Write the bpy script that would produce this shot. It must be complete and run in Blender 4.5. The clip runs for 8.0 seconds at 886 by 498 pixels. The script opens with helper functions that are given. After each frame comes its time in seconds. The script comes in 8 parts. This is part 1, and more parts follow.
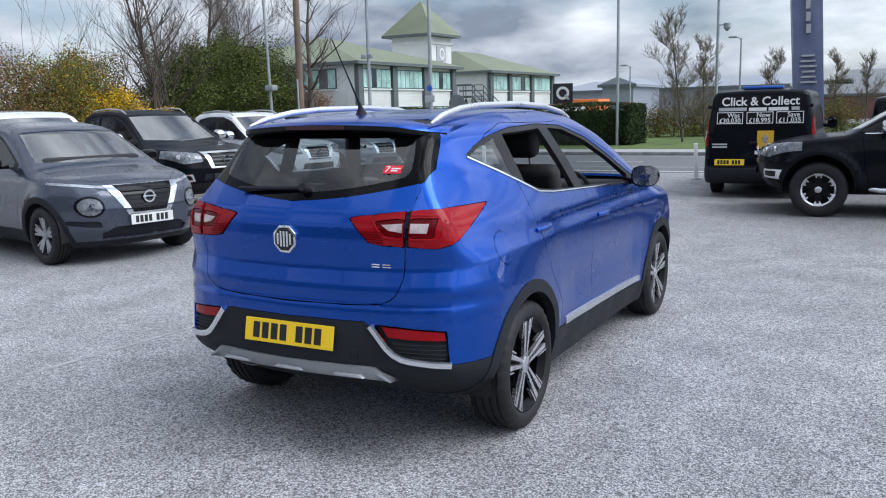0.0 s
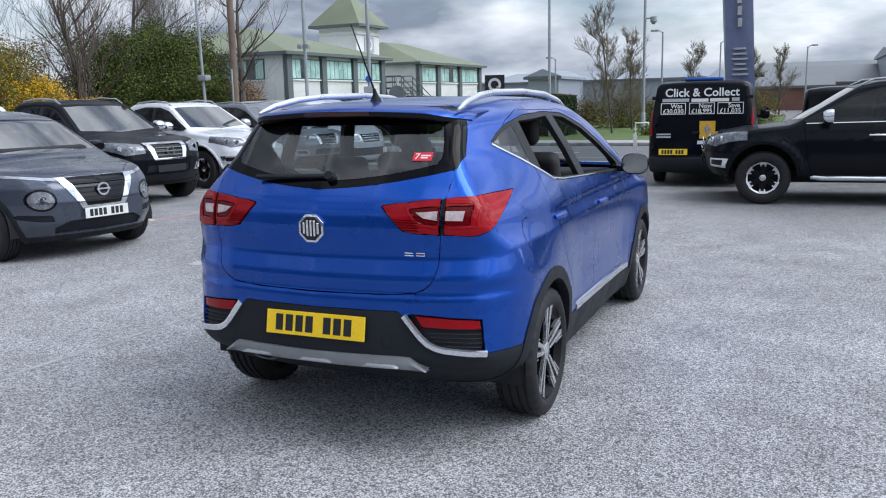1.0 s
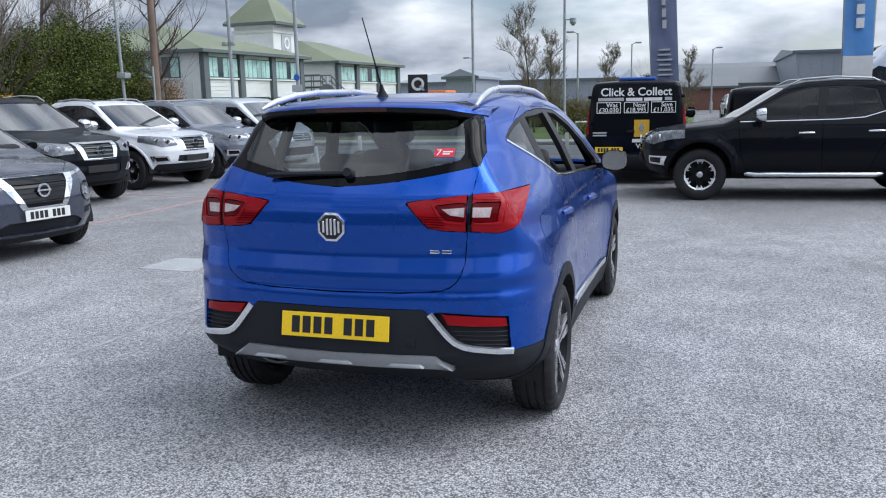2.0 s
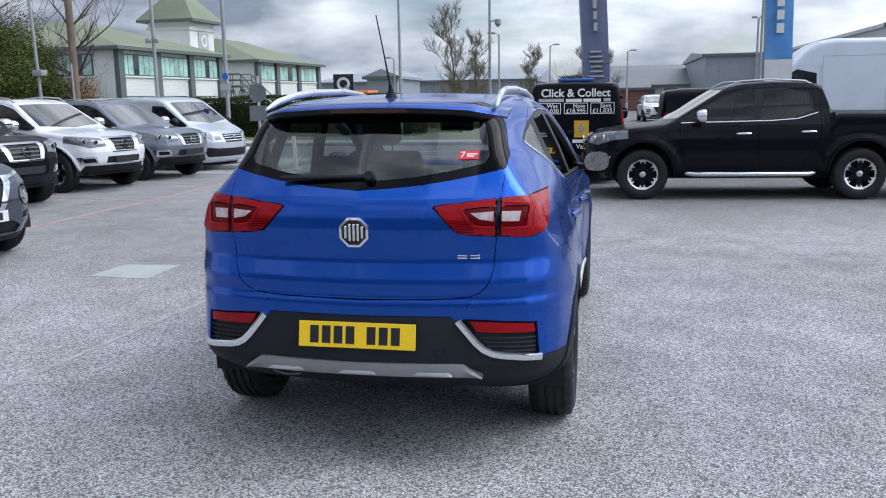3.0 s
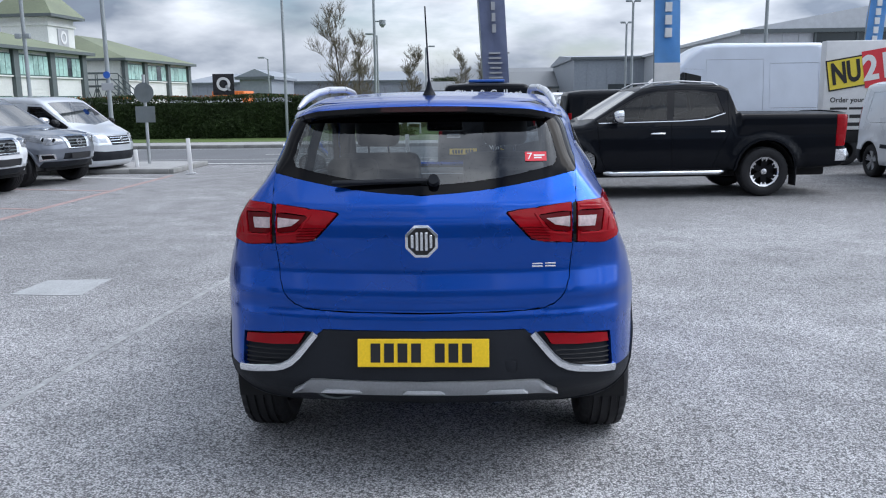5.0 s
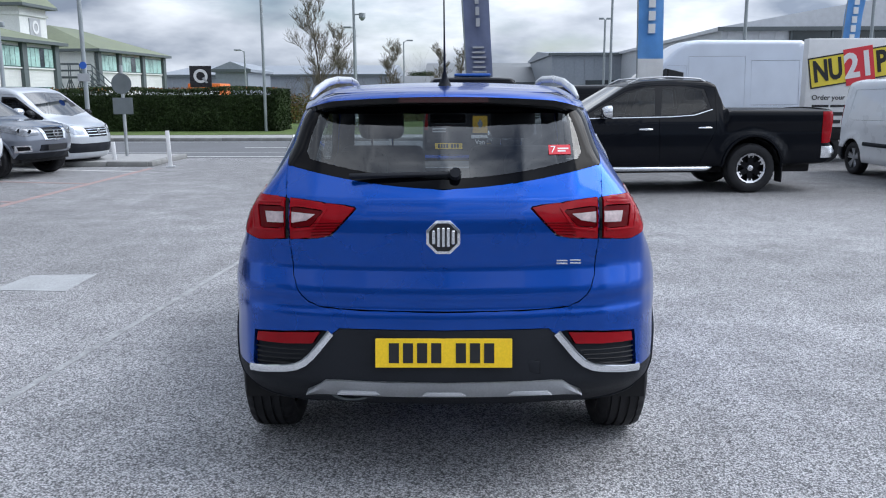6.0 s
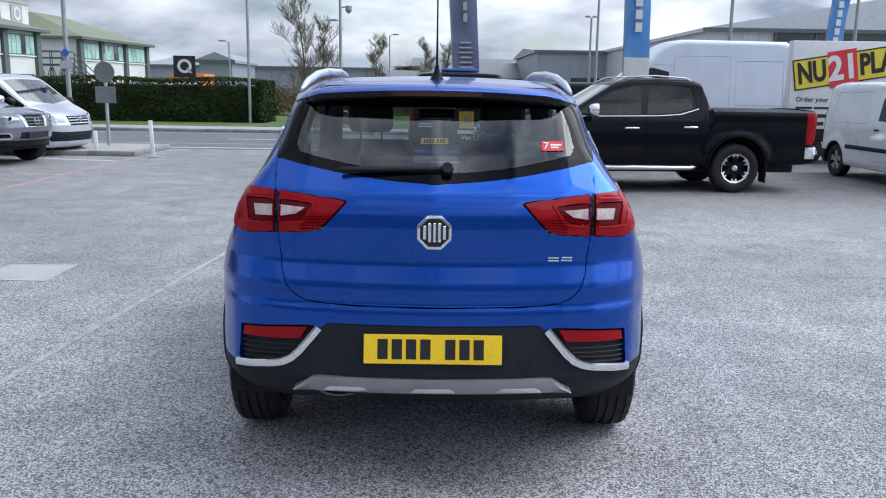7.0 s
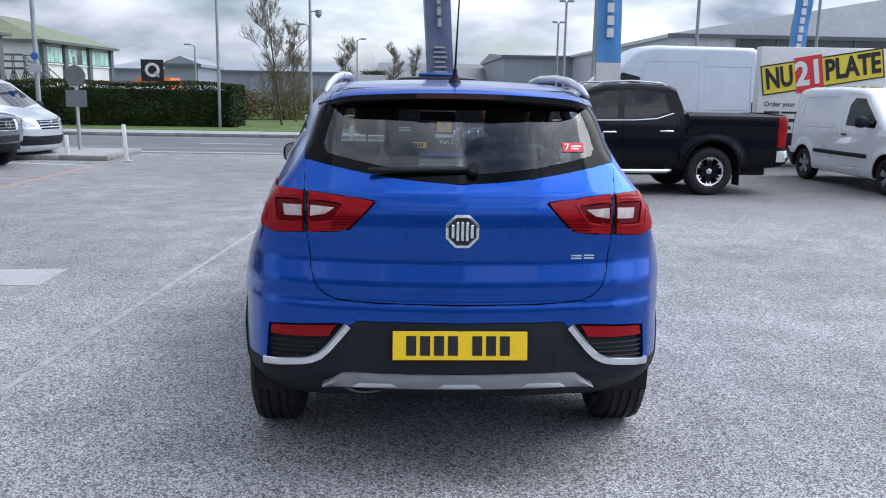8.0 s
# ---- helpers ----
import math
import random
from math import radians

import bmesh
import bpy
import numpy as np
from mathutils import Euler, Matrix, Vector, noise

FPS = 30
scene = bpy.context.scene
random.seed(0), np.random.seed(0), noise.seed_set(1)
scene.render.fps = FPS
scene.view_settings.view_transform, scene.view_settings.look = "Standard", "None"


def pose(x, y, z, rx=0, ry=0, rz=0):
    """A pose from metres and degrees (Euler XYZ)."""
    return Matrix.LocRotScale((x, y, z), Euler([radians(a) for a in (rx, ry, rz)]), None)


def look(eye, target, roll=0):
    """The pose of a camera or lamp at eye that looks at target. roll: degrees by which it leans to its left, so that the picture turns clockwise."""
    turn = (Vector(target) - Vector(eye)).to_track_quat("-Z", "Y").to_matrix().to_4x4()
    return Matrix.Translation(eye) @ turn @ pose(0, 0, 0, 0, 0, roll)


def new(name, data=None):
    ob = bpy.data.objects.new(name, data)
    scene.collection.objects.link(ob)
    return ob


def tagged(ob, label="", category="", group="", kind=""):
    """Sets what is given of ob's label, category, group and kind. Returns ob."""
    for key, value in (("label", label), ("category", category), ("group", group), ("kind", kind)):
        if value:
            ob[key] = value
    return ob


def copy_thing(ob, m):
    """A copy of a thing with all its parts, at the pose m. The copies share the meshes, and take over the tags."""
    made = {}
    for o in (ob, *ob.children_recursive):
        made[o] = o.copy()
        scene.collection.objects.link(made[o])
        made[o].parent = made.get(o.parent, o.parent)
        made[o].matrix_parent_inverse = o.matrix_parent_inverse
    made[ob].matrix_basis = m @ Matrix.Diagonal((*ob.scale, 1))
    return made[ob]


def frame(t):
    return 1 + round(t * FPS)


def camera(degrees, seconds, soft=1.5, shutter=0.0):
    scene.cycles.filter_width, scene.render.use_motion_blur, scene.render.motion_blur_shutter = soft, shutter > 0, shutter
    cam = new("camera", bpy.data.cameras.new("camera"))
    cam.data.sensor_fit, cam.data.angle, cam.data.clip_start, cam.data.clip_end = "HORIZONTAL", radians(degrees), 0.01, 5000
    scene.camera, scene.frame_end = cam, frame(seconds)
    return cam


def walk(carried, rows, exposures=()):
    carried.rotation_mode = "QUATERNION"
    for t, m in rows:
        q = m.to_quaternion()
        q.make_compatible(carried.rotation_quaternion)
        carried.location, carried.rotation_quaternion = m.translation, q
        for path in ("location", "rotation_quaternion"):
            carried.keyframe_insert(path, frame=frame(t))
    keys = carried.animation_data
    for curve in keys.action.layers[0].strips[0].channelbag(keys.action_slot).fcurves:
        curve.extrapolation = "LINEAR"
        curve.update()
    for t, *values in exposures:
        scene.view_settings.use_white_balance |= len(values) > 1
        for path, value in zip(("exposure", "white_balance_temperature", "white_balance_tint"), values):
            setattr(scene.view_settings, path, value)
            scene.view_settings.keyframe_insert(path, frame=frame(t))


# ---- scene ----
cam = camera(56.2, 8.0, soft=1.1)
PATH = [
    (0, (2.454, -2.98, 1.595), (1.508, -1.249, 1.268), -1.4),
    (0.5, (2.226, -3.103, 1.572), (1.363, -1.331, 1.234), -1.6),
    (1, (2.001, -3.163, 1.581), (1.222, -1.355, 1.231), -1.3),
    (1.5, (1.777, -3.247, 1.568), (1.093, -1.401, 1.215), -1.2),
    (3, (1.056, -3.309, 1.583), (0.662, -1.381, 1.225), -0.9),
    (3.5, (0.841, -3.291, 1.571), (0.545, -1.346, 1.213), -0.6),
    (4, (0.586, -3.26, 1.577), (0.39, -1.302, 1.217), -0.4),
    (4.5, (0.381, -3.222, 1.583), (0.252, -1.259, 1.226), -0.6),
    (6, (0.039, -3.045, 1.562), (0.013, -1.08, 1.191), -0.2),
    (6.5, (0.026, -3.027, 1.561), (0.027, -1.063, 1.181), 0.4),
    (7, (0.008, -3.014, 1.557), (0.024, -1.051, 1.175), 0.9),
    (7.5, (-0.07, -3.029, 1.55), (-0.028, -1.066, 1.171), 1.2),
    (8, (-0.226, -3.088, 1.546), (-0.128, -1.125, 1.176), 1.0),
]
walk(cam, [(t, look(eye, target, roll)) for t, eye, target, roll in PATH], exposures=[(0, 0.15, 6050, 10), (4, 0.15, 6050, 10), (8, 0.23, 6000, 10)])

# ---- light ----
world = bpy.data.worlds.new("sky")
scene.world = world
world.use_nodes = True
SUN_EL, SUN_AZ = 50.0, 80.0   # degrees; azimuth clockwise from +y
wn, wl = world.node_tree.nodes, world.node_tree.links
wn.clear()
w_out, w_bg = wn.new("ShaderNodeOutputWorld"), wn.new("ShaderNodeBackground")
w_sky = wn.new("ShaderNodeTexSky")
w_sky.sky_type, w_sky.sun_disc = "NISHITA", False
w_sky.sun_elevation, w_sky.sun_rotation = radians(SUN_EL), radians(SUN_AZ)
w_co, w_map, w_no, w_ramp = (wn.new("ShaderNodeTexCoord"), wn.new("ShaderNodeMapping"), wn.new("ShaderNodeTexNoise"), wn.new("ShaderNodeValToRGB"))
w_map.inputs["Scale"].default_value = (2.2, 2.2, 7.0)
w_no.inputs["Scale"].default_value, w_no.inputs["Detail"].default_value = 1.5, 7.0
w_no.inputs["Roughness"].default_value = 0.55
w_ramp.color_ramp.elements[0].position, w_ramp.color_ramp.elements[1].position = 0.33, 0.50
w_no2, w_ramp2, w_map2 = wn.new("ShaderNodeTexNoise"), wn.new("ShaderNodeValToRGB"), wn.new("ShaderNodeMapping")
w_map2.inputs["Scale"].default_value, w_map2.inputs["Location"].default_value = (2.3, 2.3, 6.5), (4.0, 1.0, 2.0)
w_no2.inputs["Scale"].default_value, w_no2.inputs["Detail"].default_value = 1.9, 6.0
w_ramp2.color_ramp.elements[0].position, w_ramp2.color_ramp.elements[0].color = 0.38, (2.7, 3.1, 3.8, 1)
w_ramp2.color_ramp.elements[1].position, w_ramp2.color_ramp.elements[1].color = 0.62, (9.6, 9.8, 10.1, 1)
w_mix = wn.new("ShaderNodeMix")
w_mix.data_type = "RGBA"
wl.new(w_co.outputs["Generated"], w_map.inputs["Vector"])
wl.new(w_co.outputs["Generated"], w_map2.inputs["Vector"])
wl.new(w_map.outputs["Vector"], w_no.inputs["Vector"])
wl.new(w_map2.outputs["Vector"], w_no2.inputs["Vector"])
wl.new(w_no.outputs["Fac"], w_ramp.inputs["Fac"])
wl.new(w_no2.outputs["Fac"], w_ramp2.inputs["Fac"])
wl.new(w_ramp.outputs["Color"], w_mix.inputs["Factor"])
wl.new(w_sky.outputs["Color"], w_mix.inputs["A"])
# thin cloud brightens towards the veiled sun
w_dot, w_low, w_pow, w_gain, w_lit = (wn.new("ShaderNodeVectorMath"), wn.new("ShaderNodeMath"), wn.new("ShaderNodeMath"), wn.new("ShaderNodeMath"), wn.new("ShaderNodeVectorMath"))
w_dot.operation, w_low.operation, w_pow.operation, w_gain.operation, w_lit.operation = "DOT_PRODUCT", "MAXIMUM", "POWER", "MULTIPLY_ADD", "SCALE"
w_dot.inputs[1].default_value = (math.sin(radians(SUN_AZ)) * math.cos(radians(SUN_EL)), math.cos(radians(SUN_AZ)) * math.cos(radians(SUN_EL)), math.sin(radians(SUN_EL)))
w_low.inputs[1].default_value, w_pow.inputs[1].default_value = 0.0, 3.0
w_gain.inputs[1].default_value, w_gain.inputs[2].default_value = 3.5, 0.94
wl.new(w_co.outputs["Generated"], w_dot.inputs[0])
wl.new(w_dot.outputs["Value"], w_low.inputs[0])
wl.new(w_low.outputs[0], w_pow.inputs[0])
wl.new(w_pow.outputs[0], w_gain.inputs[0])
wl.new(w_ramp2.outputs["Color"], w_lit.inputs[0])
wl.new(w_gain.outputs[0], w_lit.inputs["Scale"])
wl.new(w_lit.outputs["Vector"], w_mix.inputs["B"])
wl.new(w_mix.outputs["Result"], w_bg.inputs["Color"])
wl.new(w_bg.outputs["Background"], w_out.inputs["Surface"])
w_bg.inputs["Strength"].default_value = 0.098
sun = new("sun", bpy.data.lights.new("sun", "SUN"))
sun.data.energy, sun.data.angle, sun.data.color = 1.5, radians(40), (1.0, 0.945, 0.87)
sun_dir = Vector((math.sin(radians(SUN_AZ)) * math.cos(radians(SUN_EL)), math.cos(radians(SUN_AZ)) * math.cos(radians(SUN_EL)), math.sin(radians(SUN_EL))))
sun.matrix_world = look(sun_dir * 40, (0, 0, 0))
scene.view_settings.exposure = 0.0


# ---- materials ----
def mat(name, col, rough=0.5, metal=0.0, coat=0.0, var=0.12, scale=6.0, fine=120.0, fvar=0.06, bump=0.0, bscale=200.0, rvar=0.08, spec=0.5, rand=0.0, emit=0.0):
    """A principled material with colour variation at two scales, uneven gloss and fine relief."""
    m = bpy.data.materials.new(name)
    m.use_nodes = True
    nt = m.node_tree
    n, l = nt.nodes, nt.links
    b = n["Principled BSDF"]
    co = n.new("ShaderNodeTexCoord")
    big, small = n.new("ShaderNodeTexNoise"), n.new("ShaderNodeTexNoise")
    for no, s, d in ((big, scale, 4.0), (small, fine, 3.0)):
        no.inputs["Scale"].default_value, no.inputs["Detail"].default_value = s, d
        l.new(co.outputs["Object"], no.inputs["Vector"])
    r1, r2 = n.new("ShaderNodeMapRange"), n.new("ShaderNodeMapRange")
    for r, v in ((r1, var), (r2, fvar)):
        r.inputs["From Min"].default_value, r.inputs["From Max"].default_value = 0.3, 0.7
        r.inputs["To Min"].default_value, r.inputs["To Max"].default_value = 1 - v, 1 + v
    l.new(big.outputs["Fac"], r1.inputs["Value"])
    l.new(small.outputs["Fac"], r2.inputs["Value"])
    mu = n.new("ShaderNodeMath")
    mu.operation = "MULTIPLY"
    l.new(r1.outputs["Result"], mu.inputs[0])
    l.new(r2.outputs["Result"], mu.inputs[1])
    last = mu
    if rand:
        oi, r3, m3 = n.new("ShaderNodeObjectInfo"), n.new("ShaderNodeMapRange"), n.new("ShaderNodeMath")
        r3.inputs["To Min"].default_value, r3.inputs["To Max"].default_value = 1 - rand, 1 + rand
        m3.operation = "MULTIPLY"
        l.new(oi.outputs["Random"], r3.inputs["Value"])
        l.new(mu.outputs[0], m3.inputs[0])
        l.new(r3.outputs["Result"], m3.inputs[1])
        last = m3
    sc = n.new("ShaderNodeVectorMath")
    sc.operation = "SCALE"
    sc.inputs[0].default_value = col
    l.new(last.outputs[0], sc.inputs["Scale"])
    l.new(sc.outputs["Vector"], b.inputs["Base Color"])
    rr = n.new("ShaderNodeMapRange")
    rr.inputs["From Min"].default_value, rr.inputs["From Max"].default_value = 0.3, 0.7
    rr.inputs["To Min"].default_value, rr.inputs["To Max"].default_value = max(0.02, rough - rvar), min(1.0, rough + rvar)
    l.new(big.outputs["Fac"], rr.inputs["Value"])
    l.new(rr.outputs["Result"], b.inputs["Roughness"])
    b.inputs["Metallic"].default_value = metal
    b.inputs["Coat Weight"].default_value = coat
    b.inputs["Coat Roughness"].default_value = 0.03
    b.inputs["Specular IOR Level"].default_value = spec
    if emit:
        l.new(sc.outputs["Vector"], b.inputs["Emission Color"])
        b.inputs["Emission Strength"].default_value = emit
    if bump:
        bn, bp = n.new("ShaderNodeTexNoise"), n.new("ShaderNodeBump")
        bn.inputs["Scale"].default_value, bn.inputs["Detail"].default_value = bscale, 3.0
        bp.inputs["Strength"].default_value, bp.inputs["Distance"].default_value = bump, 0.01
        l.new(co.outputs["Object"], bn.inputs["Vector"])
        l.new(bn.outputs["Fac"], bp.inputs["Height"])
        l.new(bp.outputs["Normal"], b.inputs["Normal"])
    return m


def glass(name, tint, rough=0.02, ior=1.5):
    """Thin window glass: tinted see-through with a Fresnel gloss."""
    m = bpy.data.materials.new(name)
    m.use_nodes = True
    n, l = m.node_tree.nodes, m.node_tree.links
    n.clear()
    out, mix, tr, gl, fr = (n.new("ShaderNodeOutputMaterial"), n.new("ShaderNodeMixShader"), n.new("ShaderNodeBsdfTransparent"), n.new("ShaderNodeBsdfGlossy"), n.new("ShaderNodeLayerWeight"))
    tr.inputs["Color"].default_value = (*tint, 1)
    gl.inputs["Roughness"].default_value = rough
    fr.inputs["Blend"].default_value = 0.5
    f0 = ((ior - 1) / (ior + 1)) ** 2 * 2
    po, ma = n.new("ShaderNodeMath"), n.new("ShaderNodeMath")
    po.operation, ma.operation = "POWER", "MULTIPLY_ADD"
    po.inputs[1].default_value, ma.inputs[1].default_value, ma.inputs[2].default_value = 4.0, 1 - f0, f0
    l.new(fr.outputs["Facing"], po.inputs[0])
    l.new(po.outputs[0], ma.inputs[0])
    l.new(ma.outputs[0], mix.inputs["Fac"])
    l.new(tr.outputs["BSDF"], mix.inputs[1])
    l.new(gl.outputs["BSDF"], mix.inputs[2])
    l.new(mix.outputs["Shader"], out.inputs["Surface"])
    return m


def asphalt_mat():
    """Worn asphalt with pale stone chips, dark binder, broad stains and fine relief."""
    m = bpy.data.materials.new("worn_asphalt")
    m.use_nodes = True
    n, l = m.node_tree.nodes, m.node_tree.links
    b = n["Principled BSDF"]
    co = n.new("ShaderNodeTexCoord")
    vo, no, st, st2 = n.new("ShaderNodeTexVoronoi"), n.new("ShaderNodeTexNoise"), n.new("ShaderNodeTexNoise"), n.new("ShaderNodeTexNoise")
    vo.inputs["Scale"].default_value = 112.0
    vo2 = n.new("ShaderNodeTexVoronoi")
    vo2.inputs["Scale"].default_value = 220.0
    no.inputs["Scale"].default_value, no.inputs["Detail"].default_value = 30.0, 6.0
    st.inputs["Scale"].default_value, st.inputs["Detail"].default_value = 0.35, 5.0
    st2.inputs["Scale"].default_value, st2.inputs["Detail"].default_value = 2.2, 6.0
    for t in (vo, vo2, no, st, st2):
        l.new(co.outputs["Object"], t.inputs["Vector"])
    chip = n.new("ShaderNodeValToRGB")
    e = chip.color_ramp.elements
    e[0].position, e[0].color = 0.0, (0.045, 0.047, 0.05, 1)
    e[1].position, e[1].color = 1.0, (0.75, 0.745, 0.735, 1)
    for q, c in ((0.30, 0.165), (0.48, 0.335), (0.75, 0.58)):
        x = e.new(q)
        x.color = (c, c, c * 1.03, 1)
    sep, sep2 = n.new("ShaderNodeSeparateColor"), n.new("ShaderNodeSeparateColor")
    l.new(vo.outputs["Color"], sep.inputs["Color"])
    l.new(vo2.outputs["Color"], sep2.inputs["Color"])
    hole = n.new("ShaderNodeMapRange")
    hole.inputs["From Min"].default_value, hole.inputs["From Max"].default_value = 0.25, 0.75
    hole.inputs["To Min"].default_value, hole.inputs["To Max"].default_value = 0.16, -0.26
    l.new(vo.outputs["Distance"], hole.inputs["Value"])
    mixa, mixf, mixg = n.new("ShaderNodeMix"), n.new("ShaderNodeMath"), n.new("ShaderNodeMix")
    mixa.inputs["Factor"].default_value = 0.4
    l.new(sep.outputs["Red"], mixa.inputs["A"])
    l.new(sep2.outputs["Red"], mixa.inputs["B"])
    mixg.inputs["Factor"].default_value = 0.35
    l.new(mixa.outputs["Result"], mixg.inputs["A"])
    l.new(no.outputs["Fac"], mixg.inputs["B"])
    mixf.operation = "ADD"
    l.new(mixg.outputs["Result"], mixf.inputs[0])
    l.new(hole.outputs["Result"], mixf.inputs[1])
    l.new(mixf.outputs[0], chip.inputs["Fac"])
    r1, r2, mu, sc = n.new("ShaderNodeMapRange"), n.new("ShaderNodeMapRange"), n.new("ShaderNodeMath"), n.new("ShaderNodeVectorMath")
    for r, lo, hi in ((r1, 0.86, 1.16), (r2, 0.84, 1.16)):
        r.inputs["From Min"].default_value, r.inputs["From Max"].default_value = 0.32, 0.68
        r.inputs["To Min"].default_value, r.inputs["To Max"].default_value = lo, hi
    l.new(st.outputs["Fac"], r1.inputs["Value"])
    l.new(st2.outputs["Fac"], r2.inputs["Value"])
    mu.operation, sc.operation = "MULTIPLY", "SCALE"
    l.new(r1.outputs["Result"], mu.inputs[0])
    l.new(r2.outputs["Result"], mu.inputs[1])
    # a darker area towards the pickup and the vans, with a ragged border
    xy, px, py, wob, tone = (n.new("ShaderNodeSeparateXYZ"), n.new("ShaderNodeMapRange"), n.new("ShaderNodeMapRange"), n.new("ShaderNodeMath"), n.new("ShaderNodeMath"))
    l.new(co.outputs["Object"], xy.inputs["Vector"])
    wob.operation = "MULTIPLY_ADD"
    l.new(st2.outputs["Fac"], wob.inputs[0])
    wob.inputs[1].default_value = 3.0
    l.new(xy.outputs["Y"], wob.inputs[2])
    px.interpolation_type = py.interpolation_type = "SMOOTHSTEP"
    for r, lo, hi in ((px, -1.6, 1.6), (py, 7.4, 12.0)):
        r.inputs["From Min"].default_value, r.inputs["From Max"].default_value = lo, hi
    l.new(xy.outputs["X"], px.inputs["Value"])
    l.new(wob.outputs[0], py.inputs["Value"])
    tone.operation = "MULTIPLY"
    l.new(px.outputs["Result"], tone.inputs[0])
    l.new(py.outputs["Result"], tone.inputs[1])
    # a fainter darkening on the other side of the faded line
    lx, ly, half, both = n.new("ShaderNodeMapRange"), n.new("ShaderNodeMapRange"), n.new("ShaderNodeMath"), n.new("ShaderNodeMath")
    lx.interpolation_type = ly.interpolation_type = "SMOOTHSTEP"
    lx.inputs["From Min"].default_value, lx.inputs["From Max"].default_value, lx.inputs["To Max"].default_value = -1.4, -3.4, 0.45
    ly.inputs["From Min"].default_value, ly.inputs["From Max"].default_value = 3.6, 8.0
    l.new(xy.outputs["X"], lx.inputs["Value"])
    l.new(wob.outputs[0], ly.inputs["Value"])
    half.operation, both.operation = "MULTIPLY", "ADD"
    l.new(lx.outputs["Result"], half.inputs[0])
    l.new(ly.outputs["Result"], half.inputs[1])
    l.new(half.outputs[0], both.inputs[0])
    l.new(tone.outputs[0], both.inputs[1])
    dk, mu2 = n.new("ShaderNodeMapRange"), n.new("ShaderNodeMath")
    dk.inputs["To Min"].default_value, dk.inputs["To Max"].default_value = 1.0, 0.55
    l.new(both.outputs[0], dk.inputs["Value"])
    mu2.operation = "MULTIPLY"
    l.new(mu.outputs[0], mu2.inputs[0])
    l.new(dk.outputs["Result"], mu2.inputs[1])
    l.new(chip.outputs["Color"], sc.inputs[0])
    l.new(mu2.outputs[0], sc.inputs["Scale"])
    l.new(sc.outputs["Vector"], b.inputs["Base Color"])
    b.inputs["Roughness"].default_value = 0.85
    bp = n.new("ShaderNodeBump")
    bp.inputs["Strength"].default_value, bp.inputs["Distance"].default_value = 0.9, 0.006
    l.new(mixf.outputs[0], bp.inputs["Height"])
    l.new(bp.outputs["Normal"], b.inputs["Normal"])
    return m


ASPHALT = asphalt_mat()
ROAD = mat("road_asphalt", (0.13, 0.135, 0.145), 0.85, var=0.15, scale=0.6, fine=40, fvar=0.25)
CONCRETE = mat("pale_concrete", (0.33, 0.33, 0.33), 0.8, var=0.12, scale=3, fine=60, fvar=0.15, bump=0.2)
PATCH = mat("pale_repair_patch", (0.36, 0.37, 0.38), 0.85, var=0.1, scale=5, fine=90, fvar=0.2, bump=0.3)
KERB = mat("kerb_stone", (0.27, 0.27, 0.26), 0.85, var=0.2, scale=4, fine=50, fvar=0.15, rand=0.12)
WHITE_LINE = mat("worn_white_paint", (0.55, 0.55, 0.54), 0.75, var=0.25, scale=8, fine=60, fvar=0.2)
FAINT_LINE = mat("faded_white_paint", (0.33, 0.335, 0.34), 0.8, var=0.3, scale=10, fine=70, fvar=0.25)
RED_LINE = mat("faded_red_paving", (0.33, 0.235, 0.225), 0.8, var=0.2, scale=6, fine=60, fvar=0.2)
GRASS = mat("mown_grass", (0.085, 0.13, 0.03), 0.95, var=0.3, scale=1.2, fine=30, fvar=0.35, bump=0.6, bscale=60)
LEAF_DARK = mat("dark_hedge_leaves", (0.035, 0.055, 0.02), 0.6, var=0.4, scale=1.5, fine=25, fvar=0.35, spec=0.15)
LEAF_GREEN = mat("evergreen_leaves", (0.10, 0.125, 0.028), 0.55, var=0.4, scale=1.2, fine=20, fvar=0.35, spec=0.15)
LEAF_OLIVE = mat("olive_leaves", (0.14, 0.15, 0.035), 0.6, var=0.4, scale=1.2, fine=20, fvar=0.35, spec=0.15)
LEAF_RUST = mat("rusty_brown_twigs", (0.22, 0.105, 0.04), 0.8, var=0.4, scale=1.4, fine=20, fvar=0.35, spec=0.15)
LEAF_YELLOW = mat("yellow_blossom", (0.72, 0.45, 0.02), 0.6, var=0.3, scale=2.0, fine=20, fvar=0.3, spec=0.15)
TWIG = mat("olive_brown_twigs", (0.145, 0.125, 0.085), 0.8, var=0.3, scale=2.0)
BARK = mat("grey_brown_bark", (0.085, 0.068, 0.055), 0.9, var=0.3, scale=3, fine=40, fvar=0.3)
WOODPOLE = mat("weathered_pole_wood", (0.17, 0.12, 0.09), 0.85, var=0.25, scale=2, fine=50, fvar=0.2)
GALV = mat("galvanised_steel", (0.42, 0.44, 0.45), 0.5, 0.6, var=0.15, scale=3, fine=40)
POLEGREY = mat("grey_painted_steel", (0.30, 0.33, 0.34), 0.5, 0.2, var=0.15, scale=2, fine=40)
PAINT_BLUE = mat("blue_metallic_paint", (0.0005, 0.066, 0.40), 0.28, 0.82, 0.55, var=0.03, scale=3, fine=900, fvar=0.12, rvar=0.03)
PAINT_BLACK = mat("black_metallic_paint", (0.002, 0.003, 0.006), 0.4, 0.0, 0.26, var=0.1, scale=3, fine=700, fvar=0.2, rvar=0.05, spec=0.05)
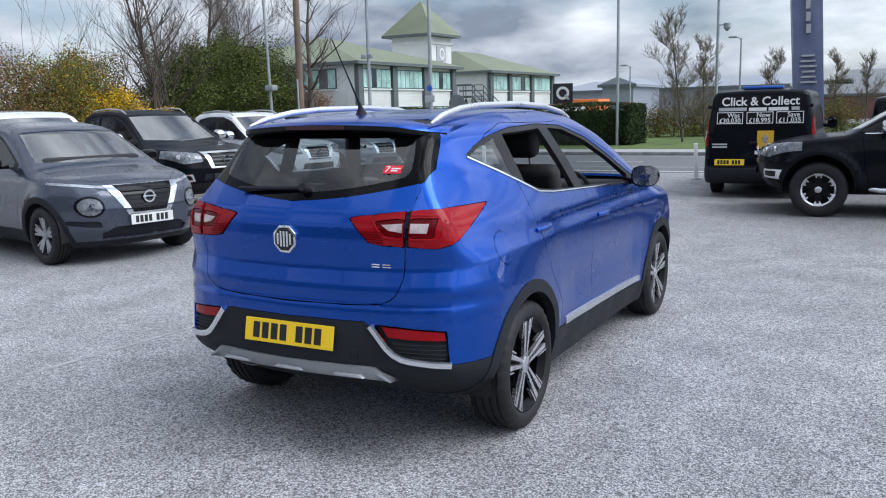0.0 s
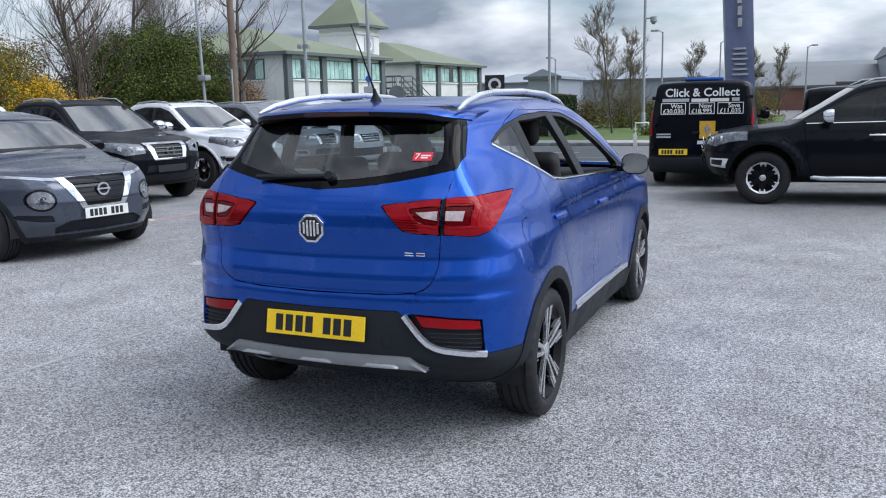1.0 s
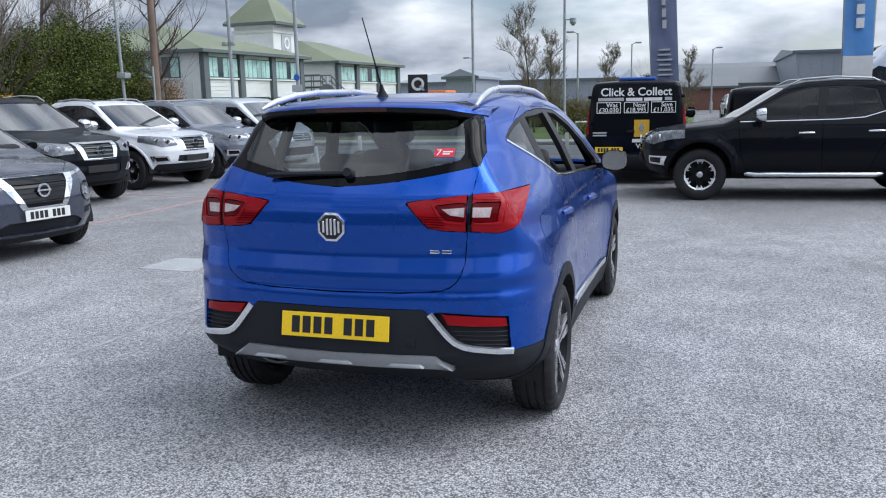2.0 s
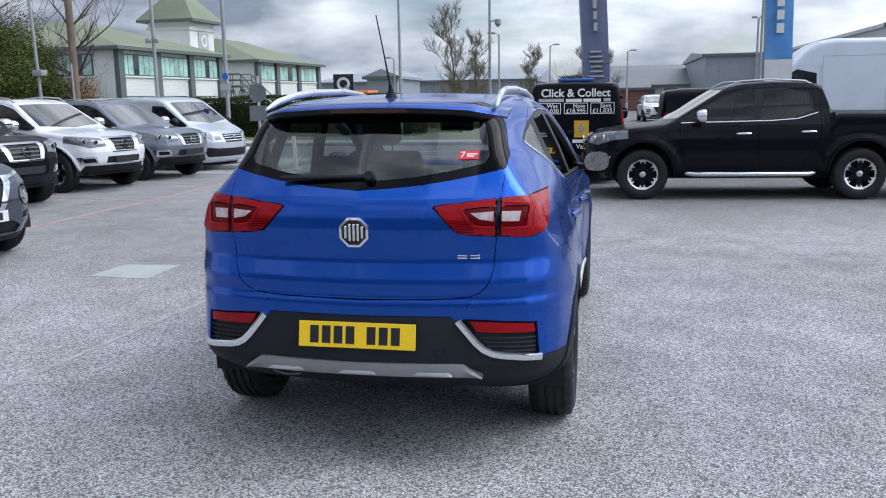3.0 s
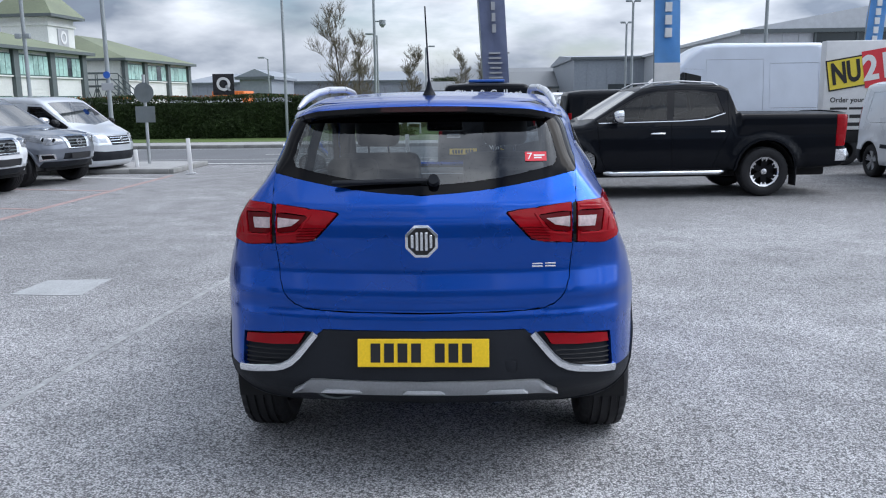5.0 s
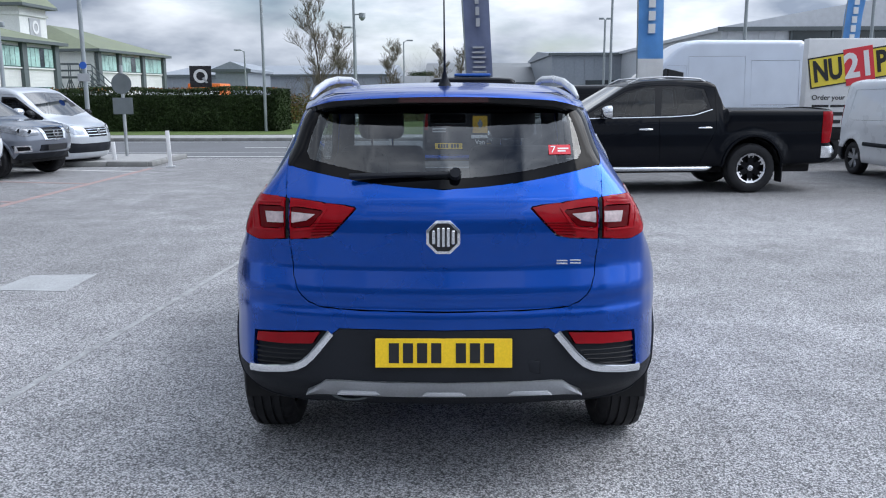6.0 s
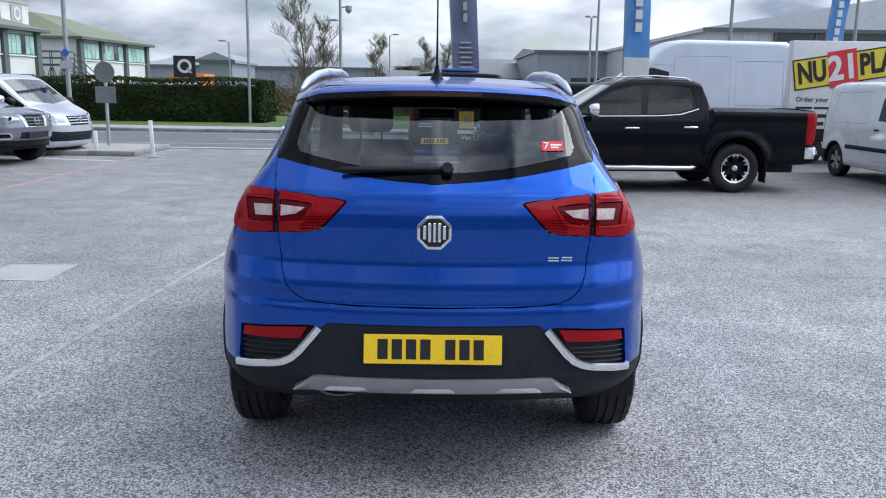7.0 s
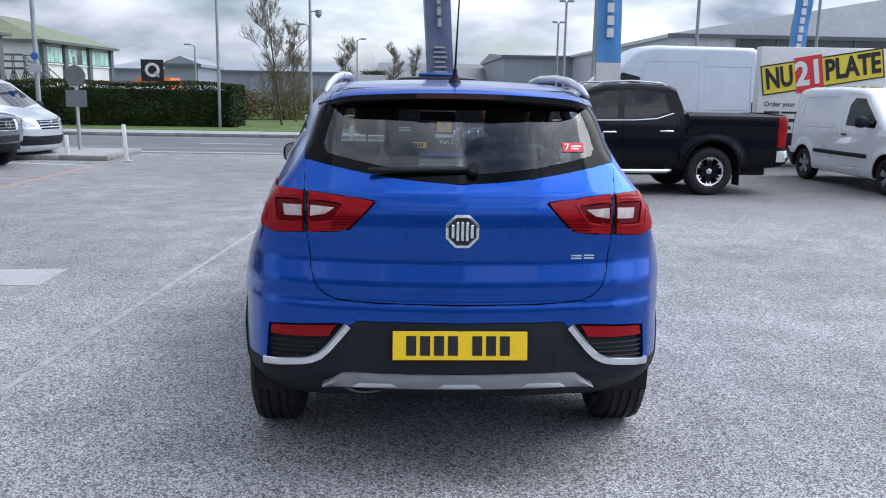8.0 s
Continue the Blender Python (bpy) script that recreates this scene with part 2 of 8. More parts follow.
PAINT_GREY = mat("gunmetal_grey_paint", (0.062, 0.072, 0.100), 0.26, 0.45, 0.6, var=0.05, scale=3, fine=700, fvar=0.12, rvar=0.05)
PAINT_SLATE = mat("slate_grey_paint", (0.18, 0.20, 0.24), 0.35, 0.5, 1.0, var=0.05, scale=3, fine=700, fvar=0.12, rvar=0.05)
PAINT_SILVER = mat("silver_paint", (0.62, 0.65, 0.69), 0.35, 0.5, 1.0, var=0.05, scale=3, fine=700, fvar=0.1, rvar=0.05)
PAINT_WHITE = mat("white_car_paint", (0.74, 0.76, 0.79), 0.3, 0.0, 1.0, var=0.04, scale=3, fine=300, fvar=0.03, rvar=0.05)
PAINT_WHITE2 = mat("cool_white_van_paint", (0.62, 0.67, 0.76), 0.4, 0.0, 0.6, var=0.05, scale=2, fine=200, fvar=0.03, rvar=0.05)
CLADDING = mat("black_grained_plastic", (0.019, 0.021, 0.026), 0.6, var=0.15, scale=4, fine=300, fvar=0.15, bump=0.15, bscale=900, rvar=0.1, spec=0.16)
BLACKGLOSS = mat("gloss_black_plastic", (0.004, 0.004, 0.005), 0.12, coat=0.12, var=0.1, spec=0.22)
BORDER = mat("black_glass_border", (0.002, 0.002, 0.003), 0.06, var=0.05, rvar=0.02, spec=0.12)
PILLAR = mat("satin_black_trim", (0.014, 0.014, 0.016), 0.45, var=0.1, spec=0.25)
DARK = mat("dark_underside", (0.010, 0.010, 0.011), 0.9, var=0.2)
RUBBER = mat("tyre_rubber", (0.019, 0.019, 0.021), 0.55, spec=0.25, var=0.2, scale=8, fine=150, fvar=0.2, bump=0.1, bscale=400)
CHROME = mat("chrome", (0.78, 0.80, 0.83), 0.10, 1.0, var=0.03, rvar=0.03)
SATIN_SILVER = mat("satin_silver_plastic", (0.50, 0.51, 0.53), 0.42, 0.55, var=0.08, scale=6)
RAIL = mat("bright_satin_rail", (0.74, 0.75, 0.77), 0.32, 0.75, var=0.04)
RIM_POLISH = mat("machined_alloy", (0.66, 0.66, 0.68), 0.25, 0.9, var=0.08)
RIM_BLACK = mat("black_alloy", (0.005, 0.005, 0.007), 0.4, 0.0, coat=0.05, spec=0.12)
RIM_SILVER = mat("silver_alloy", (0.42, 0.43, 0.45), 0.35, 0.8, var=0.08)
LAMP_RED = mat("red_lamp_lens", (0.29, 0.003, 0.008), 0.08, spec=0.12, coat=0.16, var=0.12, scale=14, fine=200)
LAMP_DARKRED = mat("dark_red_lens", (0.11, 0.001, 0.003), 0.12, spec=0.1, coat=0.1, var=0.15, scale=14)
LAMP_CLEAR = mat("clear_lamp_lens", (0.52, 0.42, 0.42), 0.15, coat=0.4, var=0.2, scale=30)
LAMP_HEAD = mat("headlamp_lens", (0.46, 0.49, 0.53), 0.12, 0.6, coat=1.0, var=0.3, scale=5, fine=14, fvar=0.25)
LAMP_HEADDARK = mat("smoked_headlamp", (0.15, 0.16, 0.18), 0.1, 0.3, coat=1.0, var=0.4, scale=16, fine=60, fvar=0.4)
PLATE_Y = mat("yellow_plate", (0.95, 0.62, 0.008), 0.4, coat=0.4, var=0.03)
PLATE_W = mat("white_plate", (0.72, 0.72, 0.70), 0.4, coat=0.4, var=0.03)
INK = mat("black_ink", (0.012, 0.012, 0.014), 0.5, var=0.05)
SIGN_WHITE = mat("white_vinyl", (0.75, 0.75, 0.75), 0.5, var=0.04)
SIGN_GREY = mat("grey_vinyl", (0.42, 0.43, 0.45), 0.5, var=0.04)
SIGN_YELLOW = mat("yellow_vinyl", (0.78, 0.62, 0.05), 0.5, var=0.04)
SIGN_RED = mat("red_vinyl", (0.65, 0.035, 0.05), 0.5, var=0.04)
STICKER_RED = mat("red_sticker", (0.62, 0.02, 0.04), 0.5, var=0.05, emit=0.0)
BADGE_YELLOW = mat("ochre_vinyl", (0.62, 0.36, 0.02), 0.5, var=0.04)
FLAG_NAVY = mat("slate_blue_fabric", (0.235, 0.265, 0.38), 0.8, var=0.15, scale=2, fine=80)
FLAG_BLUE = mat("bright_blue_fabric", (0.20, 0.41, 0.70), 0.8, var=0.12, scale=2, fine=80)
SEAT = mat("dark_seat_fabric", (0.018, 0.018, 0.021), 0.8, var=0.15, scale=10, bump=0.2)
LINING = mat("grey_cabin_lining", (0.06, 0.06, 0.065), 0.85, var=0.1)
LINING_DARK = mat("black_cabin_lining", (0.012, 0.012, 0.014), 0.85, var=0.1)
WALL_WHITE = mat("white_rendered_wall", (0.72, 0.73, 0.71), 0.85, var=0.08, scale=0.5, fine=8, fvar=0.05)
WALL_SIDING = mat("off_white_boards", (0.68, 0.69, 0.67), 0.8, var=0.08, scale=0.5, fine=8, fvar=0.05)
ROOF_GREEN = mat("sage_green_sheet_roof", (0.175, 0.20, 0.13), 0.6, var=0.15, scale=0.25, fine=6, fvar=0.08)
TRIM_GREY = mat("dark_grey_trim", (0.11, 0.13, 0.135), 0.6, var=0.1)
TRIM_GREEN = mat("dark_green_frames", (0.04, 0.10, 0.085), 0.5, var=0.1)
PANE_GREEN = mat("pale_green_pane", (0.40, 0.60, 0.55), 0.3, coat=0.2, var=0.25, scale=0.8, fine=5, fvar=0.15)
PANE_DARK = mat("dark_pane", (0.045, 0.055, 0.06), 0.1, coat=0.5, var=0.3, scale=0.8)
CLAD_GREY = mat("grey_sheet_cladding", (0.30, 0.33, 0.37), 0.5, 0.2, var=0.06, scale=0.3, fine=5)
CLAD_PALE = mat("pale_sheet_cladding", (0.60, 0.62, 0.65), 0.5, 0.2, var=0.06, scale=0.3, fine=5)
CLAD_DARK = mat("dark_sheet_roof", (0.17, 0.18, 0.19), 0.6, 0.1, var=0.1, scale=0.3, fine=5)
BRICK_FAR = mat("brown_brick_wall", (0.20, 0.10, 0.075), 0.85, var=0.15, scale=0.6, fine=8, fvar=0.2)
ORANGE = mat("orange_painted_metal", (0.75, 0.18, 0.03), 0.5, var=0.1)
SIGN_BLACK = mat("black_sign_face", (0.016, 0.015, 0.018), 0.3, coat=0.3)
SIGN_BLUE = mat("blue_sign_face", (0.03, 0.12, 0.50), 0.4, var=0.05)
SIGN_BACK = mat("dull_grey_sign_back", (0.16, 0.18, 0.185), 0.6, 0.2, var=0.15, scale=4)
CONE = mat("orange_red_plastic", (0.75, 0.05, 0.03), 0.5, var=0.08)
GLASS_CLEAR = glass("clear_car_glass", (0.72, 0.76, 0.76))
GLASS_TINT = glass("tinted_car_glass", (0.55, 0.60, 0.62), ior=1.55)
GLASS_DARK = glass("dark_car_glass", (0.22, 0.25, 0.28), ior=1.36)
GLASS_SCREEN = glass("windscreen_glass", (0.34, 0.42, 0.46), ior=2.5)


# ---- mesh helpers ----
def mesh_of(bm, name, smooth=None):
    me = bpy.data.meshes.new(name)
    bmesh.ops.recalc_face_normals(bm, faces=bm.faces)
    bm.to_mesh(me)
    bm.free()
    if smooth is not None:
        for p in me.polygons:
            p.use_smooth = True
        me.set_sharp_from_angle(angle=radians(smooth))
    return me


def part(name, bm, material, parent=None, label="", smooth=35):
    """Links a bmesh (or mesh) as one object under its thing or part."""
    if bm is None:
        return None
    me = bm if isinstance(bm, bpy.types.Mesh) else mesh_of(bm, name, smooth)
    if material is not None:
        me.materials.clear()
        me.materials.append(material)
    ob = new(name, me)
    if parent is not None:
        ob.parent = parent
    if label:
        ob["label"] = label
    return ob


def thing(name, label, category, m=None, group="", kind=""):
    ob = new(name)
    ob.empty_display_size = 0.3
    tagged(ob, label, category, group, kind)
    if m is not None:
        ob.matrix_basis = m
    return ob


def box(bm, x0, x1, y0, y1, z0, z1, bevel=0.0, segs=2, m=None):
    vs = [bm.verts.new((x, y, z)) for x in (x0, x1) for y in (y0, y1) for z in (z0, z1)]
    q = ((0, 1, 3, 2), (4, 6, 7, 5), (0, 4, 5, 1), (2, 3, 7, 6), (0, 2, 6, 4), (1, 5, 7, 3))
    fs = [bm.faces.new([vs[i] for i in f]) for f in q]
    if m is not None:
        for v in vs:
            v.co = m @ v.co
    if bevel:
        es = list({e for f in fs for e in f.edges})
        bmesh.ops.bevel(bm, geom=es, offset=bevel, segments=segs, affect="EDGES", profile=0.5)
    return bm


def boxed(*a, **k):
    return box(bmesh.new(), *a, **k)


def tube(bm, pts, radii, n=10, cap=True):
    """A tube of varying radius along a line of points."""
    pts = [Vector(p) for p in pts]
    if not isinstance(radii, (list, tuple)):
        radii = [radii] * len(pts)
    rings = []
    side = None
    for i, p in enumerate(pts):
        d = (pts[min(i + 1, len(pts) - 1)] - pts[max(i - 1, 0)]).normalized()
        if side is None:
            side = d.orthogonal().normalized()
        side = (side - d * side.dot(d)).normalized()
        up = d.cross(side)
        rings.append([bm.verts.new(p + radii[i] * (math.cos(a) * side + math.sin(a) * up)) for a in [2 * math.pi * k / n for k in range(n)]])
    for a, b in zip(rings, rings[1:]):
        for k in range(n):
            bm.faces.new((a[k], a[(k + 1) % n], b[(k + 1) % n], b[k]))
    if cap and n > 2:
        bm.faces.new(rings[0][::-1])
        bm.faces.new(rings[-1])
    return bm


def tubed(*a, **k):
    return tube(bmesh.new(), *a, **k)


def lathe(bm, prof, n=48, axis="x"):
    """Turns a line of (along, radius) about the x axis (or z)."""
    rings = []
    for h, r in prof:
        ring = []
        for k in range(n):
            a = 2 * math.pi * k / n
            c, s = r * math.cos(a), r * math.sin(a)
            ring.append(bm.verts.new((h, c, s) if axis == "x" else (c, s, h)))
        rings.append(ring)
    for a, b in zip(rings, rings[1:]):
        for k in range(n):
            bm.faces.new((a[k], a[(k + 1) % n], b[(k + 1) % n], b[k]))
    return bm


def prism(bm, pts, lo, hi, axis="z", bevel=0.0):
    """A polygon drawn in the plane across an axis, thick from lo to hi."""
    def at(p, h):
        return {"z": (p[0], p[1], h), "y": (p[0], h, p[1]), "x": (h, p[0], p[1])}[axis]
    a = [bm.verts.new(at(p, lo)) for p in pts]
    b = [bm.verts.new(at(p, hi)) for p in pts]
    fs = [bm.faces.new(a), bm.faces.new(b[::-1])]
    for i in range(len(pts)):
        j = (i + 1) % len(pts)
        fs.append(bm.faces.new((a[i], b[i], b[j], a[j])))
    if bevel:
        bmesh.ops.bevel(bm, geom=list({e for f in fs for e in f.edges}), offset=bevel, segments=2, affect="EDGES", profile=0.5)
    return bm


def prismed(*a, **k):
    return prism(bmesh.new(), *a, **k)


def lettering(name, text, size, depth, material, parent, m, label="", bold=0.0):
    """Raised writing in the built-in font, as a mesh; centred on the pose m, read from its +z."""
    cu = bpy.data.curves.new(name, "FONT")
    cu.body, cu.size, cu.extrude, cu.align_x, cu.align_y = text, size, depth, "CENTER", "CENTER"
    cu.resolution_u, cu.offset = 3, bold * size
    tmp = bpy.data.objects.new("tmp", cu)
    me = bpy.data.meshes.new_from_object(tmp)
    bpy.data.objects.remove(tmp)
    bpy.data.curves.remove(cu)
    me.transform(m)
    return part(name, me, material, parent, label)


# ---- vehicle bodies ----
def line_of(pts, smooth=0.0):
    """A function through (q, value) points, rounded over a width."""
    q, v = np.array(pts, float).T
    if not smooth:
        return lambda a: np.interp(a, q, v)
    step = smooth / 6
    xs = np.arange(q[0] - 2 * smooth, q[-1] + 2 * smooth, step)
    ys = np.interp(xs, q, v)
    for i in range(len(xs)):
        if xs[i] < q[0]:
            ys[i] = v[0] + (xs[i] - q[0]) * (v[1] - v[0]) / (q[1] - q[0])
        if xs[i] > q[-1]:
            ys[i] = v[-1] + (xs[i] - q[-1]) * (v[-1] - v[-2]) / (q[-1] - q[-2])
    k = np.hanning(9)[1:-1]
    ys = np.convolve(np.pad(ys, 3, mode="edge"), k / k.sum(), mode="valid")
    return lambda a: np.interp(a, xs, ys)


def smax(a, b, k):
    h = np.clip(0.5 + 0.5 * (a - b) / k, 0, 1)
    return b * (1 - h) + a * h + k * h * (1 - h)


class Shell:
    """A car body's outer skin, as the rounded common part of its roofline, sides, nose and tail. y runs from tail to nose."""

    def __init__(self, length, top, rear, front, bottom, plan, inset, rear_bow, front_bow, crown=0.05, round_side=0.12, round_end=0.06, smooth=0.08, bulge=(), dent=None, core=None):
        self.length = length
        self.top, self.rear, self.front = line_of(top, smooth), line_of(rear, 0.026), line_of(front, 0.06)
        self.bottom, self.plan, self.inset = line_of(bottom), line_of(plan, 0.2), line_of(inset, 0.03)
        self.rb, self.fb, self.crown = line_of(rear_bow, 0.05), line_of(front_bow, 0.1), crown
        self.ks, self.ke, self.bulge, self.dent, self.core = round_side, round_end, bulge, dent, core

    def f(self, p):
        x, y, z = np.abs(p[:, 0]), p[:, 1], p[:, 2]
        w = self.plan(y) - self.inset(z)
        for cy, cz, r, amount in self.bulge:
            d = np.hypot(y - cy, z - cz)
            w = w + amount * np.exp(-((d - r) / 0.07) ** 2)
        side = x - w
        if self.dent is not None:
            side = side + self.dent(y, z)
        top = z - (self.top(y) - self.crown * (x / 0.8) ** 2)
        g = smax(side, top, self.ks)
        g = smax(g, self.rear(z) + self.rb(x) - y, self.ke)
        g = smax(g, y - self.front(z) + self.fb(x), self.ke)
        return smax(g, self.bottom(y) - z, 0.03)

    def normal(self, p, e=0.004):
        g = np.stack([self.f(p + d) - self.f(p - d) for d in np.eye(3) * e], 1)
        return g / np.maximum(np.linalg.norm(g, axis=1, keepdims=True), 1e-9)

    def grid(self, step):
        """The skin as a bmesh: a box of squares drawn onto it from a core inside."""
        cx, y0, y1, z0, tops = self.core
        ztop = line_of(tops)
        zmid = max(v for _, v in tops)

        def spread(a, b, fan):
            nc, nf = max(2, int(round((b - a) / step))), max(3, int(round(fan / step)))
            core = [a] * nf + [a + (b - a) * k / nc for k in range(nc + 1)] + [b] * nf
            off = [-1 + k / nf for k in range(nf)] + [0] * (nc + 1) + [(k + 1) / nf for k in range(nf)]
            return np.array(core), np.array(off), 2 * nf + nc
        axes = [spread(-cx, cx, 0.42), spread(y0, y1, 0.48), spread(0.0, 1.0 * (zmid - z0), 0.30)]
        n0, n1, n2 = (a[2] for a in axes)
        ids, pts, quads = {}, [], []

        def vert(i, j, k):
            key = (i, j, k)
            if key not in ids:
                ids[key] = len(pts)
                pts.append(key)
            return ids[key]
        for i in range(n0):
            for j in range(n1):
                for k in (0, n2):
                    quads.append([vert(*c) for c in ((i, j, k), (i + 1, j, k), (i + 1, j + 1, k), (i, j + 1, k))][::1 if k else -1])
        for i in range(n0):
            for k in range(n2):
                for j in (0, n1):
                    quads.append([vert(*c) for c in ((i, j, k), (i + 1, j, k), (i + 1, j, k + 1), (i, j, k + 1))][::-1 if j else 1])
        for j in range(n1):
            for k in range(n2):
                for i in (0, n0):
                    quads.append([vert(*c) for c in ((i, j, k), (i, j + 1, k), (i, j + 1, k + 1), (i, j, k + 1))][::1 if i else -1])
        u = np.array(pts)
        inner = np.stack([axes[k][0][u[:, k]] for k in range(3)], 1)
        way = np.stack([axes[k][1][u[:, k]] for k in range(3)], 1)
        inner[:, 2] = z0 + inner[:, 2] / (zmid - z0) * (ztop(inner[:, 1]) - z0)
        # the fans turn evenly from one face round to the next
        on = np.abs(way) > 1 - 1e-9
        way = np.where(on, way, np.tan(way * math.pi / 4)) * 1.7
        lo_t, hi_t = np.zeros(len(u)), np.ones(len(u))
        for _ in range(36):
            mid = (lo_t + hi_t) / 2
            inside = self.f(inner + way * mid[:, None]) < 0
            lo_t, hi_t = np.where(inside, mid, lo_t), np.where(inside, hi_t, mid)
        p = inner + way * lo_t[:, None]
        bm = bmesh.new()
        vs = [bm.verts.new(c) for c in p]
        for q in quads:
            bm.faces.new([vs[i] for i in q])
        return bm


def inside(poly, a, b):
    c = False
    for (x0, y0), (x1, y1) in zip(poly, poly[1:] + poly[:1]):
        if (y0 > b) != (y1 > b) and a < (x1 - x0) * (b - y0) / (y1 - y0) + x0:
            c = not c
    return c


AXES = {"side": (1, 2), "end": (0, 2), "top": (0, 1)}


def cut(bm, poly, view, keep, number, over=None, planes=(), reach=None):
    """Marks with a number the faces of the skin that lie within a polygon drawn in the side, end or top view, after cutting them along its edges."""
    i, j = AXES[view]
    poly = [tuple(p) for p in poly]
    a0, a1 = min(p[0] for p in poly) - 0.09, max(p[0] for p in poly) + 0.09
    b0, b1 = min(p[1] for p in poly) - 0.09, max(p[1] for p in poly) + 0.09
    faces = []
    for f in bm.faces:
        c = f.calc_center_median()
        if a0 < c[i] < a1 and b0 < c[j] < b1 and (reach or keep)(c):
            faces.append(f)
    lines = []
    for p, q in zip(poly, poly[1:] + poly[:1]):
        co, no = [0, 0, 0], [0, 0, 0]
        co[i], co[j] = p
        no[i], no[j] = q[1] - p[1], p[0] - q[0]
        lines.append((co, no, p, q))
    for co, no, p, q in lines + [(c, n, None, None) for c, n in planes]:
        if Vector(no).length < 1e-7:
            continue
        if p is None:
            near = faces
        else:
            s0, s1 = min(p[0], q[0]) - 0.07, max(p[0], q[0]) + 0.07
            t0, t1 = min(p[1], q[1]) - 0.07, max(p[1], q[1]) + 0.07
            near = []
            for f in faces:
                c = f.calc_center_median()
                if s0 < c[i] < s1 and t0 < c[j] < t1:
                    near.append(f)
        rest = set(faces)
        rest.difference_update(near)
        es, vs = {e for f in near for e in f.edges}, {v for f in near for v in f.verts}
        ret = bmesh.ops.bisect_plane(bm, geom=[*near, *es, *vs], dist=1e-5, plane_co=co, plane_no=Vector(no).normalized())
        rest.update(g for g in ret["geom"] if isinstance(g, bmesh.types.BMFace))
        faces = [f for f in rest if f.is_valid]
    for f in faces:
        c = f.calc_center_median()
        if keep(c) and (over is None or f.material_index in over) and inside(poly, c[i], c[j]):
            f.material_index = number


def mirror(poly):
    return [(-a, b) for a, b in poly]


def piece(bm, shell, number, gap=0.0025, depth=0.02, off=0.0):
    """A mesh of the faces with that number: edges drawn back by a gap and turned in by a depth, with the skin's own smooth normals."""
    faces = [f for f in bm.faces if f.material_index == number]
    if not faces:
        return None
    index, cos, polys = {}, [], []
    pull, count = {}, {}
    for f in faces:
        c = f.calc_center_median()
        ids = []
        for v in f.verts:
            if v not in index:
                index[v] = len(cos)
                cos.append(v.co[:])
                pull[index[v]] = Vector()
            k = index[v]
            ids.append(k)
            d = c - v.co
            if d.length > 1e-9:
                pull[k] += d.normalized() * f.calc_area() ** 0.5
        polys.append(ids)
        for a, b in zip(ids, ids[1:] + ids[:1]):
            e = (min(a, b), max(a, b))
            count[e] = (count.get(e, (0, 0))[0] + 1, (a, b))
    p = np.array(cos)
    n = shell.normal(p)
    rim = [ab for c, ab in count.values() if c == 1]
    onrim = {k for ab in rim for k in ab}
    p = p + n * off
    if gap:
        for k in onrim:
            d = pull[k] - Vector(n[k]) * pull[k].dot(Vector(n[k]))
            if d.length > 1e-9:
                p[k] += np.array(d.normalized()) * gap
    verts, loopn = [tuple(c) for c in p], []
    for ids in polys:
        loopn += [tuple(n[k]) for k in ids]
    if depth:
        low = {}
        for k in onrim:
            low[k] = len(verts)
            verts.append(tuple(p[k] - n[k] * depth))
        for a, b in rim:
            polys.append([b, a, low[a], low[b]])
            fn = (p[a] - p[b])
            fn = np.cross(fn, -n[a])
            fn = fn / max(np.linalg.norm(fn), 1e-9)
            loopn += [tuple(fn)] * 4
    me = bpy.data.meshes.new("piece")
    me.from_pydata(verts, [], polys)
    for q in me.polygons:
        q.use_smooth = True
    me.normals_split_custom_set(loopn)
    return me


def ring_poly(cy, cz, r, n=36, a0=0, a1=360):
    return [(cy + r * math.cos(radians(a0 + (a1 - a0) * k / n)), cz + r * math.sin(radians(a0 + (a1 - a0) * k / n))) for k in range(n + (a1 - a0 < 360))]


# ---- wheels ----
def tyre_mesh(r, w, rim):
    """A tyre with rounded shoulders, tread grooves round it and a raised bead."""
    bm = bmesh.new()
    h = w / 2
    prof = [(-h * 0.80, rim), (-h * 0.97, rim + 0.02), (-h, rim + (r - rim) * 0.45), (-h * 0.96, r - 0.035), (-h * 0.86, r - 0.010)]
    for g in (-0.55, -0.19, 0.19, 0.55):
        prof += [(h * (g - 0.07), r), (h * (g - 0.05), r - 0.009), (h * (g + 0.05), r - 0.009), (h * (g + 0.07), r)]
    prof += [(h * 0.86, r - 0.010), (h * 0.96, r - 0.035), (h, rim + (r - rim) * 0.45), (h * 0.97, rim + 0.02), (h * 0.80, rim)]
    lathe(bm, prof, 96)
    # sipes across both shoulders and the outer ribs
    bm.verts.ensure_lookup_table()
    for ring in (4, 5, len(prof) - 6, len(prof) - 5):
        for k in range(0, 96, 3):
            v = bm.verts[ring * 96 + k]
            f = 1 - 0.009 / r
            v.co.y, v.co.z = v.co.y * f, v.co.z * f
    return bm


def rim_mesh(r, w):
    bm = bmesh.new()
    h = w / 2
    lathe(bm, [(-h * 0.8, r + 0.002), (-h * 0.7, r - 0.02), (h * 0.55, r - 0.035), (h * 0.78, r - 0.012), (h * 0.86, r - 0.004), (h * 0.84, r + 0.004)], 64)
    lathe(bm, [(h * 0.1, r - 0.03), (h * 0.12, 0.02)], 32)
    return bm


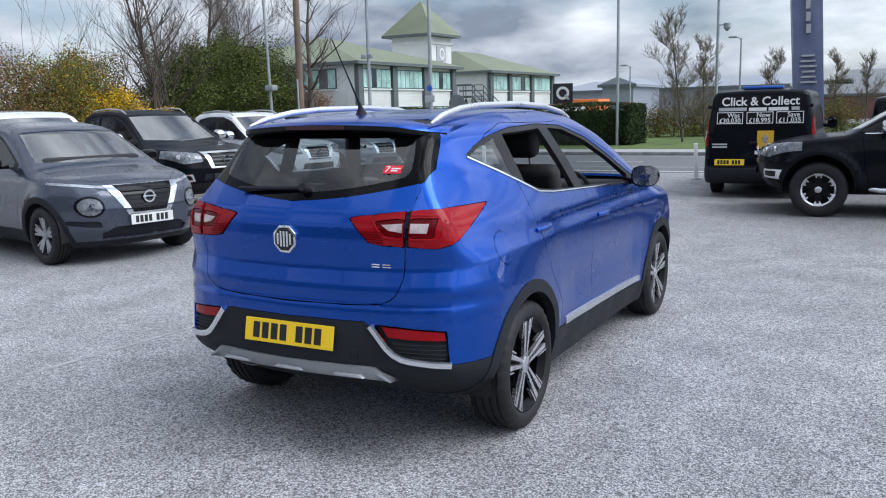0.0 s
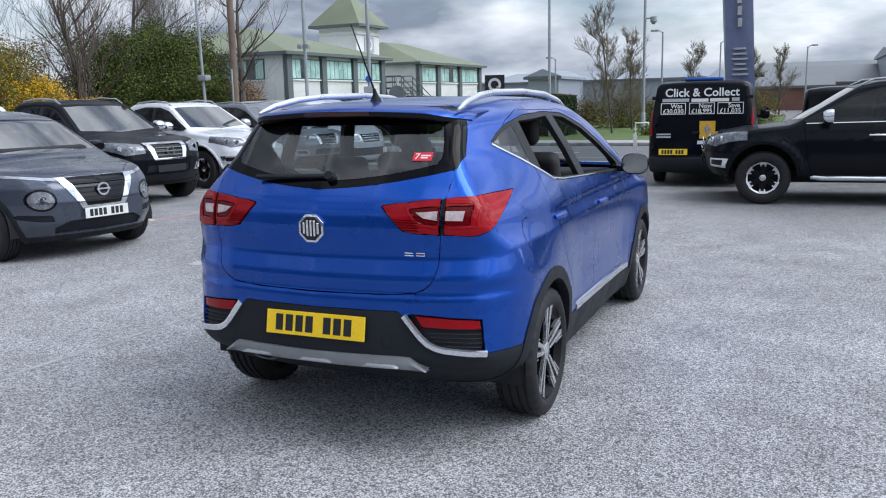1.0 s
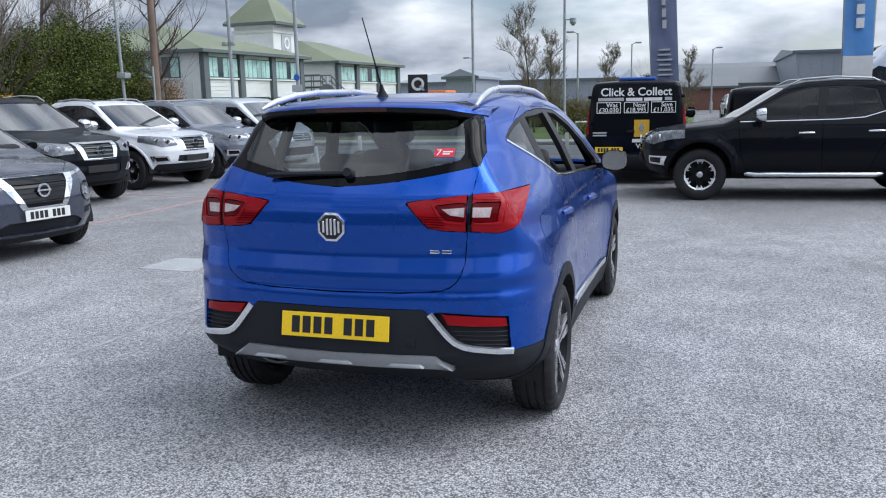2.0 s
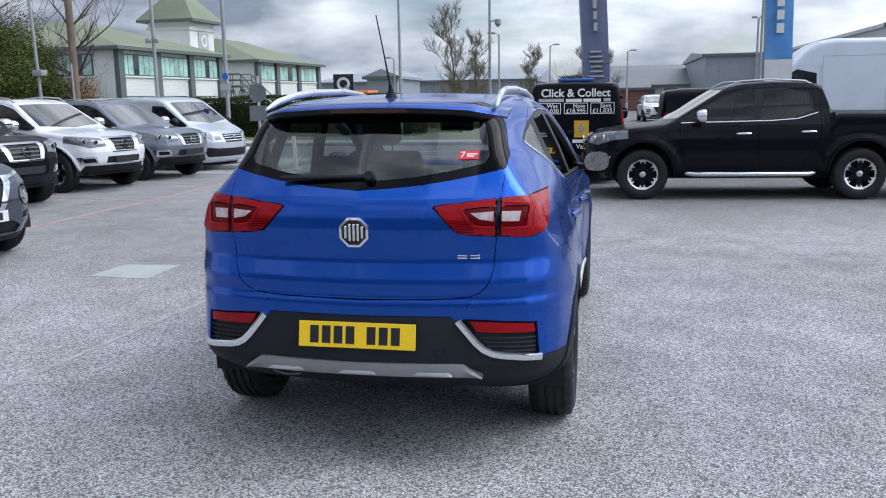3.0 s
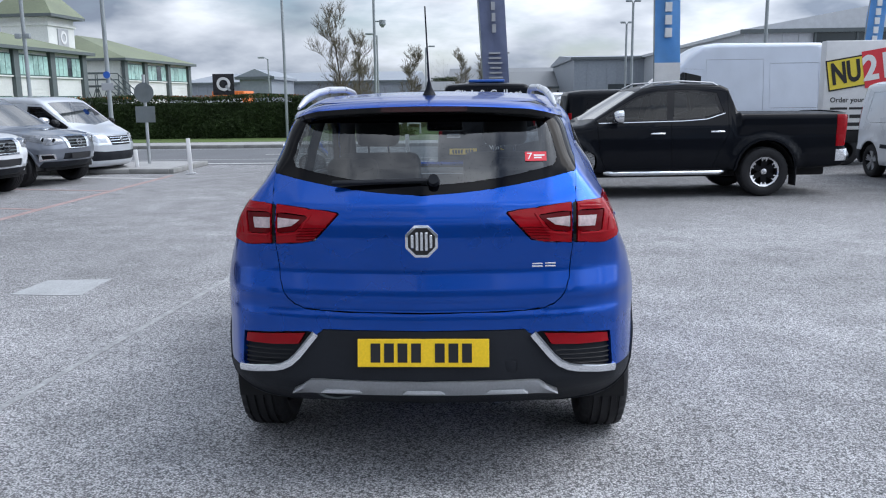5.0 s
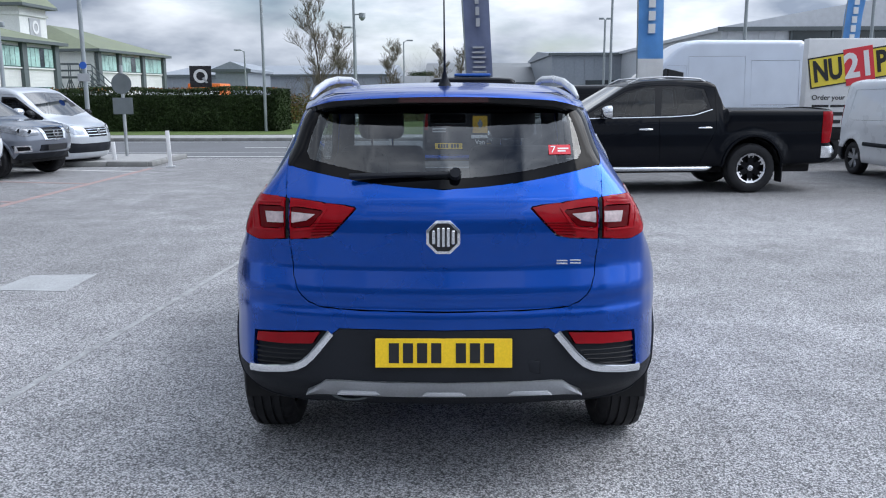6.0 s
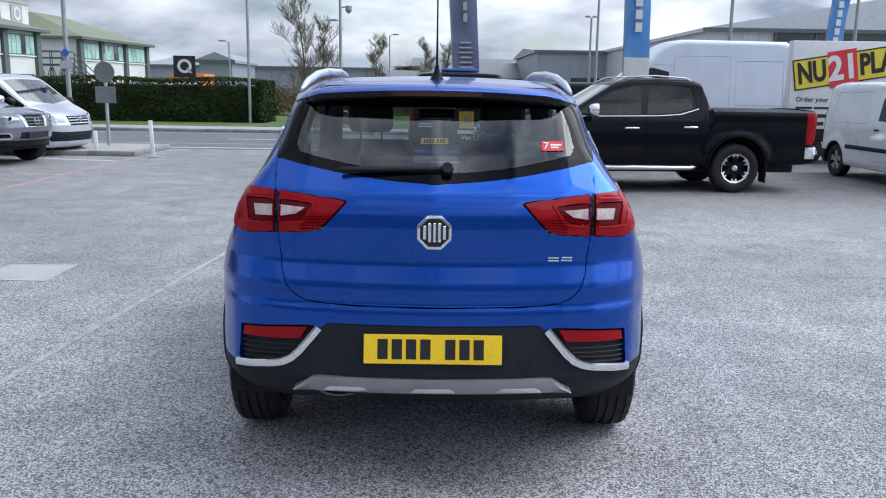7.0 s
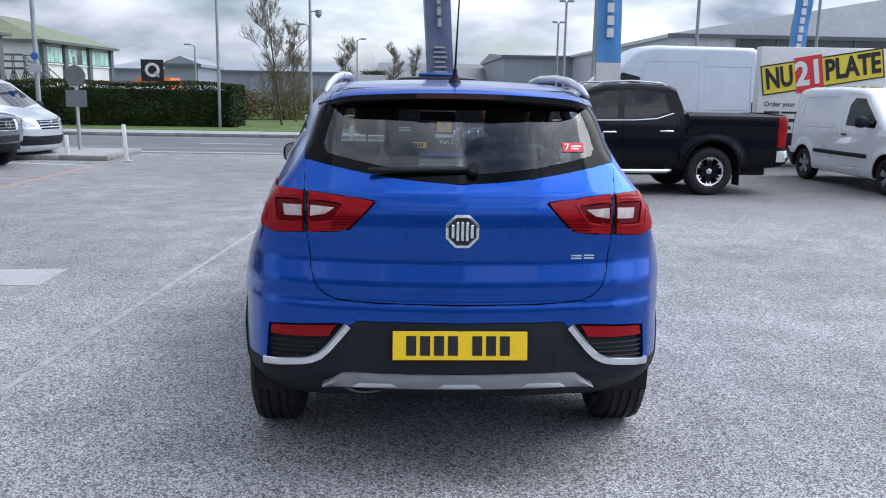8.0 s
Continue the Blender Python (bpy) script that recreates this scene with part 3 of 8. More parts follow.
def spoke(bm, a, inner, outer, half0, half1, x0, x1, thick, shift0=0.0, shift1=0.0):
    """One flat spoke of a wheel, from hub to rim, at an angle."""
    d, s = Vector((0, math.cos(a), math.sin(a))), Vector((0, -math.sin(a), math.cos(a)))
    cs = []
    for rad, hw, x, sh in ((inner, half0, x0, shift0), (outer, half1, x1, shift1)):
        for sx in (-1, 1):
            for dx in (0, -thick):
                cs.append(bm.verts.new(d * rad + s * (hw * sx + sh) + Vector((x + dx, 0, 0))))
    for f in ((0, 2, 6, 4), (1, 5, 7, 3), (0, 4, 5, 1), (2, 3, 7, 6), (4, 6, 7, 5)):
        bm.faces.new([cs[i] for i in f])


WHEELS = {}


def wheel(parent, x, y, r, w, rim, style, steer=0.0):
    """A wheel with tyre, rim, spokes and hub cap; x > 0 stands outside right."""
    key = (r, w, rim, style)
    if key not in WHEELS:
        h = w / 2
        ty, ri = mesh_of(tyre_mesh(r, w, rim), "tyre", 50), mesh_of(rim_mesh(rim, w), "rim", 40)
        b1, b2 = bmesh.new(), bmesh.new()
        if style == "five_twin":
            for k in range(5):
                a = math.radians(90 + 72 * k)
                for d in (-1, 1):
                    spoke(b1, a, 0.03, rim - 0.006, 0.0065, 0.0135, h * 0.72, h * 0.86, 0.02, d * 0.012, d * 0.030)
                    spoke(b1, a, rim * 0.62, rim - 0.006, 0.003, 0.005, h * 0.76, h * 0.865, 0.02, d * 0.048, d * 0.056)
                    spoke(b2, a, 0.035, rim - 0.006, 0.013, 0.020, h * 0.58, h * 0.72, 0.03, d * 0.012, d * 0.030)
            cap = (0.045, h * 0.78)
        elif style == "six_block":
            for k in range(6):
                a = math.radians(60 * k + 30)
                spoke(b2, a, 0.05, rim * 0.9, 0.045, 0.040, h * 0.55, h * 0.7, 0.03)
                spoke(b2, a, rim * 0.66, rim * 0.80, 0.016, 0.024, h * 0.70, h * 0.80, 0.02)
                spoke(b1, a, rim * 0.70, rim * 0.86, 0.034, 0.050, h * 0.68, h * 0.78, 0.02)
                spoke(b1, a, rim * 0.84, rim - 0.006, 0.050, 0.064, h * 0.76, h * 0.86, 0.02)
                for s in (-1, 1):
                    spoke(b1, a + s * 0.40, rim * 0.88, rim * 0.97, 0.026, 0.030, h * 0.76, h * 0.86, 0.02)
                for q in range(3):
                    aa = a + (q - 1) * 0.22
                    spoke(b1, aa, rim * 0.90, rim - 0.004, 0.03, 0.035, h * 0.76, h * 0.86, 0.02)
            cap = (0.045, h * 0.72)
        else:
            for k in range(5):
                a = math.radians(90 + 72 * k)
                spoke(b1, a, 0.04, rim - 0.006, 0.032, 0.022, h * 0.62, h * 0.8, 0.03)
                for s in (-1, 1):
                    spoke(b1, a + s * 0.28, rim * 0.35, rim - 0.006, 0.012, 0.012, h * 0.66, h * 0.82, 0.03)
                spoke(b2, a + 0.63, 0.04, rim * 0.7, 0.02, 0.02, h * 0.3, h * 0.4, 0.03)
            cap = (0.05, h * 0.76)
        hub = bmesh.new()
        lathe(hub, [(cap[1] - 0.05, cap[0] + 0.01), (cap[1] - 0.004, cap[0]), (cap[1], cap[0] * 0.8), (cap[1] + 0.003, 0.001)], 20)
        WHEELS[key] = (ty, ri, mesh_of(b1, "spokes", 30), mesh_of(b2, "back_spokes", 30), mesh_of(hub, "hub_cap", 30))
    ty, ri, s1, s2, hb = WHEELS[key]
    m = pose(x, y, r, 0, 0, steer) @ (Matrix.Identity(4) if x > 0 else pose(0, 0, 0, 0, 0, 180))
    face = {"five_twin": (RIM_POLISH, RIM_BLACK), "six_block": (RIM_POLISH, RIM_BLACK)}.get(style, (RIM_SILVER, RIM_BLACK))
    wh = new("wheel")
    wh.parent, wh.matrix_local = parent, m
    for nm, me, ma in (("tyre", ty, RUBBER), ("rim", ri, RIM_BLACK), ("spokes", s1, face[0]), ("back_spokes", s2, face[1]), ("hub_cap", hb, face[0])):
        part(nm, me, ma, wh)
    return wh


def wheel_well(parent, x, y, r, width, material=None):
    """The dark liner of a wheel arch."""
    bm = bmesh.new()
    n, z = 20, r * 0.92
    rows = []
    for sx in (0, 1):
        xx = x - math.copysign(width * sx, x)
        rows.append([bm.verts.new((xx, y + (r + 0.05) * math.cos(math.pi * (k / n * 1.08 - 0.04)), z + (r + 0.05) * math.sin(math.pi * (k / n * 1.08 - 0.04)))) for k in range(n + 1)])
    for k in range(n):
        bm.faces.new((rows[0][k], rows[0][k + 1], rows[1][k + 1], rows[1][k]))
    bm.faces.new(rows[1])
    return part("wheel_arch_liner", bm, material or DARK, parent)


def strip(parent, name, shell, pts, view, side, width, proud, material, label="", n=6):
    """A moulding laid on the skin along a line drawn in the side or end view."""
    pts2 = []
    for (a, b), (c, d) in zip(pts, pts[1:]):
        pts2 += [(a + (c - a) * k / n, b + (d - b) * k / n) for k in range(n)]
    pts2.append(pts[-1])
    pos = on_skin(shell, pts2, view, side)
    nor = shell.normal(pos)
    bm = bmesh.new()
    rings = []
    for k in range(len(pos)):
        t = pos[min(k + 1, len(pos) - 1)] - pos[max(k - 1, 0)]
        t = t / np.linalg.norm(t)
        s = np.cross(nor[k], t)
        rings.append([bm.verts.new(pos[k] + s * width * a + nor[k] * h) for a, h in ((-0.5, -0.004), (-0.4, proud * 0.8), (0, proud), (0.4, proud * 0.8), (0.5, -0.004))])
    for a, b in zip(rings, rings[1:]):
        for k in range(4):
            bm.faces.new((a[k], b[k], b[k + 1], a[k + 1]))
    for r in (rings[0], rings[-1]):
        bm.faces.new(r)
    return part(name, bm, material, parent, label, smooth=60)


def on_skin(shell, pts, view, side):
    """Points of the skin that stand behind points of the side view (y, z) or the end view (x, z); side is the sign of x or of the end (-1: tail)."""
    pts = np.array(pts, float)
    k = len(pts)
    if view == "side":
        p0 = np.stack([np.zeros(k), pts[:, 0], pts[:, 1]], 1)
        way = np.array([side * 1.4, 0, 0])
    else:
        p0 = np.stack([pts[:, 0], np.full(k, shell.length * 0.5), pts[:, 1]], 1)
        way = np.array([0, side * shell.length * 0.7, 0])
    lo, hi = np.zeros(k), np.ones(k)
    for _ in range(40):
        mid = (lo + hi) / 2
        ins = shell.f(p0 + way * mid[:, None]) < 0
        lo, hi = np.where(ins, mid, lo), np.where(ins, hi, mid)
    return p0 + way * lo[:, None]


def seat(parent, x, y, z, material, width=0.5, lean=14, headrest=True, tall=0.60):
    """A car seat: cushion, leaning back and headrest on two posts."""
    s = new("seat")
    s.parent = parent
    part("cushion", boxed(x - width / 2, x + width / 2, y, y + 0.48, z - 0.10, z + 0.06, 0.05, 3), material, s)
    m = Matrix.Translation((x, y + 0.05, z + 0.04)) @ pose(0, 0, 0, lean, 0, 0)
    part("backrest", boxed(-width / 2, width / 2, -0.09, 0.05, 0, tall, 0.055, 3, m), material, s)
    if headrest:
        part("headrest", boxed(-0.13, 0.13, -0.07, 0.04, tall + 0.05, tall + 0.23, 0.045, 3, m), material, s)
        for sx in (-0.06, 0.06):
            part("headrest_post", tubed([m @ Vector((sx, -0.01, tall - 0.05)), m @ Vector((sx, -0.01, tall + 0.10))], 0.006, 6), CHROME, s)
    return s


def steering_wheel(parent, x, y, z):
    bm = bmesh.new()
    m = Matrix.Translation((x, y, z)) @ pose(0, 0, 0, 65, 0, 0)
    tube(bm, [m @ Vector((0.18 * math.cos(a), 0.18 * math.sin(a), 0)) for a in [2 * math.pi * k / 24 for k in range(25)]], 0.016, 8, cap=False)
    for a in (0, 180, 270):
        tube(bm, [m @ Vector((0, 0, 0.02)), m @ Vector((0.18 * math.cos(radians(a)), 0.18 * math.sin(radians(a)), 0))], 0.02, 6)
    return part("steering_wheel", bm, SEAT, parent)


def number_plate(parent, m, material, width=0.52, height=0.111, bars=(3, 3)):
    """A number plate with plain bars in place of its characters; m faces its +z."""
    pl = part("number_plate", boxed(-width / 2, width / 2, -height / 2, height / 2, 0, 0.006, 0.002, 1, m), material, parent)
    x, step, hh = -width * 0.40, width * 0.103, height * 0.34
    for c in bars:
        for _ in range(c):
            part("plate_bar", boxed(x, x + step * 0.72, -hh, hh, 0.004, 0.0075, 0, 1, m), INK, pl)
            x += step
        x += step * 0.75
    return pl


def wing_mirror(parent, x, y, z, material, length=0.21, high=0.14, glass_on=True):
    """A door mirror: rounded housing, foot, silver glass facing the tail."""
    s = math.copysign(1, x)
    mi = new("door_mirror")
    mi.parent = parent
    bm = bmesh.new()
    prof = []
    n = 14
    for k in range(7):
        t = k / 6
        sc = math.sqrt(max(0.0, 1 - (t * 0.96) ** 2.6))
        prof.append([bm.verts.new((x + s * (length / 2) * (1 + math.copysign(abs(math.cos(a)) ** 0.7, math.cos(a)) * (0.55 + 0.45 * sc)), y + t * 0.13, z + high / 2 * math.copysign(abs(math.sin(a)) ** 0.75, math.sin(a)) * (0.35 + 0.65 * sc))) for a in [2 * math.pi * q / n for q in range(n)]])
    for a, b in zip(prof, prof[1:]):
        for k in range(n):
            bm.faces.new((a[k], a[(k + 1) % n], b[(k + 1) % n], b[k]))
    bm.faces.new(prof[-1])
    part("housing", bm, material, mi, smooth=50)
    bm = bmesh.new()
    bm.faces.new([bm.verts.new((x + s * (length / 2) * (1 + math.copysign(abs(math.cos(a)) ** 0.7, math.cos(a)) * 0.93), y + 0.016 + 0.05 * length * math.cos(a), z + high / 2 * 0.92 * math.copysign(abs(math.sin(a)) ** 0.75, math.sin(a)))) for a in [2 * math.pi * q / n for q in range(n)]])
    bmesh.ops.solidify(bm, geom=bm.faces[:], thickness=0.006)
    part("mirror_glass", bm, MIRROR, mi)
    part("foot", boxed(min(x - s * 0.07, x + s * 0.05), max(x - s * 0.07, x + s * 0.05), y + 0.04, y + 0.10, z - high * 0.42, z - high * 0.1, 0.015), BLACKGLOSS, mi)
    return mi


BRAKE_LENS = mat("dark_brake_lens", (0.035, 0.002, 0.003), 0.2, coat=0.3, var=0.1)
MIRROR = mat("mirror_silver", (0.55, 0.56, 0.58), 0.03, 1.0, var=0.01, rvar=0.01)


# ---- the blue car ----
def blue_car():
    car = thing("car", "blue metallic compact SUV with silver roof rails on grey asphalt", "car")
    sh = Shell(
        4.31,
        top=[(-0.3, 1.545), (0.30, 1.560), (0.6, 1.588), (1.1, 1.610), (1.7, 1.612), (2.15, 1.575), (2.5, 1.47), (3.22, 1.10), (3.42, 1.045), (3.9, 0.985), (4.2, 0.90), (4.32, 0.78)],
        rear=[(0.10, 0.62), (0.22, 0.34), (0.32, 0.16), (0.40, 0.02), (0.45, -0.025), (0.53, -0.022), (0.62, -0.014), (0.67, -0.010), (0.71, -0.012), (0.735, -0.008), (0.750, 0.000), (0.775, 0.000), (0.81, -0.012), (0.905, 0.017), (0.925, 0.018), (1.036, 0.003), (1.10, 0.010), (1.16, 0.034), (1.205, 0.070), (1.30, 0.150), (1.50, 0.325), (1.60, 0.42)],
        front=[(0.12, 3.95), (0.3, 4.22), (0.5, 4.30), (0.75, 4.31), (0.92, 4.22), (1.05, 3.9)],
        bottom=[(-0.2, 0.30), (0.5, 0.26), (1.0, 0.20), (3.4, 0.18), (4.4, 0.22)],
        plan=[(0.0, 0.865), (0.5, 0.903), (0.85, 0.908), (1.35, 0.888), (2.6, 0.885), (3.35, 0.905), (3.9, 0.87), (4.31, 0.76)],
        inset=[(0.15, 0.075), (0.36, 0.02), (0.55, 0.0), (0.72, 0.004), (0.93, 0.012), (1.06, 0.050), (1.16, 0.085), (1.30, 0.135), (1.48, 0.215), (1.62, 0.30)],
        rear_bow=[(0, 0), (0.3, 0.019), (0.5, 0.050), (0.62, 0.084), (0.72, 0.130), (0.79, 0.185), (0.85, 0.29), (0.95, 0.57)],
        front_bow=[(0, 0), (0.4, 0.06), (0.7, 0.22), (0.85, 0.45), (0.95, 0.8)],
        crown=0.045, round_side=0.11, round_end=0.045, smooth=0.16,
        bulge=[(0.763, 0.325, 0.40, 0.004), (3.347, 0.325, 0.40, 0.008)],
        dent=lambda y, z: (0.050 * (lambda q: q * q * (3 - 2 * q))(np.clip((z - 0.76) / 0.27, 0, 1)) + 0.085 * (lambda q: q * q * (3 - 2 * q))(np.clip((z - 1.08) / 0.29, 0, 1))) * np.clip((1.15 - y) / 0.9, 0, 1) ** 1.1 + 0.010 * np.exp(-((z - 0.64) / 0.07) ** 2) * np.clip((0.62 - y) / 0.3, 0, 1) - 0.006 * np.exp(-((z - 0.74) / 0.06) ** 2) * np.clip((0.9 - y) / 0.4, 0, 1) + 0.020 * np.exp(-((z - 0.60) / 0.13) ** 2) * np.clip((y - 1.2) / 0.3, 0, 1) * np.clip((3.0 - y) / 0.3, 0, 1) + 0.011 / (1 + np.exp(np.clip((z - 1.015) / 0.006, -40, 40))) * np.exp(-np.clip(1.015 - z, 0, 1) / 0.10) * np.clip((y - 0.80) / 0.5, 0, 1) * np.clip((3.5 - y) / 0.4, 0, 1),
        core=(0.50, 0.60, 3.85, 0.45, [(0.6, 1.36), (2.2, 1.36), (3.1, 0.80), (3.9, 0.66)]))
    bm = sh.grid(0.026)
    tail, nose = (lambda c: c[1] < 0.75), (lambda c: c[1] > 3.0)
    right, left = (lambda c: c[0] > 0.45), (lambda c: c[0] < -0.45)
    # tail: gate, glass, lamps, bumper
    gate = [(-0.612, 1.62), (-0.622, 1.38), (-0.616, 1.30), (-0.605, 1.15), (-0.590, 0.98), (-0.580, 0.875), (-0.570, 0.835), (-0.550, 0.797), (-0.520, 0.770), (-0.475, 0.753), (-0.40, 0.747), (-0.2, 0.743), (0.2, 0.743), (0.40, 0.747), (0.475, 0.753), (0.520, 0.770), (0.550, 0.797), (0.570, 0.835), (0.580, 0.875), (0.590, 0.98), (0.605, 1.15), (0.616, 1.30), (0.622, 1.38), (0.612, 1.62)]
    cut(bm, gate, "end", lambda c: tail(c) and (c[2] < 1.18 or c[1] < 0.215 + (c[2] - 1.205) * 0.87), 1, planes=[((0, 0.215, 1.205), (0, 1, -0.87))], reach=tail)
    win = [(-0.66, 1.56)] + [(0.66 * q / 12, 1.203 + 0.092 * abs(q / 12) ** 1.75) for q in range(-12, 13)] + [(0.66, 1.56)]
    cut(bm, win, "end", lambda c: c[1] < 0.75 and c[2] > 1.1, 2, over=(1,))
    clear = [(-0.50, 1.49), (-0.528, 1.40), (-0.540, 1.335)] + [(0.525 * q / 9, 1.240 + 0.068 * abs(q / 9) ** 1.9) for q in range(-9, 10)] + [(0.540, 1.335), (0.528, 1.40), (0.50, 1.49)]
    cut(bm, clear, "end", lambda c: c[1] < 0.75 and c[2] > 1.1, 3, over=(2,))
    wedge = [((0, 0.135, 1.0), (0, -1.0, 2.4))]
    lampkeep = lambda c: c[1] < 0.135 + (c[2] - 1.0) * 2.4
    for s, k in ((1, 0), (-1, 1)):
        mm = (lambda q: q) if s > 0 else mirror
        out = [(0.592, 1.166), (0.64, 1.171), (0.70, 1.174), (0.80, 1.170), (0.95, 1.150), (0.95, 1.004), (0.80, 1.000), (0.70, 1.003), (0.594, 1.014)]
        cut(bm, mm(out), "end", lampkeep, 10 + k, planes=wedge, reach=tail)
        tip = [(0.330, 1.134), (0.338, 1.139), (0.45, 1.151), (0.5885, 1.166), (0.5885, 1.012), (0.45, 1.024), (0.428, 1.030)]
        cut(bm, mm(tip), "end", lampkeep, 12 + k)
        for poly, num, ov in (([(0.612, 1.134), (0.718, 1.132), (0.708, 1.052), (0.612, 1.054)], 24 + k, (10 + k,)), ([(0.455, 1.122), (0.580, 1.134), (0.580, 1.056), (0.505, 1.066)], 26 + k, (12 + k,)), ([(0.612, 1.116), (0.690, 1.114), (0.682, 1.072), (0.612, 1.074)], 14 + k, (24 + k,)), ([(0.485, 1.110), (0.580, 1.116), (0.580, 1.074), (0.522, 1.084)], 16 + k, (26 + k,)),
                              ([(0.592, 1.170), (0.607, 1.170), (0.607, 1.008), (0.592, 1.008)], 18 + k, (10 + k,))):
            cut(bm, mm(poly), "end", lampkeep, num, over=ov)
        # bumper: dark lower part, corner lamp recess
        rec = [(0.425, 0.652), (0.47, 0.662), (0.60, 0.652), (0.755, 0.634), (0.768, 0.482), (0.70, 0.490), (0.60, 0.503), (0.54, 0.525)]
        cut(bm, mm(rec), "end", lambda c: c[1] < 0.42, 30 + k)
        cut(bm, mm([(0.480, 0.655), (0.60, 0.646), (0.748, 0.630), (0.756, 0.590), (0.62, 0.596), (0.510, 0.606)]), "end", lambda c: c[1] < 0.42, 32 + k, over=(30 + k,))
    low = [(-0.95, 0.10), (-0.95, 0.478), (-0.768, 0.482), (-0.60, 0.503), (-0.545, 0.525), (-0.425, 0.652), (-0.40, 0.672), (0.40, 0.672), (0.425, 0.652), (0.545, 0.525), (0.60, 0.503), (0.768, 0.482), (0.95, 0.478), (0.95, 0.10)]
    cut(bm, low, "end", lambda c: c[1] < 0.47, 20, over=(0,), planes=[((0, 0.46, 0), (0, 1, 0))])
    # sides
    for s, keep, o in ((1, right, 0), (-1, left, 1)):
        kw = lambda c, s=s: c[0] * s > 0.45 and c[1] > 0.35
        band = [(0.575, 1.385), (0.66, 1.425), (0.80, 1.468), (1.05, 1.505), (1.45, 1.515), (1.80, 1.498), (2.15, 1.415), (2.50, 1.270), (2.86, 1.105), (2.80, 1.075), (1.80, 1.125), (1.30, 1.150), (1.10, 1.172), (0.90, 1.250)]
        cut(bm, band, "side", kw, 40 + o)
        cut(bm, [(0.61, 1.383), (0.70, 1.42), (0.855, 1.458), (0.885, 1.262)], "side", kw, 42 + o, over=(40 + o,))
        cut(bm, [(0.955, 1.475), (1.45, 1.490), (1.66, 1.142), (1.30, 1.162), (1.12, 1.182), (0.985, 1.230)], "side", kw, 44 + o, over=(40 + o,))
        cut(bm, [(1.585, 1.488), (1.80, 1.475), (2.12, 1.395), (2.45, 1.262), (2.72, 1.135), (2.70, 1.095), (1.80, 1.138)], "side", kw, 46 + o, over=(40 + o,))
        rdoor = [(0.62, 1.386), (0.90, 1.245), (0.945, 1.05), (1.02, 0.85), (1.10, 0.72), (1.235, 0.56), (1.26, 0.33), (1.80, 0.33), (1.80, 1.120), (1.62, 1.52), (1.0, 1.53), (0.8, 1.48)]
        fdoor = [(1.80, 1.120), (1.80, 0.33), (2.86, 0.33), (2.90, 0.60), (2.93, 0.85), (2.88, 1.05), (2.88, 1.12), (2.5, 1.30), (2.15, 1.44), (1.8, 1.525), (1.62, 1.52)]
        cut(bm, rdoor, "side", kw, 50 + o, over=(0,))
        cut(bm, fdoor, "side", kw, 52 + o, over=(0,))
        cut(bm, ring_poly(0.545, 0.955, 0.078, 24), "side", kw, 54 + o, over=(0,))
        # sill cladding
        cut(bm, [(1.10, 0.405), (1.25, 0.405), (2.9, 0.345), (2.95, 0.15), (1.05, 0.15)], "side", kw, 56 + o, over=(0, 50 + o, 52 + o))
        for cy in (0.763, 3.347):
            side_keep = lambda c, s=s: c[0] * s > 0.42
            cut(bm, ring_poly(cy, 0.325, 0.435, 40), "side", side_keep, (58 if cy < 1 else 80) + o)
            cut(bm, ring_poly(cy, 0.325, 0.372, 40), "side", side_keep, 99)
            cut(bm, [(cy - 0.372, 0.34), (cy + 0.372, 0.34), (cy + 0.372, 0.05), (cy - 0.372, 0.05)], "side", side_keep, 99)
        cut(bm, [(3.40, 0.86), (4.0, 0.90), (4.4, 0.86), (4.4, 0.72), (3.9, 0.76)], "side", lambda c, s=s: c[0] * s > 0.40 and c[1] > 3.75, 70 + o, over=(0,))
    # windscreen, bonnet, roof
    cut(bm, [(-0.60, 2.32), (0.60, 2.32), (0.70, 3.16), (0, 3.26), (-0.70, 3.16)], "top", lambda c: c[2] > 1.0, 60, over=(0,))
    cut(bm, [(-0.66, 3.30), (0.66, 3.30), (0.60, 4.05), (-0.60, 4.05)], "top", lambda c: c[2] > 0.8, 61, over=(0,))
    cut(bm, [(-0.5, 0.62), (0.5, 0.62), (0.5, 0.42), (-0.5, 0.42)], "end", lambda c: c[1] > 4.0, 62)
    # parts
    body = part("body", piece(bm, sh, 0), PAINT_BLUE, car)
    for number, name, ma, parent, label, gap, depth, off in (
            (1, "tailgate", PAINT_BLUE, car, "", 0.0042, 0.04, 0.0), (20, "rear_bumper_lower", CLADDING, car, "black grained plastic", 0.001, 0.03, 0.0),
            (60, "windscreen", GLASS_CLEAR, car, "clear glass", 0.003, 0.004, -0.002), (61, "bonnet", PAINT_BLUE, car, "", 0.003, 0.02, 0.0), (62, "grille", BLACKGLOSS, car, "black grille", 0.002, 0.02, -0.01)):
        me = piece(bm, sh, number, gap, depth, off)
        if me:
            ob = part(name, me, ma, parent, label)
            if number == 1:
                gate_ob = ob
            if number == 60:
                ob.visible_shadow = False
    frame_ob = part("rear_window_border", piece(bm, sh, 2, 0.002, 0.02, -0.001), BORDER, gate_ob, "black glass border")
    rw = part("rear_window", piece(bm, sh, 3, 0.0, 0.004, -0.001), GLASS_TINT, gate_ob, "tinted glass")
    rw.visible_shadow = False
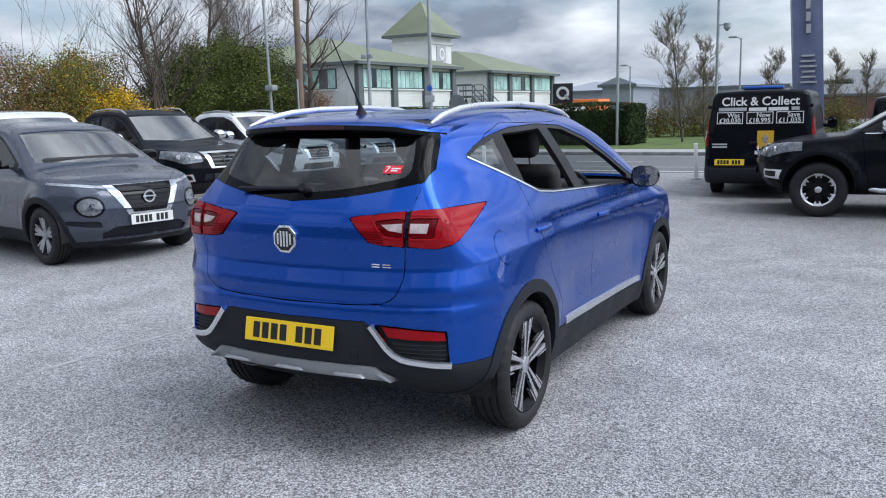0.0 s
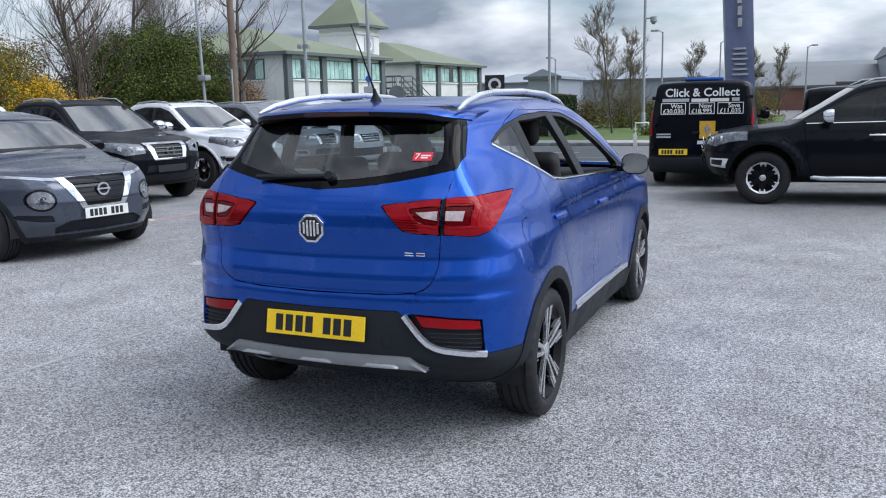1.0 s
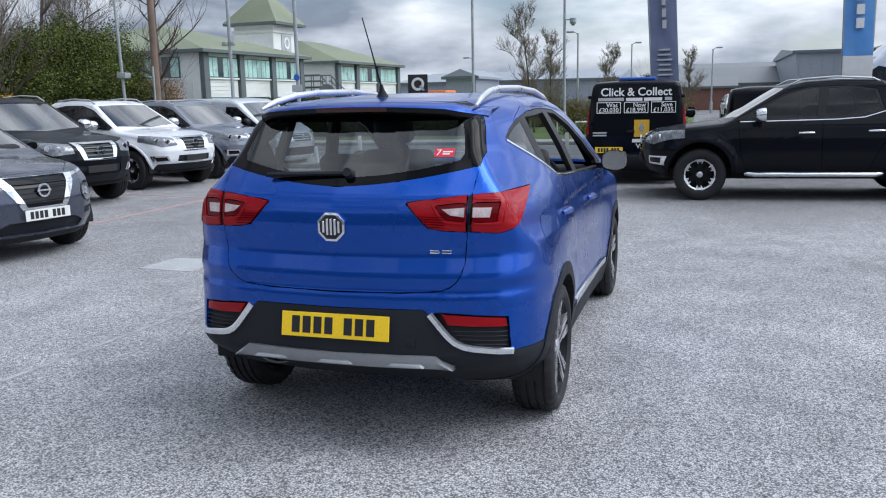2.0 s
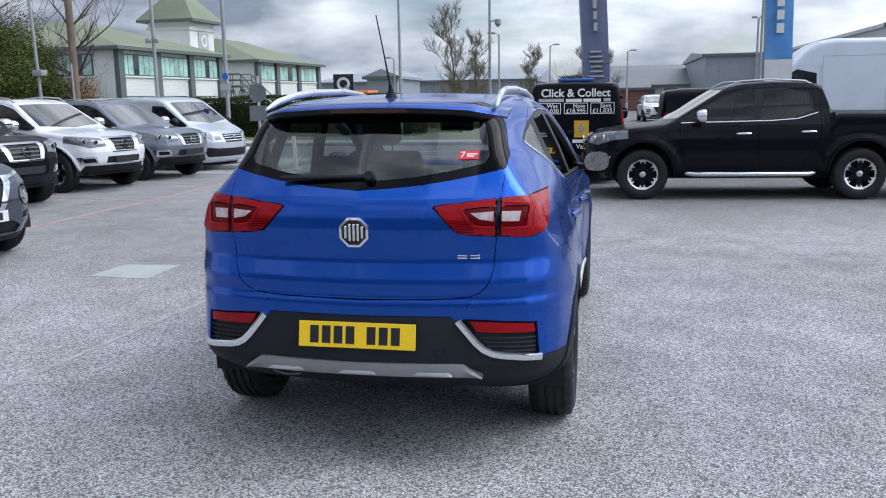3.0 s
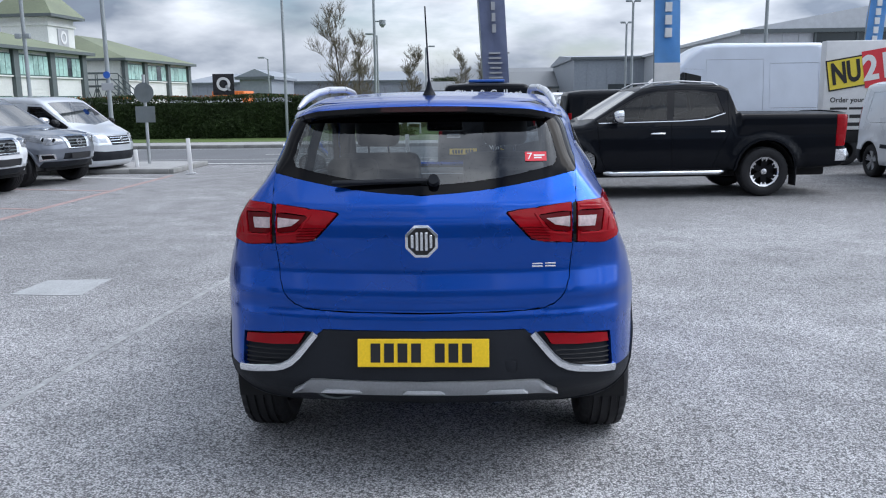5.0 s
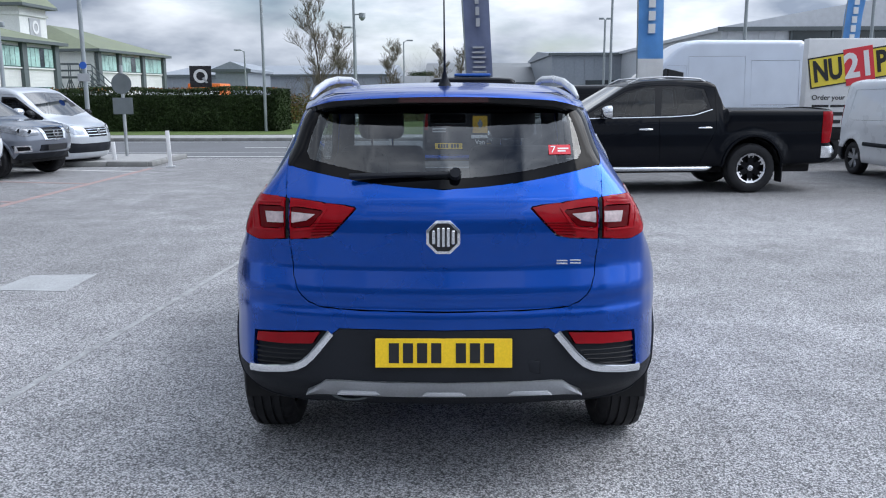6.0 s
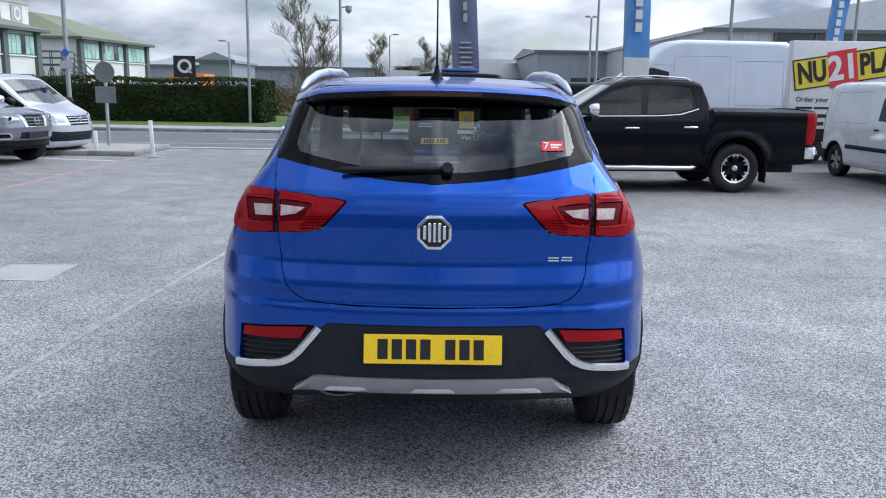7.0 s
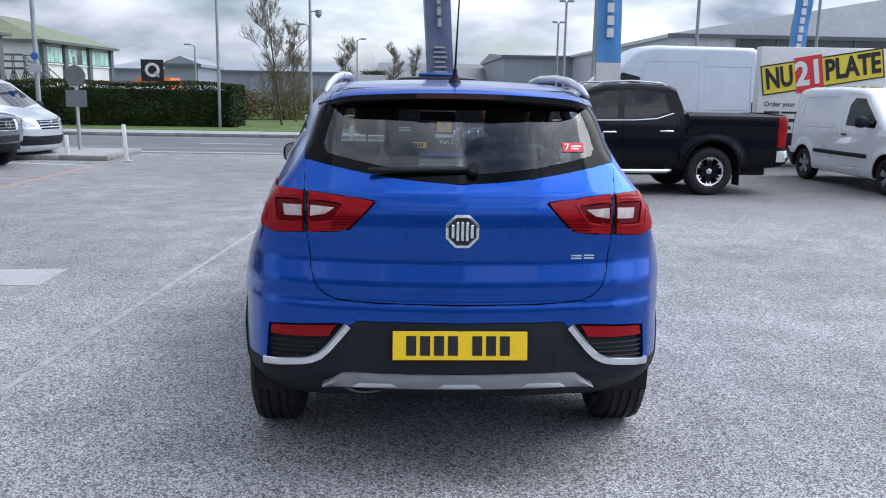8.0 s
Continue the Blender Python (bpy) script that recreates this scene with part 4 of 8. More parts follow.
    for s, k in ((1, 0), (-1, 1)):
        lamp = part("tail_lamp", piece(bm, sh, 10 + k, 0.004, 0.05, 0.006), LAMP_RED, car, "red lens with clear block")
        part("lamp_inner", piece(bm, sh, 14 + k, 0.001, 0.02, 0.003), LAMP_CLEAR, lamp, "clear lens")
        part("lamp_chamber", piece(bm, sh, 24 + k, 0.0, 0.02, 0.001), LAMP_DARKRED, lamp, "dark red chamber")
        part("lamp_edge", piece(bm, sh, 18 + k, 0.0, 0.03, -0.002), BLACKGLOSS, lamp, "black edge")
        lamp2 = part("tailgate_lamp", piece(bm, sh, 12 + k, 0.004, 0.05, 0.006), LAMP_RED, gate_ob, "red lens with clear block")
        part("lamp_inner", piece(bm, sh, 16 + k, 0.001, 0.02, 0.003), LAMP_CLEAR, lamp2, "clear lens")
        part("lamp_chamber", piece(bm, sh, 26 + k, 0.0, 0.02, 0.001), LAMP_DARKRED, lamp2, "dark red chamber")
        mm = (lambda q: q) if s > 0 else mirror
        for q in range(5):
            z = 1.036 + q * 0.011
            strip(lamp2, "lamp_rib", sh, mm([(0.425 - q * 0.012, z), (0.50 - 0.002 * q, z - 0.004)]), "end", -1, 0.004, 0.010, LAMP_DARKRED, n=3)
        strip(lamp, "lamp_line", sh, mm([(0.620, 1.045), (0.735, 1.045), (0.745, 1.145), (0.62, 1.150)]), "end", -1, 0.012, 0.009, LAMP_RED, n=4)
        strip(lamp2, "lamp_line", sh, mm([(0.575, 1.045), (0.49, 1.056), (0.44, 1.13)]), "end", -1, 0.011, 0.009, LAMP_RED, n=4)
        part("reflector_recess", piece(bm, sh, 30 + k, 0.0, 0.02, -0.022), CLADDING, car, "black honeycomb recess")
        part("rear_reflector", piece(bm, sh, 32 + k, 0.002, 0.03, -0.006), LAMP_RED, car, "red reflector")
        strip(car, "chrome_trim", sh, mm([(0.432, 0.656), (0.468, 0.612), (0.510, 0.560), (0.540, 0.532), (0.575, 0.514), (0.612, 0.505), (0.70, 0.491), (0.772, 0.482)]), "end", -1, 0.036, 0.016, CHROME, "chrome trim", n=6)
        for q in range(4):
            strip(car, "recess_slat", sh, mm([(0.53 + 0.014 * q, 0.582 - 0.018 * q), (0.755, 0.572 - 0.020 * q)]), "end", -1, 0.006, -0.006, PILLAR, n=8)
        o = k
        part("window_surround", piece(bm, sh, 40 + o, 0.001, 0.03, -0.003), PILLAR, car, "black window surround")
        q = part("quarter_window", piece(bm, sh, 42 + o, 0.001, 0.004, -0.004), GLASS_CLEAR, car, "clear glass")
        q.visible_shadow = False
        if s < 0:
            for num in (44, 46):
                g = part("door_window", piece(bm, sh, num + o, 0.001, 0.004, -0.006), GLASS_CLEAR, car, "clear glass")
                g.visible_shadow = False
        rd = part("rear_door", piece(bm, sh, 50 + o, 0.0022, 0.03), PAINT_BLUE, car)
        fd = part("front_door", piece(bm, sh, 52 + o, 0.0022, 0.03), PAINT_BLUE, car)
        for d, y, z in ((rd, 1.02, 0.985), (fd, 2.02, 0.945)):
            pts = on_skin(sh, [(y - 0.09, z), (y, z + 0.006), (y + 0.11, z)], "side", s)
            b2 = bmesh.new()
            tube(b2, [Vector(p) + Vector((s * h, 0, 0)) for p, h in zip(pts, (0.0, 0.032, 0.0))], [0.012, 0.017, 0.012], 8)
            part("door_handle", b2, PAINT_BLUE, d, smooth=60)
        part("sill_cladding", piece(bm, sh, 56 + o, 0.0, 0.03, 0.006), CLADDING, car, "black grained plastic")
        for num in (58, 80):
            part("wheel_arch_trim", piece(bm, sh, num + o, 0.0, 0.05, 0.006), CLADDING, car, "black grained plastic")
        if s > 0:
            part("fuel_flap", piece(bm, sh, 54 + o, 0.002, 0.02, 0.001), PAINT_BLUE, car)
        else:
            part("side_panel", piece(bm, sh, 54 + o, 0.0, 0.0), PAINT_BLUE, car)
        me = piece(bm, sh, 70 + o, 0.002, 0.02)
        if me:
            part("headlamp", me, LAMP_HEAD, car, "clear lens")
        strip(car, "sill_moulding", sh, [(1.30, 0.425), (1.9, 0.412), (2.5, 0.396), (2.82, 0.385)], "side", s, 0.050, 0.016, CHROME, "chrome moulding")
        strip(car, "window_moulding", sh, [(0.575, 1.378), (0.90, 1.246), (1.10, 1.168), (1.30, 1.146), (1.80, 1.121), (2.80, 1.071)], "side", s, 0.014, 0.006, CHROME, "chrome moulding")
        for cy in (0.763, 3.347):
            wheel(car, s * 0.792, cy, 0.324, 0.215, 0.238, "five_twin")
            wheel_well(car, s * 0.86, cy, 0.345, 0.40)
        wing_mirror(car, s * 0.86, 2.66, 1.125, BLACKGLOSS, 0.185, 0.145)
        # roof rail
        rail = [(0.42, 1.550), (0.55, 1.585), (0.75, 1.616), (1.0, 1.632), (1.5, 1.638), (1.9, 1.622), (2.15, 1.582), (2.28, 1.545)]
        b2 = bmesh.new()
        rings = []
        for y, z in [(a0 + (a1 - a0) * q / 3, b0 + (b1 - b0) * q / 3) for (a0, b0), (a1, b1) in zip(rail, rail[1:]) for q in range(3)] + [rail[-1]]:
            x = s * (0.548 - 0.035 * math.sin(math.pi * (y - 0.42) / 1.86))
            e = min(1.0, (y - 0.40) / 0.12, (2.32 - y) / 0.15)
            rings.append([b2.verts.new((x + 0.0135 * math.cos(q) * (0.35 + 0.65 * e), y, z - 0.010 + 0.017 * math.sin(q) * (0.3 + 0.7 * e))) for q in [2 * math.pi * w / 12 for w in range(12)]])
        for r0, r1 in zip(rings, rings[1:]):
            for q in range(12):
                b2.faces.new((r0[q], r0[(q + 1) % 12], r1[(q + 1) % 12], r1[q]))
        b2.faces.new(rings[0])
        b2.faces.new(rings[-1])
        part("roof_rail", b2, RAIL, car, "silver roof rail", smooth=60)
    # inner lining behind the skin
    lining = piece(bm, sh, 0, 0.0, 0.0, -0.035)
    part("cabin_lining", lining, LINING_DARK, car, "dark lining")
    # spoiler over the rear window
    b2 = bmesh.new()
    rows = []
    n = 24
    for k in range(n + 1):
        x = -0.586 + 1.172 * k / n
        bow = 0.085 * (abs(x) / 0.6) ** 2.2 + 0.17 * (max(0.0, abs(x) - 0.45) / 0.136) ** 2
        drop = 0.030 * (x / 0.6) ** 2 + 0.022 * max(0.0, abs(x) - 0.45) / 0.136
        rows.append([b2.verts.new(c) for c in ((x, 0.66 + bow * 0.3, 1.583 - drop), (x, 0.45 + bow * 0.5, 1.574 - drop), (x, 0.270 + bow, 1.558 - drop), (x, 0.252 + bow, 1.545 - drop), (x, 0.256 + bow, 1.525 - drop), (x, 0.285 + bow, 1.512 - drop), (x, 0.40 + bow * 0.4, 1.500 - drop), (x, 0.66, 1.52 - drop))])
    under = bmesh.new()
    low_rows = [[under.verts.new(v.co) for v in r[3:]] for r in rows]
    for a, b in zip(rows, rows[1:]):
        for k in range(3):
            b2.faces.new((a[k], b[k], b[k + 1], a[k + 1]))
    for a, b in zip(low_rows, low_rows[1:]):
        for k in range(4):
            under.faces.new((a[k], b[k], b[k + 1], a[k + 1]))
    b2.faces.new(rows[0])
    b2.faces.new(rows[-1][::-1])
    spoiler = part("roof_spoiler", b2, PAINT_BLUE, gate_ob, smooth=40)
    part("spoiler_underside", under, BLACKGLOSS, spoiler, "gloss black underside", smooth=40)
    b2 = bmesh.new()
    for k in range(9):
        x = -0.175 + 0.35 * k / 8
        bow = 0.085 * (abs(x) / 0.6) ** 2.2
        rows[k] = [b2.verts.new((x, 0.249 + bow, 1.543)), b2.verts.new((x, 0.251 + bow, 1.523)), b2.verts.new((x, 0.262 + bow, 1.523)), b2.verts.new((x, 0.262 + bow, 1.543))]
    for a, b in zip(rows[:8], rows[1:9]):
        for k in range(4):
            b2.faces.new((a[k], b[k], b[(k + 1) % 4], a[(k + 1) % 4]))
    part("high_brake_lamp", b2, BRAKE_LENS, spoiler, "dark red lens")
    # badge, model bars, plate, wiper, sticker
    ang = [22.5 + 45 * k for k in range(8)]
    y_b = 0.000
    bd = part("badge", prismed([(0.069 * math.cos(radians(a)), 1.033 + 0.069 * math.sin(radians(a))) for a in ang], y_b - 0.012, y_b + 0.02, "y", 0.003), CHROME, gate_ob, "chrome octagon")
    part("badge_field", prismed([(0.057 * math.cos(radians(a)), 1.033 + 0.057 * math.sin(radians(a))) for a in ang], y_b - 0.0135, y_b, "y"), INK, bd, "black field")
    for x0, hh in ((-0.040, 0.026), (-0.022, 0.036), (-0.004, 0.036), (0.014, 0.036), (0.032, 0.026)):
        part("badge_bar", boxed(x0 - 0.001, x0 + 0.010, y_b - 0.018, y_b, 1.033 - hh, 1.033 + hh, 0.002, 1), CHROME, bd)
    for x0, x1 in ((0.430, 0.472), (0.482, 0.524)):
        yy = float(on_skin(sh, [((x0 + x1) / 2, 0.925)], "end", -1)[0][1])
        part("model_bar", boxed(x0, x1, yy - 0.005, yy + 0.006, 0.917, 0.923, 0.001, 1), CHROME, gate_ob)
        part("model_bar", boxed(x0, x1, yy - 0.005, yy + 0.006, 0.928, 0.934, 0.001, 1), CHROME, gate_ob)
    number_plate(car, pose(0, -0.018, 0.588, 90 - 11, 0, 0), PLATE_Y, bars=(4, 3))
    # skid plate
    b2 = bmesh.new()
    rows = []
    for k in range(29):
        x = -0.535 + 1.07 * k / 28
        y = 0.19 * abs(x) ** 2.2
        e = max(0.0, (abs(x) - 0.455) / 0.08)
        rows.append([b2.verts.new(c) for c in ((x, y + 0.02, 0.474 - 0.058 * e), (x, y - 0.030, 0.470 - 0.058 * e), (x, y - 0.036, 0.448 - 0.040 * e), (x, y - 0.022, 0.412 - 0.006 * e), (x, y + 0.12, 0.392))])
    for a, b in zip(rows, rows[1:]):
        for k in range(4):
            b2.faces.new((a[k], b[k], b[k + 1], a[k + 1]))
    bmesh.ops.solidify(b2, geom=b2.faces[:], thickness=0.006)
    skid = part("skid_plate", b2, SATIN_SILVER, car, "silver skid plate", smooth=40)
    for x in (-0.33, 0.0, 0.33):
        part("skid_rib", prismed([(x - 0.085, 0.422), (x + 0.085, 0.422), (x + 0.065, 0.436), (x - 0.065, 0.436)], -0.042 + 0.016 * abs(x) / 0.33, 0.03, "y", 0.003), SATIN_SILVER, skid)
    b2 = bmesh.new()
    lathe(b2, [(0, 0.045), (-0.02, 0.046), (-0.02, 0.036), (0.20, 0.036)], 20)
    ex = part("exhaust_pipe", b2, TRIM_GREY, car, "dull steel pipe")
    ex.matrix_local = pose(-0.37, 0.13, 0.385, 0, -6, 90) @ Matrix.Diagonal((1, 1.9, 0.80, 1))
    # tow eye cover
    yy = float(on_skin(sh, [(0.342, 0.525)], "end", -1)[0][1])
    part("towing_eye_cover", boxed(0.315, 0.370, yy - 0.0025, yy + 0.01, 0.498, 0.552, 0.008), CLADDING, car)
    # wiper
    wp = part("rear_wiper", boxed(-0.36, 0.05, -0.010, 0.008, -0.008, 0.010, 0.006, 2, pose(0.0, 0.102, 1.256, -43, -1.2, 0)), CLADDING, gate_ob, "black wiper arm")
    part("wiper_hub", tubed([(0.045, 0.140, 1.240), (0.045, 0.080, 1.266)], [0.028, 0.020], 14), CLADDING, wp)
    # red sticker inside the glass, with a bar of writing
    a = on_skin(sh, [(0.41, 1.327), (0.50, 1.327), (0.41, 1.365)], "end", -1)
    o0, ux, uz = Vector(a[0]) + Vector((0, -0.006, -0.004)), Vector(a[1] - a[0]).normalized(), Vector(a[2] - a[0]).normalized()
    mm = Matrix((( ux.x, uz.x, ux.cross(uz).x, o0.x), (ux.y, uz.y, ux.cross(uz).y, o0.y), (ux.z, uz.z, ux.cross(uz).z, o0.z), (0, 0, 0, 1)))
    st = part("window_sticker", boxed(0, 0.088, 0, 0.046, -0.001, 0.001, 0, 1, mm), STICKER_RED, rw, "red sticker")
    lettering("sticker_figure", "7", 0.046, 0.0006, SIGN_WHITE, st, mm @ pose(0.018, 0.022, 0.0016))
    for q in range(2):
        part("sticker_bar", boxed(0.036, 0.080 - q * 0.012, 0.024 - q * 0.012, 0.031 - q * 0.012, 0.001, 0.0018, 0, 1, mm), SIGN_WHITE, st)
    # aerial
    b2 = bmesh.new()
    tube(b2, [(0, 0.66, 1.585), (0, 0.66, 1.60), (0, 0.655, 1.625), (0, 0.645, 1.65)], [0.034, 0.026, 0.013, 0.008], 12)
    an = part("aerial", b2, CLADDING, car, "black roof aerial", smooth=60)
    part("aerial_mast", tubed([(0, 0.645, 1.645), (0, 0.53, 1.815), (0, 0.43, 1.955)], [0.0055, 0.0035, 0.003], 6), CLADDING, an)
    # cabin
    for x in (-0.38, 0.38):
        seat(car, x, 2.00, 0.62, SEAT, 0.50, 16, tall=0.62)
    for x in (-0.42, 0.0, 0.42):
        seat(car, x, 1.18, 0.60, SEAT, 0.44, 14, abs(x) > 0.1, 0.43)
    part("dashboard", boxed(-0.72, 0.72, 2.78, 3.2, 0.72, 1.06, 0.06, 3), SEAT, car, "black dashboard")
    part("dashboard_trim", boxed(-0.20, 0.20, 2.765, 2.79, 1.035, 1.047, 0.004), CHROME, car)
    part("cabin_floor", boxed(-0.74, 0.74, 0.45, 3.2, 0.36, 0.44, 0.02), SEAT, car)
    part("boot_cover", boxed(-0.62, 0.62, 0.30, 1.10, 1.00, 1.03, 0.01), SEAT, car, "black parcel cover")
    part("roof_lining", boxed(-0.56, 0.56, 0.75, 2.2, 1.535, 1.55, 0.005), LINING, car)
    part("rear_view_mirror", boxed(-0.12, 0.12, 2.40, 2.43, 1.36, 1.43, 0.015), BLACKGLOSS, car)
    steering_wheel(car, 0.38, 2.66, 0.98)
    bm.free()
    return car


blue_car()


# ---- other vehicles ----
def vehicle(name, label, category, sh, step, cuts, paint, group="", lamp_end=0.21):
    """Cuts a skin into panels, lamps and panes. cuts: (part, polygon, where, material, over, gap, depth, off, label). where: R and L both sides (s), tail (t), nose (n), top (u); m: mirrored pair."""
    ob = thing(name, label, category, group=group)
    bm = sh.grid(step)
    number, made = 1, []
    parts = {}
    for nm, poly, where, ma, over, gap, depth, off, lb in cuts:
        view = {"s": "side", "t": "end", "n": "end", "u": "top"}[where[0]]
        jobs = []
        for s in (1, -1) if (where[0] == "s" or "m" in where) else (0,):
            pl = mirror(poly) if (s < 0 and view != "side") else poly
            if where[0] == "s":
                keep = lambda c, s=s: c[0] * s > 0.40
            elif where[0] == "t":
                keep = lambda c: c[1] < 0.55
            elif where[0] == "n":
                keep = lambda c: c[1] > sh.length - 1.0
            else:
                keep = lambda c: c[2] > 0.75
            jobs.append((pl, keep, s))
        for pl, keep, s in jobs:
            ov = None if over is None else tuple(parts.get((o, s), parts.get((o, 0), 0)) if o else 0 for o in over)
            if ma is None:
                cut(bm, pl, view, keep, 99)
                continue
            if nm == "tail_lamp" or (nm == "rear_bumper" and "m" in where):
                cut(bm, pl, view, lambda c: c[1] < lamp_end, number, over=ov, planes=[((0, lamp_end, 0), (0, 1, 0))], reach=keep)
            elif nm in ("headlamp", "daytime_lamp"):
                back = sh.length - 0.66
                cut(bm, pl, view, lambda c, b=back: c[1] > b, number, over=ov, planes=[((0, back, 0), (0, 1, 0))], reach=keep)
            else:
                cut(bm, pl, view, keep, number, over=ov)
            parts[(nm, s)] = number
            made.append((nm, number, ma, gap, depth, off, lb))
            number += 1
    part("body", piece(bm, sh, 0), paint, ob)
    for nm, k, ma, gap, depth, off, lb in made:
        me = piece(bm, sh, k, gap, depth, off)
        if me:
            o = part(nm, me, ma, ob, lb)
            if "window" in nm or nm == "windscreen":
                o.visible_shadow = False
    part("cabin_lining", piece(bm, sh, 0, 0.0, 0.0, -0.04), LINING_DARK, ob)
    bm.free()
    return ob


def rounded(cx, cz, rx, rz, n=20, power=1.0):
    return [(cx + rx * math.copysign(abs(math.cos(2 * math.pi * k / n)) ** power, math.cos(2 * math.pi * k / n)), cz + rz * math.copysign(abs(math.sin(2 * math.pi * k / n)) ** power, math.sin(2 * math.pi * k / n))) for k in range(n)]


def arches(ys, z, r):
    out = []
    for y in ys:
        out.append(("arch", ring_poly(y, z, r, 26), "s", None, None, 0, 0, 0, ""))
        out.append(("arch", [(y - r, z + 0.02), (y + r, z + 0.02), (y + r, 0.0), (y - r, 0.0)], "s", None, None, 0, 0, 0, ""))
    return out


def cabin(ob, rows, dash_y, floor_z, half, wheel_x):
    for y in rows:
        for x in (-half * 0.5, half * 0.5):
            seat(ob, x, y, floor_z + 0.12, SEAT, 0.5, 14)
    part("dashboard", boxed(-half, half, dash_y, dash_y + 0.4, floor_z + 0.3, floor_z + 0.62, 0.06), SEAT, ob)
    part("cabin_floor", boxed(-half, half, rows[-1] - 0.4, dash_y + 0.3, floor_z - 0.06, floor_z, 0.01), SEAT, ob)
    steering_wheel(ob, wheel_x, dash_y - 0.12, floor_z + 0.58)


